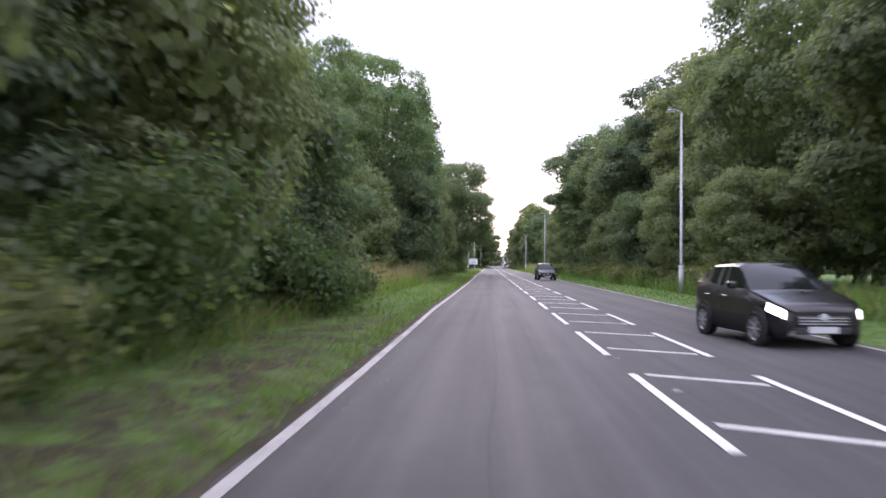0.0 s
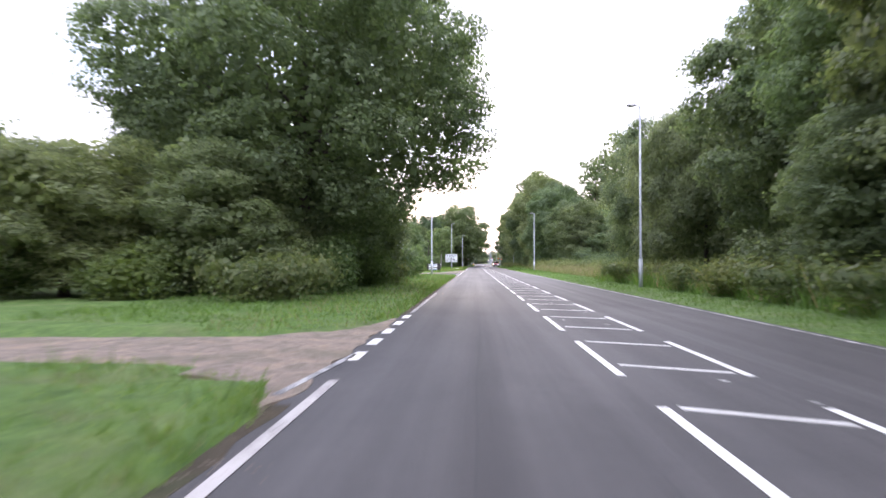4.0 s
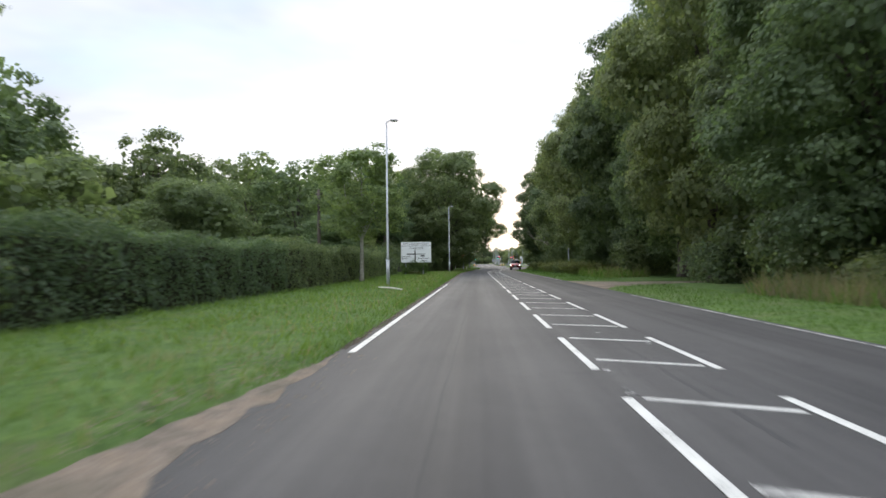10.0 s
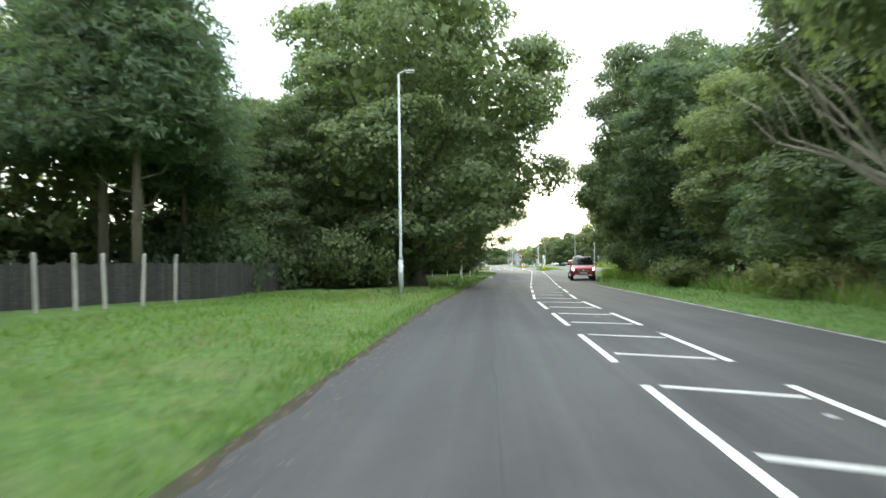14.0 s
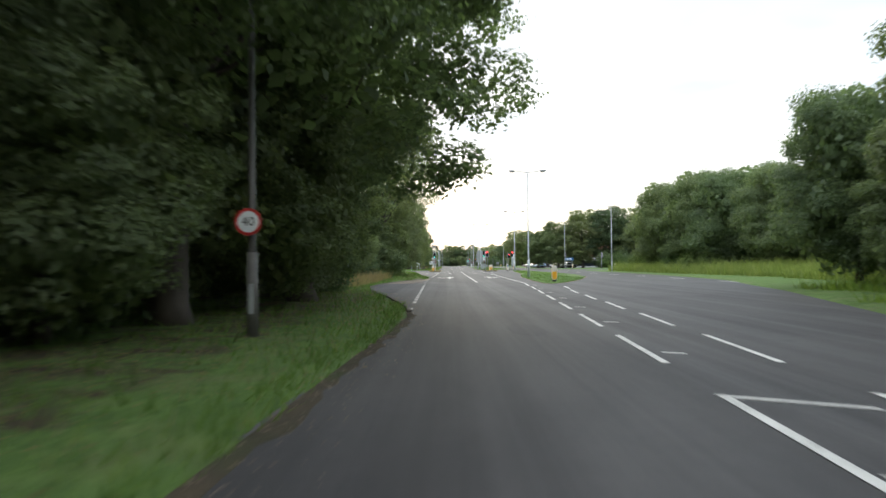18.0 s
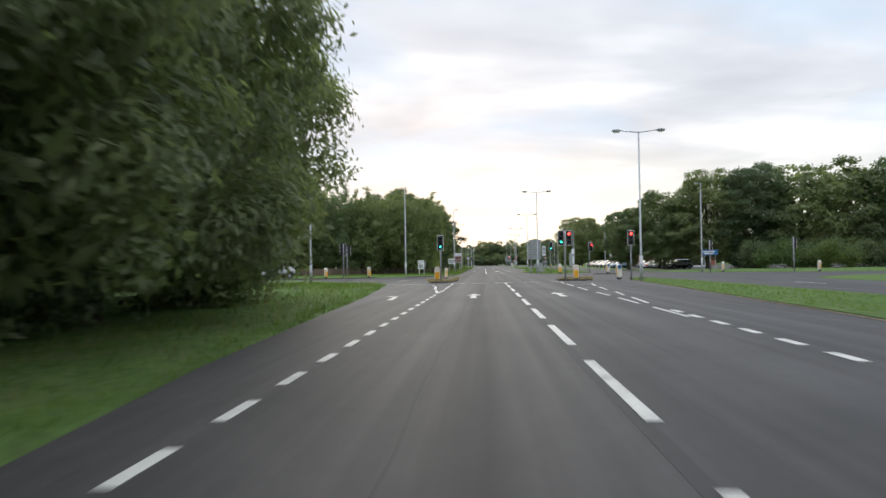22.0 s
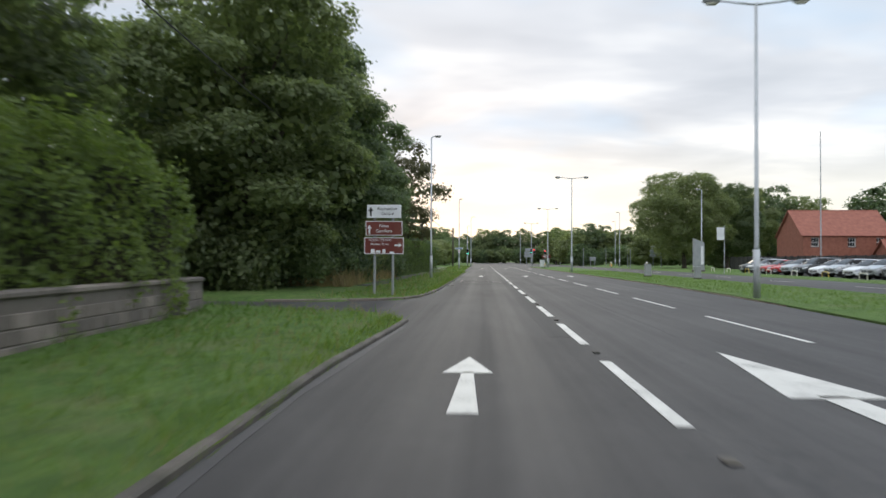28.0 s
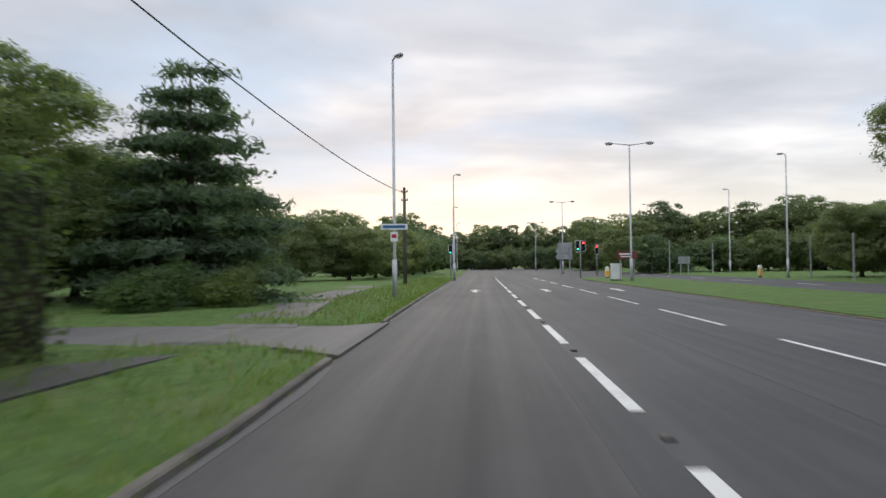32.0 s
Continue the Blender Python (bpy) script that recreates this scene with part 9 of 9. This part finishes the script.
part("deck", Shape().prism([(-0.75, 1.85), (-0.78, 0.9), (-0.75, -0.3), (-0.5, -1.2), (0, -1.65), (0.5, -1.2), (0.75, -0.3), (0.78, 0.9), (0.75, 1.85)], 1.2, 1.3), "grey_hull", bt)
part("console", Shape().box((0, 0.6, 1.65), (0.5, 0.4, 0.7), 0.05), "grey_hull", bt)
part("mast", Shape().tube([(-0.4, 1.5, 1.3), (-0.4, 1.5, 2.6)], 0.03, 6), "car_trim", bt)
part("mast", Shape().tube([(0.4, 1.5, 1.3), (0.4, 1.5, 2.2)], 0.03, 6), "car_trim", bt)
part("frame", Shape().box((0, 0.2, 0.5), (1.4, 0.1, 0.1)).box((0.55, -0.1, 0.5), (0.1, 3.6, 0.1)).box((-0.55, -0.1, 0.5), (0.1, 3.6, 0.1)).box((0, -2.3, 0.5), (0.1, 1.0, 0.08)), "rim_metal", bt)
for e in (-1, 1):
    part("wheel", Shape().lathe([(0.15, -0.08), (0.27, -0.08), (0.29, 0), (0.27, 0.08), (0.15, 0.08)], 16), "tyre", bt, at=pose(e * 0.85, 0.5, 0.29, 0, 90, 0))

c1 = car("people_carrier", "dark blue people carrier waiting on the side road", "paint_teal", 4.5, 1.8, 1.72, "suv")
c1.matrix_basis = pose(-29.3, 517.0, 0.01, 0, 0, -50)
c2 = car("hatchback_car", "silver family car waiting on the side road", "paint_silver", 4.2, 1.75, 1.52)
c2.matrix_basis = pose(-22.9, 513.7, 0.01, 0, 0, -52)
c3 = car("hatchback_car", "pale blue small car parked before the white house", "paint_lightblue", 3.7, 1.6, 1.4)
c3.matrix_basis = pose(-16.2, 166.0, 0.13, 0, 0, 35)

lot = [car("lot_car", "white hatchback parked in the showroom row", "paint_white", 4.1, 1.75, 1.48), car("lot_car", "silver estate car parked in the showroom row", "paint_silver", 4.4, 1.78, 1.55, "suv"),
       car("lot_car", "red hatchback parked in the showroom row", "paint_red", 4.0, 1.72, 1.46), car("lot_car", "dark grey off-roader parked in the showroom row", "paint_grey", 4.4, 1.84, 1.68, "suv"),
       car("lot_car", "pale blue car parked in the showroom row", "paint_lightblue", 4.2, 1.75, 1.5)]
order = [4, 3, 0, 1, 0, 3, 1, 0, 1, 0, 3, 1, 2, 2, 1, 3]
used = set()
for i, k in enumerate(order):
    at = pose(28.9 + 0.045 * i * 2.7, 583 + 3.2 * i, 0.02, 0, 0, -78 + random.uniform(-3, 3))
    if k in used:
        copy_thing(lot[k], at)
    else:
        lot[k].matrix_basis = at
        used.add(k)
for i, k in enumerate((1, 0, 3, 0, 1, 2, 0, 1)):
    copy_thing(lot[k], pose(33.8, 556 + 3.4 * i, 0.02, 0, 0, -80 + random.uniform(-3, 3)))
for i in range(9):
    Hp = thing("hoop_barrier", pose(26.2 + 0.1 * i, 588 + 6 * i, 0.05, 0, 0, 88), label="low yellow tubular hoop barrier before the cars", category="barrier", group="hoop barriers")
    part("hoop", Shape().tube([(-0.6, 0, -0.1), (-0.6, 0, 0.4), (-0.5, 0, 0.5), (0.5, 0, 0.5), (0.6, 0, 0.4), (0.6, 0, -0.1)], 0.04, 8), "bollard_white" if i % 3 else "yellow_guard", Hp)

# showroom totem, flag and feather banner
tt = thing("totem_sign", pose(25.2, 635.5, 0.05), label="tall grey showroom totem with a slanting top", category="sign")
part("panel", Shape().add([(-0.65, -0.15, 0.2), (0.65, -0.15, 0.2), (0.65, -0.15, 3.5), (-0.65, -0.15, 4.0), (-0.65, 0.15, 0.2), (0.65, 0.15, 0.2), (0.65, 0.15, 3.5), (-0.65, 0.15, 4.0)],
                          [(0, 1, 2, 3), (7, 6, 5, 4), (0, 4, 5, 1), (1, 5, 6, 2), (2, 6, 7, 3), (3, 7, 4, 0)]), "sign_back", tt)
part("emblem", Shape().box((0.38, -0.165, 2.0), (0.3, 0.02, 2.2)), "sign_white", tt)
part("foot", Shape().box((0, 0, 0.1), (1.5, 0.5, 0.25), 0.03), "kerb_stone", tt)
fl = thing("flagpole", pose(24.6, 624.3, 0.05), label="pole with a white square banner", category="flag")
part("pole", Shape().tube([(0, 0, -0.1), (0, 0, 5.0)], 0.045, 8), "steel_pole", fl)
part("banner", Shape().box((-0.4, 0, 4.15), (0.72, 0.02, 1.3)), "sign_white", fl)
fb = thing("feather_flag", pose(26.6, 582, 0.05), label="tall curved pink and white feather banner", category="flag")
part("pole", Shape().tube([(0, 0, 0), (0.1, 0, 2.0), (-0.05, 0, 3.3), (-0.4, 0, 3.7)], 0.025, 6), "steel_pole", fb)
part("banner", Shape().add([(0.05, 0, 0.7), (0.75, 0, 0.9), (0.55, 0, 2.4), (0.15, 0, 3.4), (-0.4, 0, 3.7), (0.0, 0, 3.0), (0.1, 0, 2.0)], [(0, 1, 2, 6), (6, 2, 3, 5), (5, 3, 4)]), "sign_white", fb)
part("stripe", Shape().add([(0.25, -0.012, 1.2), (0.5, -0.012, 1.25), (0.35, -0.012, 2.6), (0.18, -0.012, 2.6)], [(0, 1, 2, 3)]), "sign_red", fb)
part("base", Shape().box((0, 0, 0.02), (0.6, 0.6, 0.08), 0.02), "black_plastic", fb)

# dead branches at the edge of the east wood
db = thing("dead_branches", pose(7.4, 289, 0), label="bare pale dead branches at the edge of the wood", category="branches")
rr = np.random.default_rng(5)
for k in range(5):
    a = rr.uniform(0.6, 1.2)
    pts = [(1.5, 1 + 0.4 * k, 2.5 + 0.3 * k)]
    for i in range(4):
        pts.append((pts[-1][0] - 0.8 + rr.normal() * 0.2, pts[-1][1] + rr.normal() * 0.5, pts[-1][2] + a * 0.9 + rr.normal() * 0.2))
    part("branch", Shape().tube(pts, [0.09, 0.07, 0.05, 0.03, 0.012], 6), "dead_wood", db)
    for i in (1, 2, 3):
        q = Vector(pts[i])
        part("twig", Shape().tube([q, q + Vector((-0.5, rr.normal() * 0.5, 0.8)), q + Vector((-0.9, rr.normal() * 0.8, 1.7))], [0.03, 0.02, 0.006], 5), "dead_wood", db)

mast = thing("mast", pose(36, 628, 0), label="tall thin grey mast behind the parked cars", category="mast")
part("pole", Shape().tube([(0, 0, -0.1), (0, 0, 8), (0, 0, 15.3)], [0.09, 0.07, 0.04], 8), "steel_pole", mast)
part("finial", Shape().lathe([(0.03, 0), (0.07, 0.06), (0.02, 0.13)], 8, (0, 0, 15.28)), "steel_pole", mast)

patch = Shape().prism([(-9.8, 161.6), (-7.4, 161.9), (-7.6, 163.3), (-9.9, 163.5)], -0.02, 0.012)
tagged(new("concrete_patch", patch.mesh("concrete_patch", "concrete")), "pale concrete patch in the yard surface", "paving", kind="structure")
for x, y, h in ((22, 712, 3.9), (27, 712, 3.5), (26.5, 685, 3.3), (25, 675, 3.1)):
    P = thing("grey_post", pose(x, y, 0.05), label="bare grey steel post beside the far carriageway", category="post", group="grey posts")
    part("shaft", Shape().tube([(0, 0, -0.1), (0, 0, h)], 0.07, 8), "grey_post", P)
    part("cap", Shape().lathe([(0.09, 0), (0.09, 0.1), (0.04, 0.14)], 8, (0, 0, h)), "grey_post", P)

st = thing("white_stick", pose(-5.75, 230.1, 0.2, 0, 0, 26), label="white plastic pole lying in the grass of the verge", category="pole")
part("rod", Shape().tube([(0, -1.7, 0.0), (0.05, 0, 0.03), (0, 1.7, 0.02)], 0.035, 6), "bollard_white", st)
part("end_cap", Shape().lathe([(0.045, -0.03), (0.045, 0.03)], 8, (0, 0, 0)), "black_plastic", st, at=pose(0, 1.7, 0.02, 90))
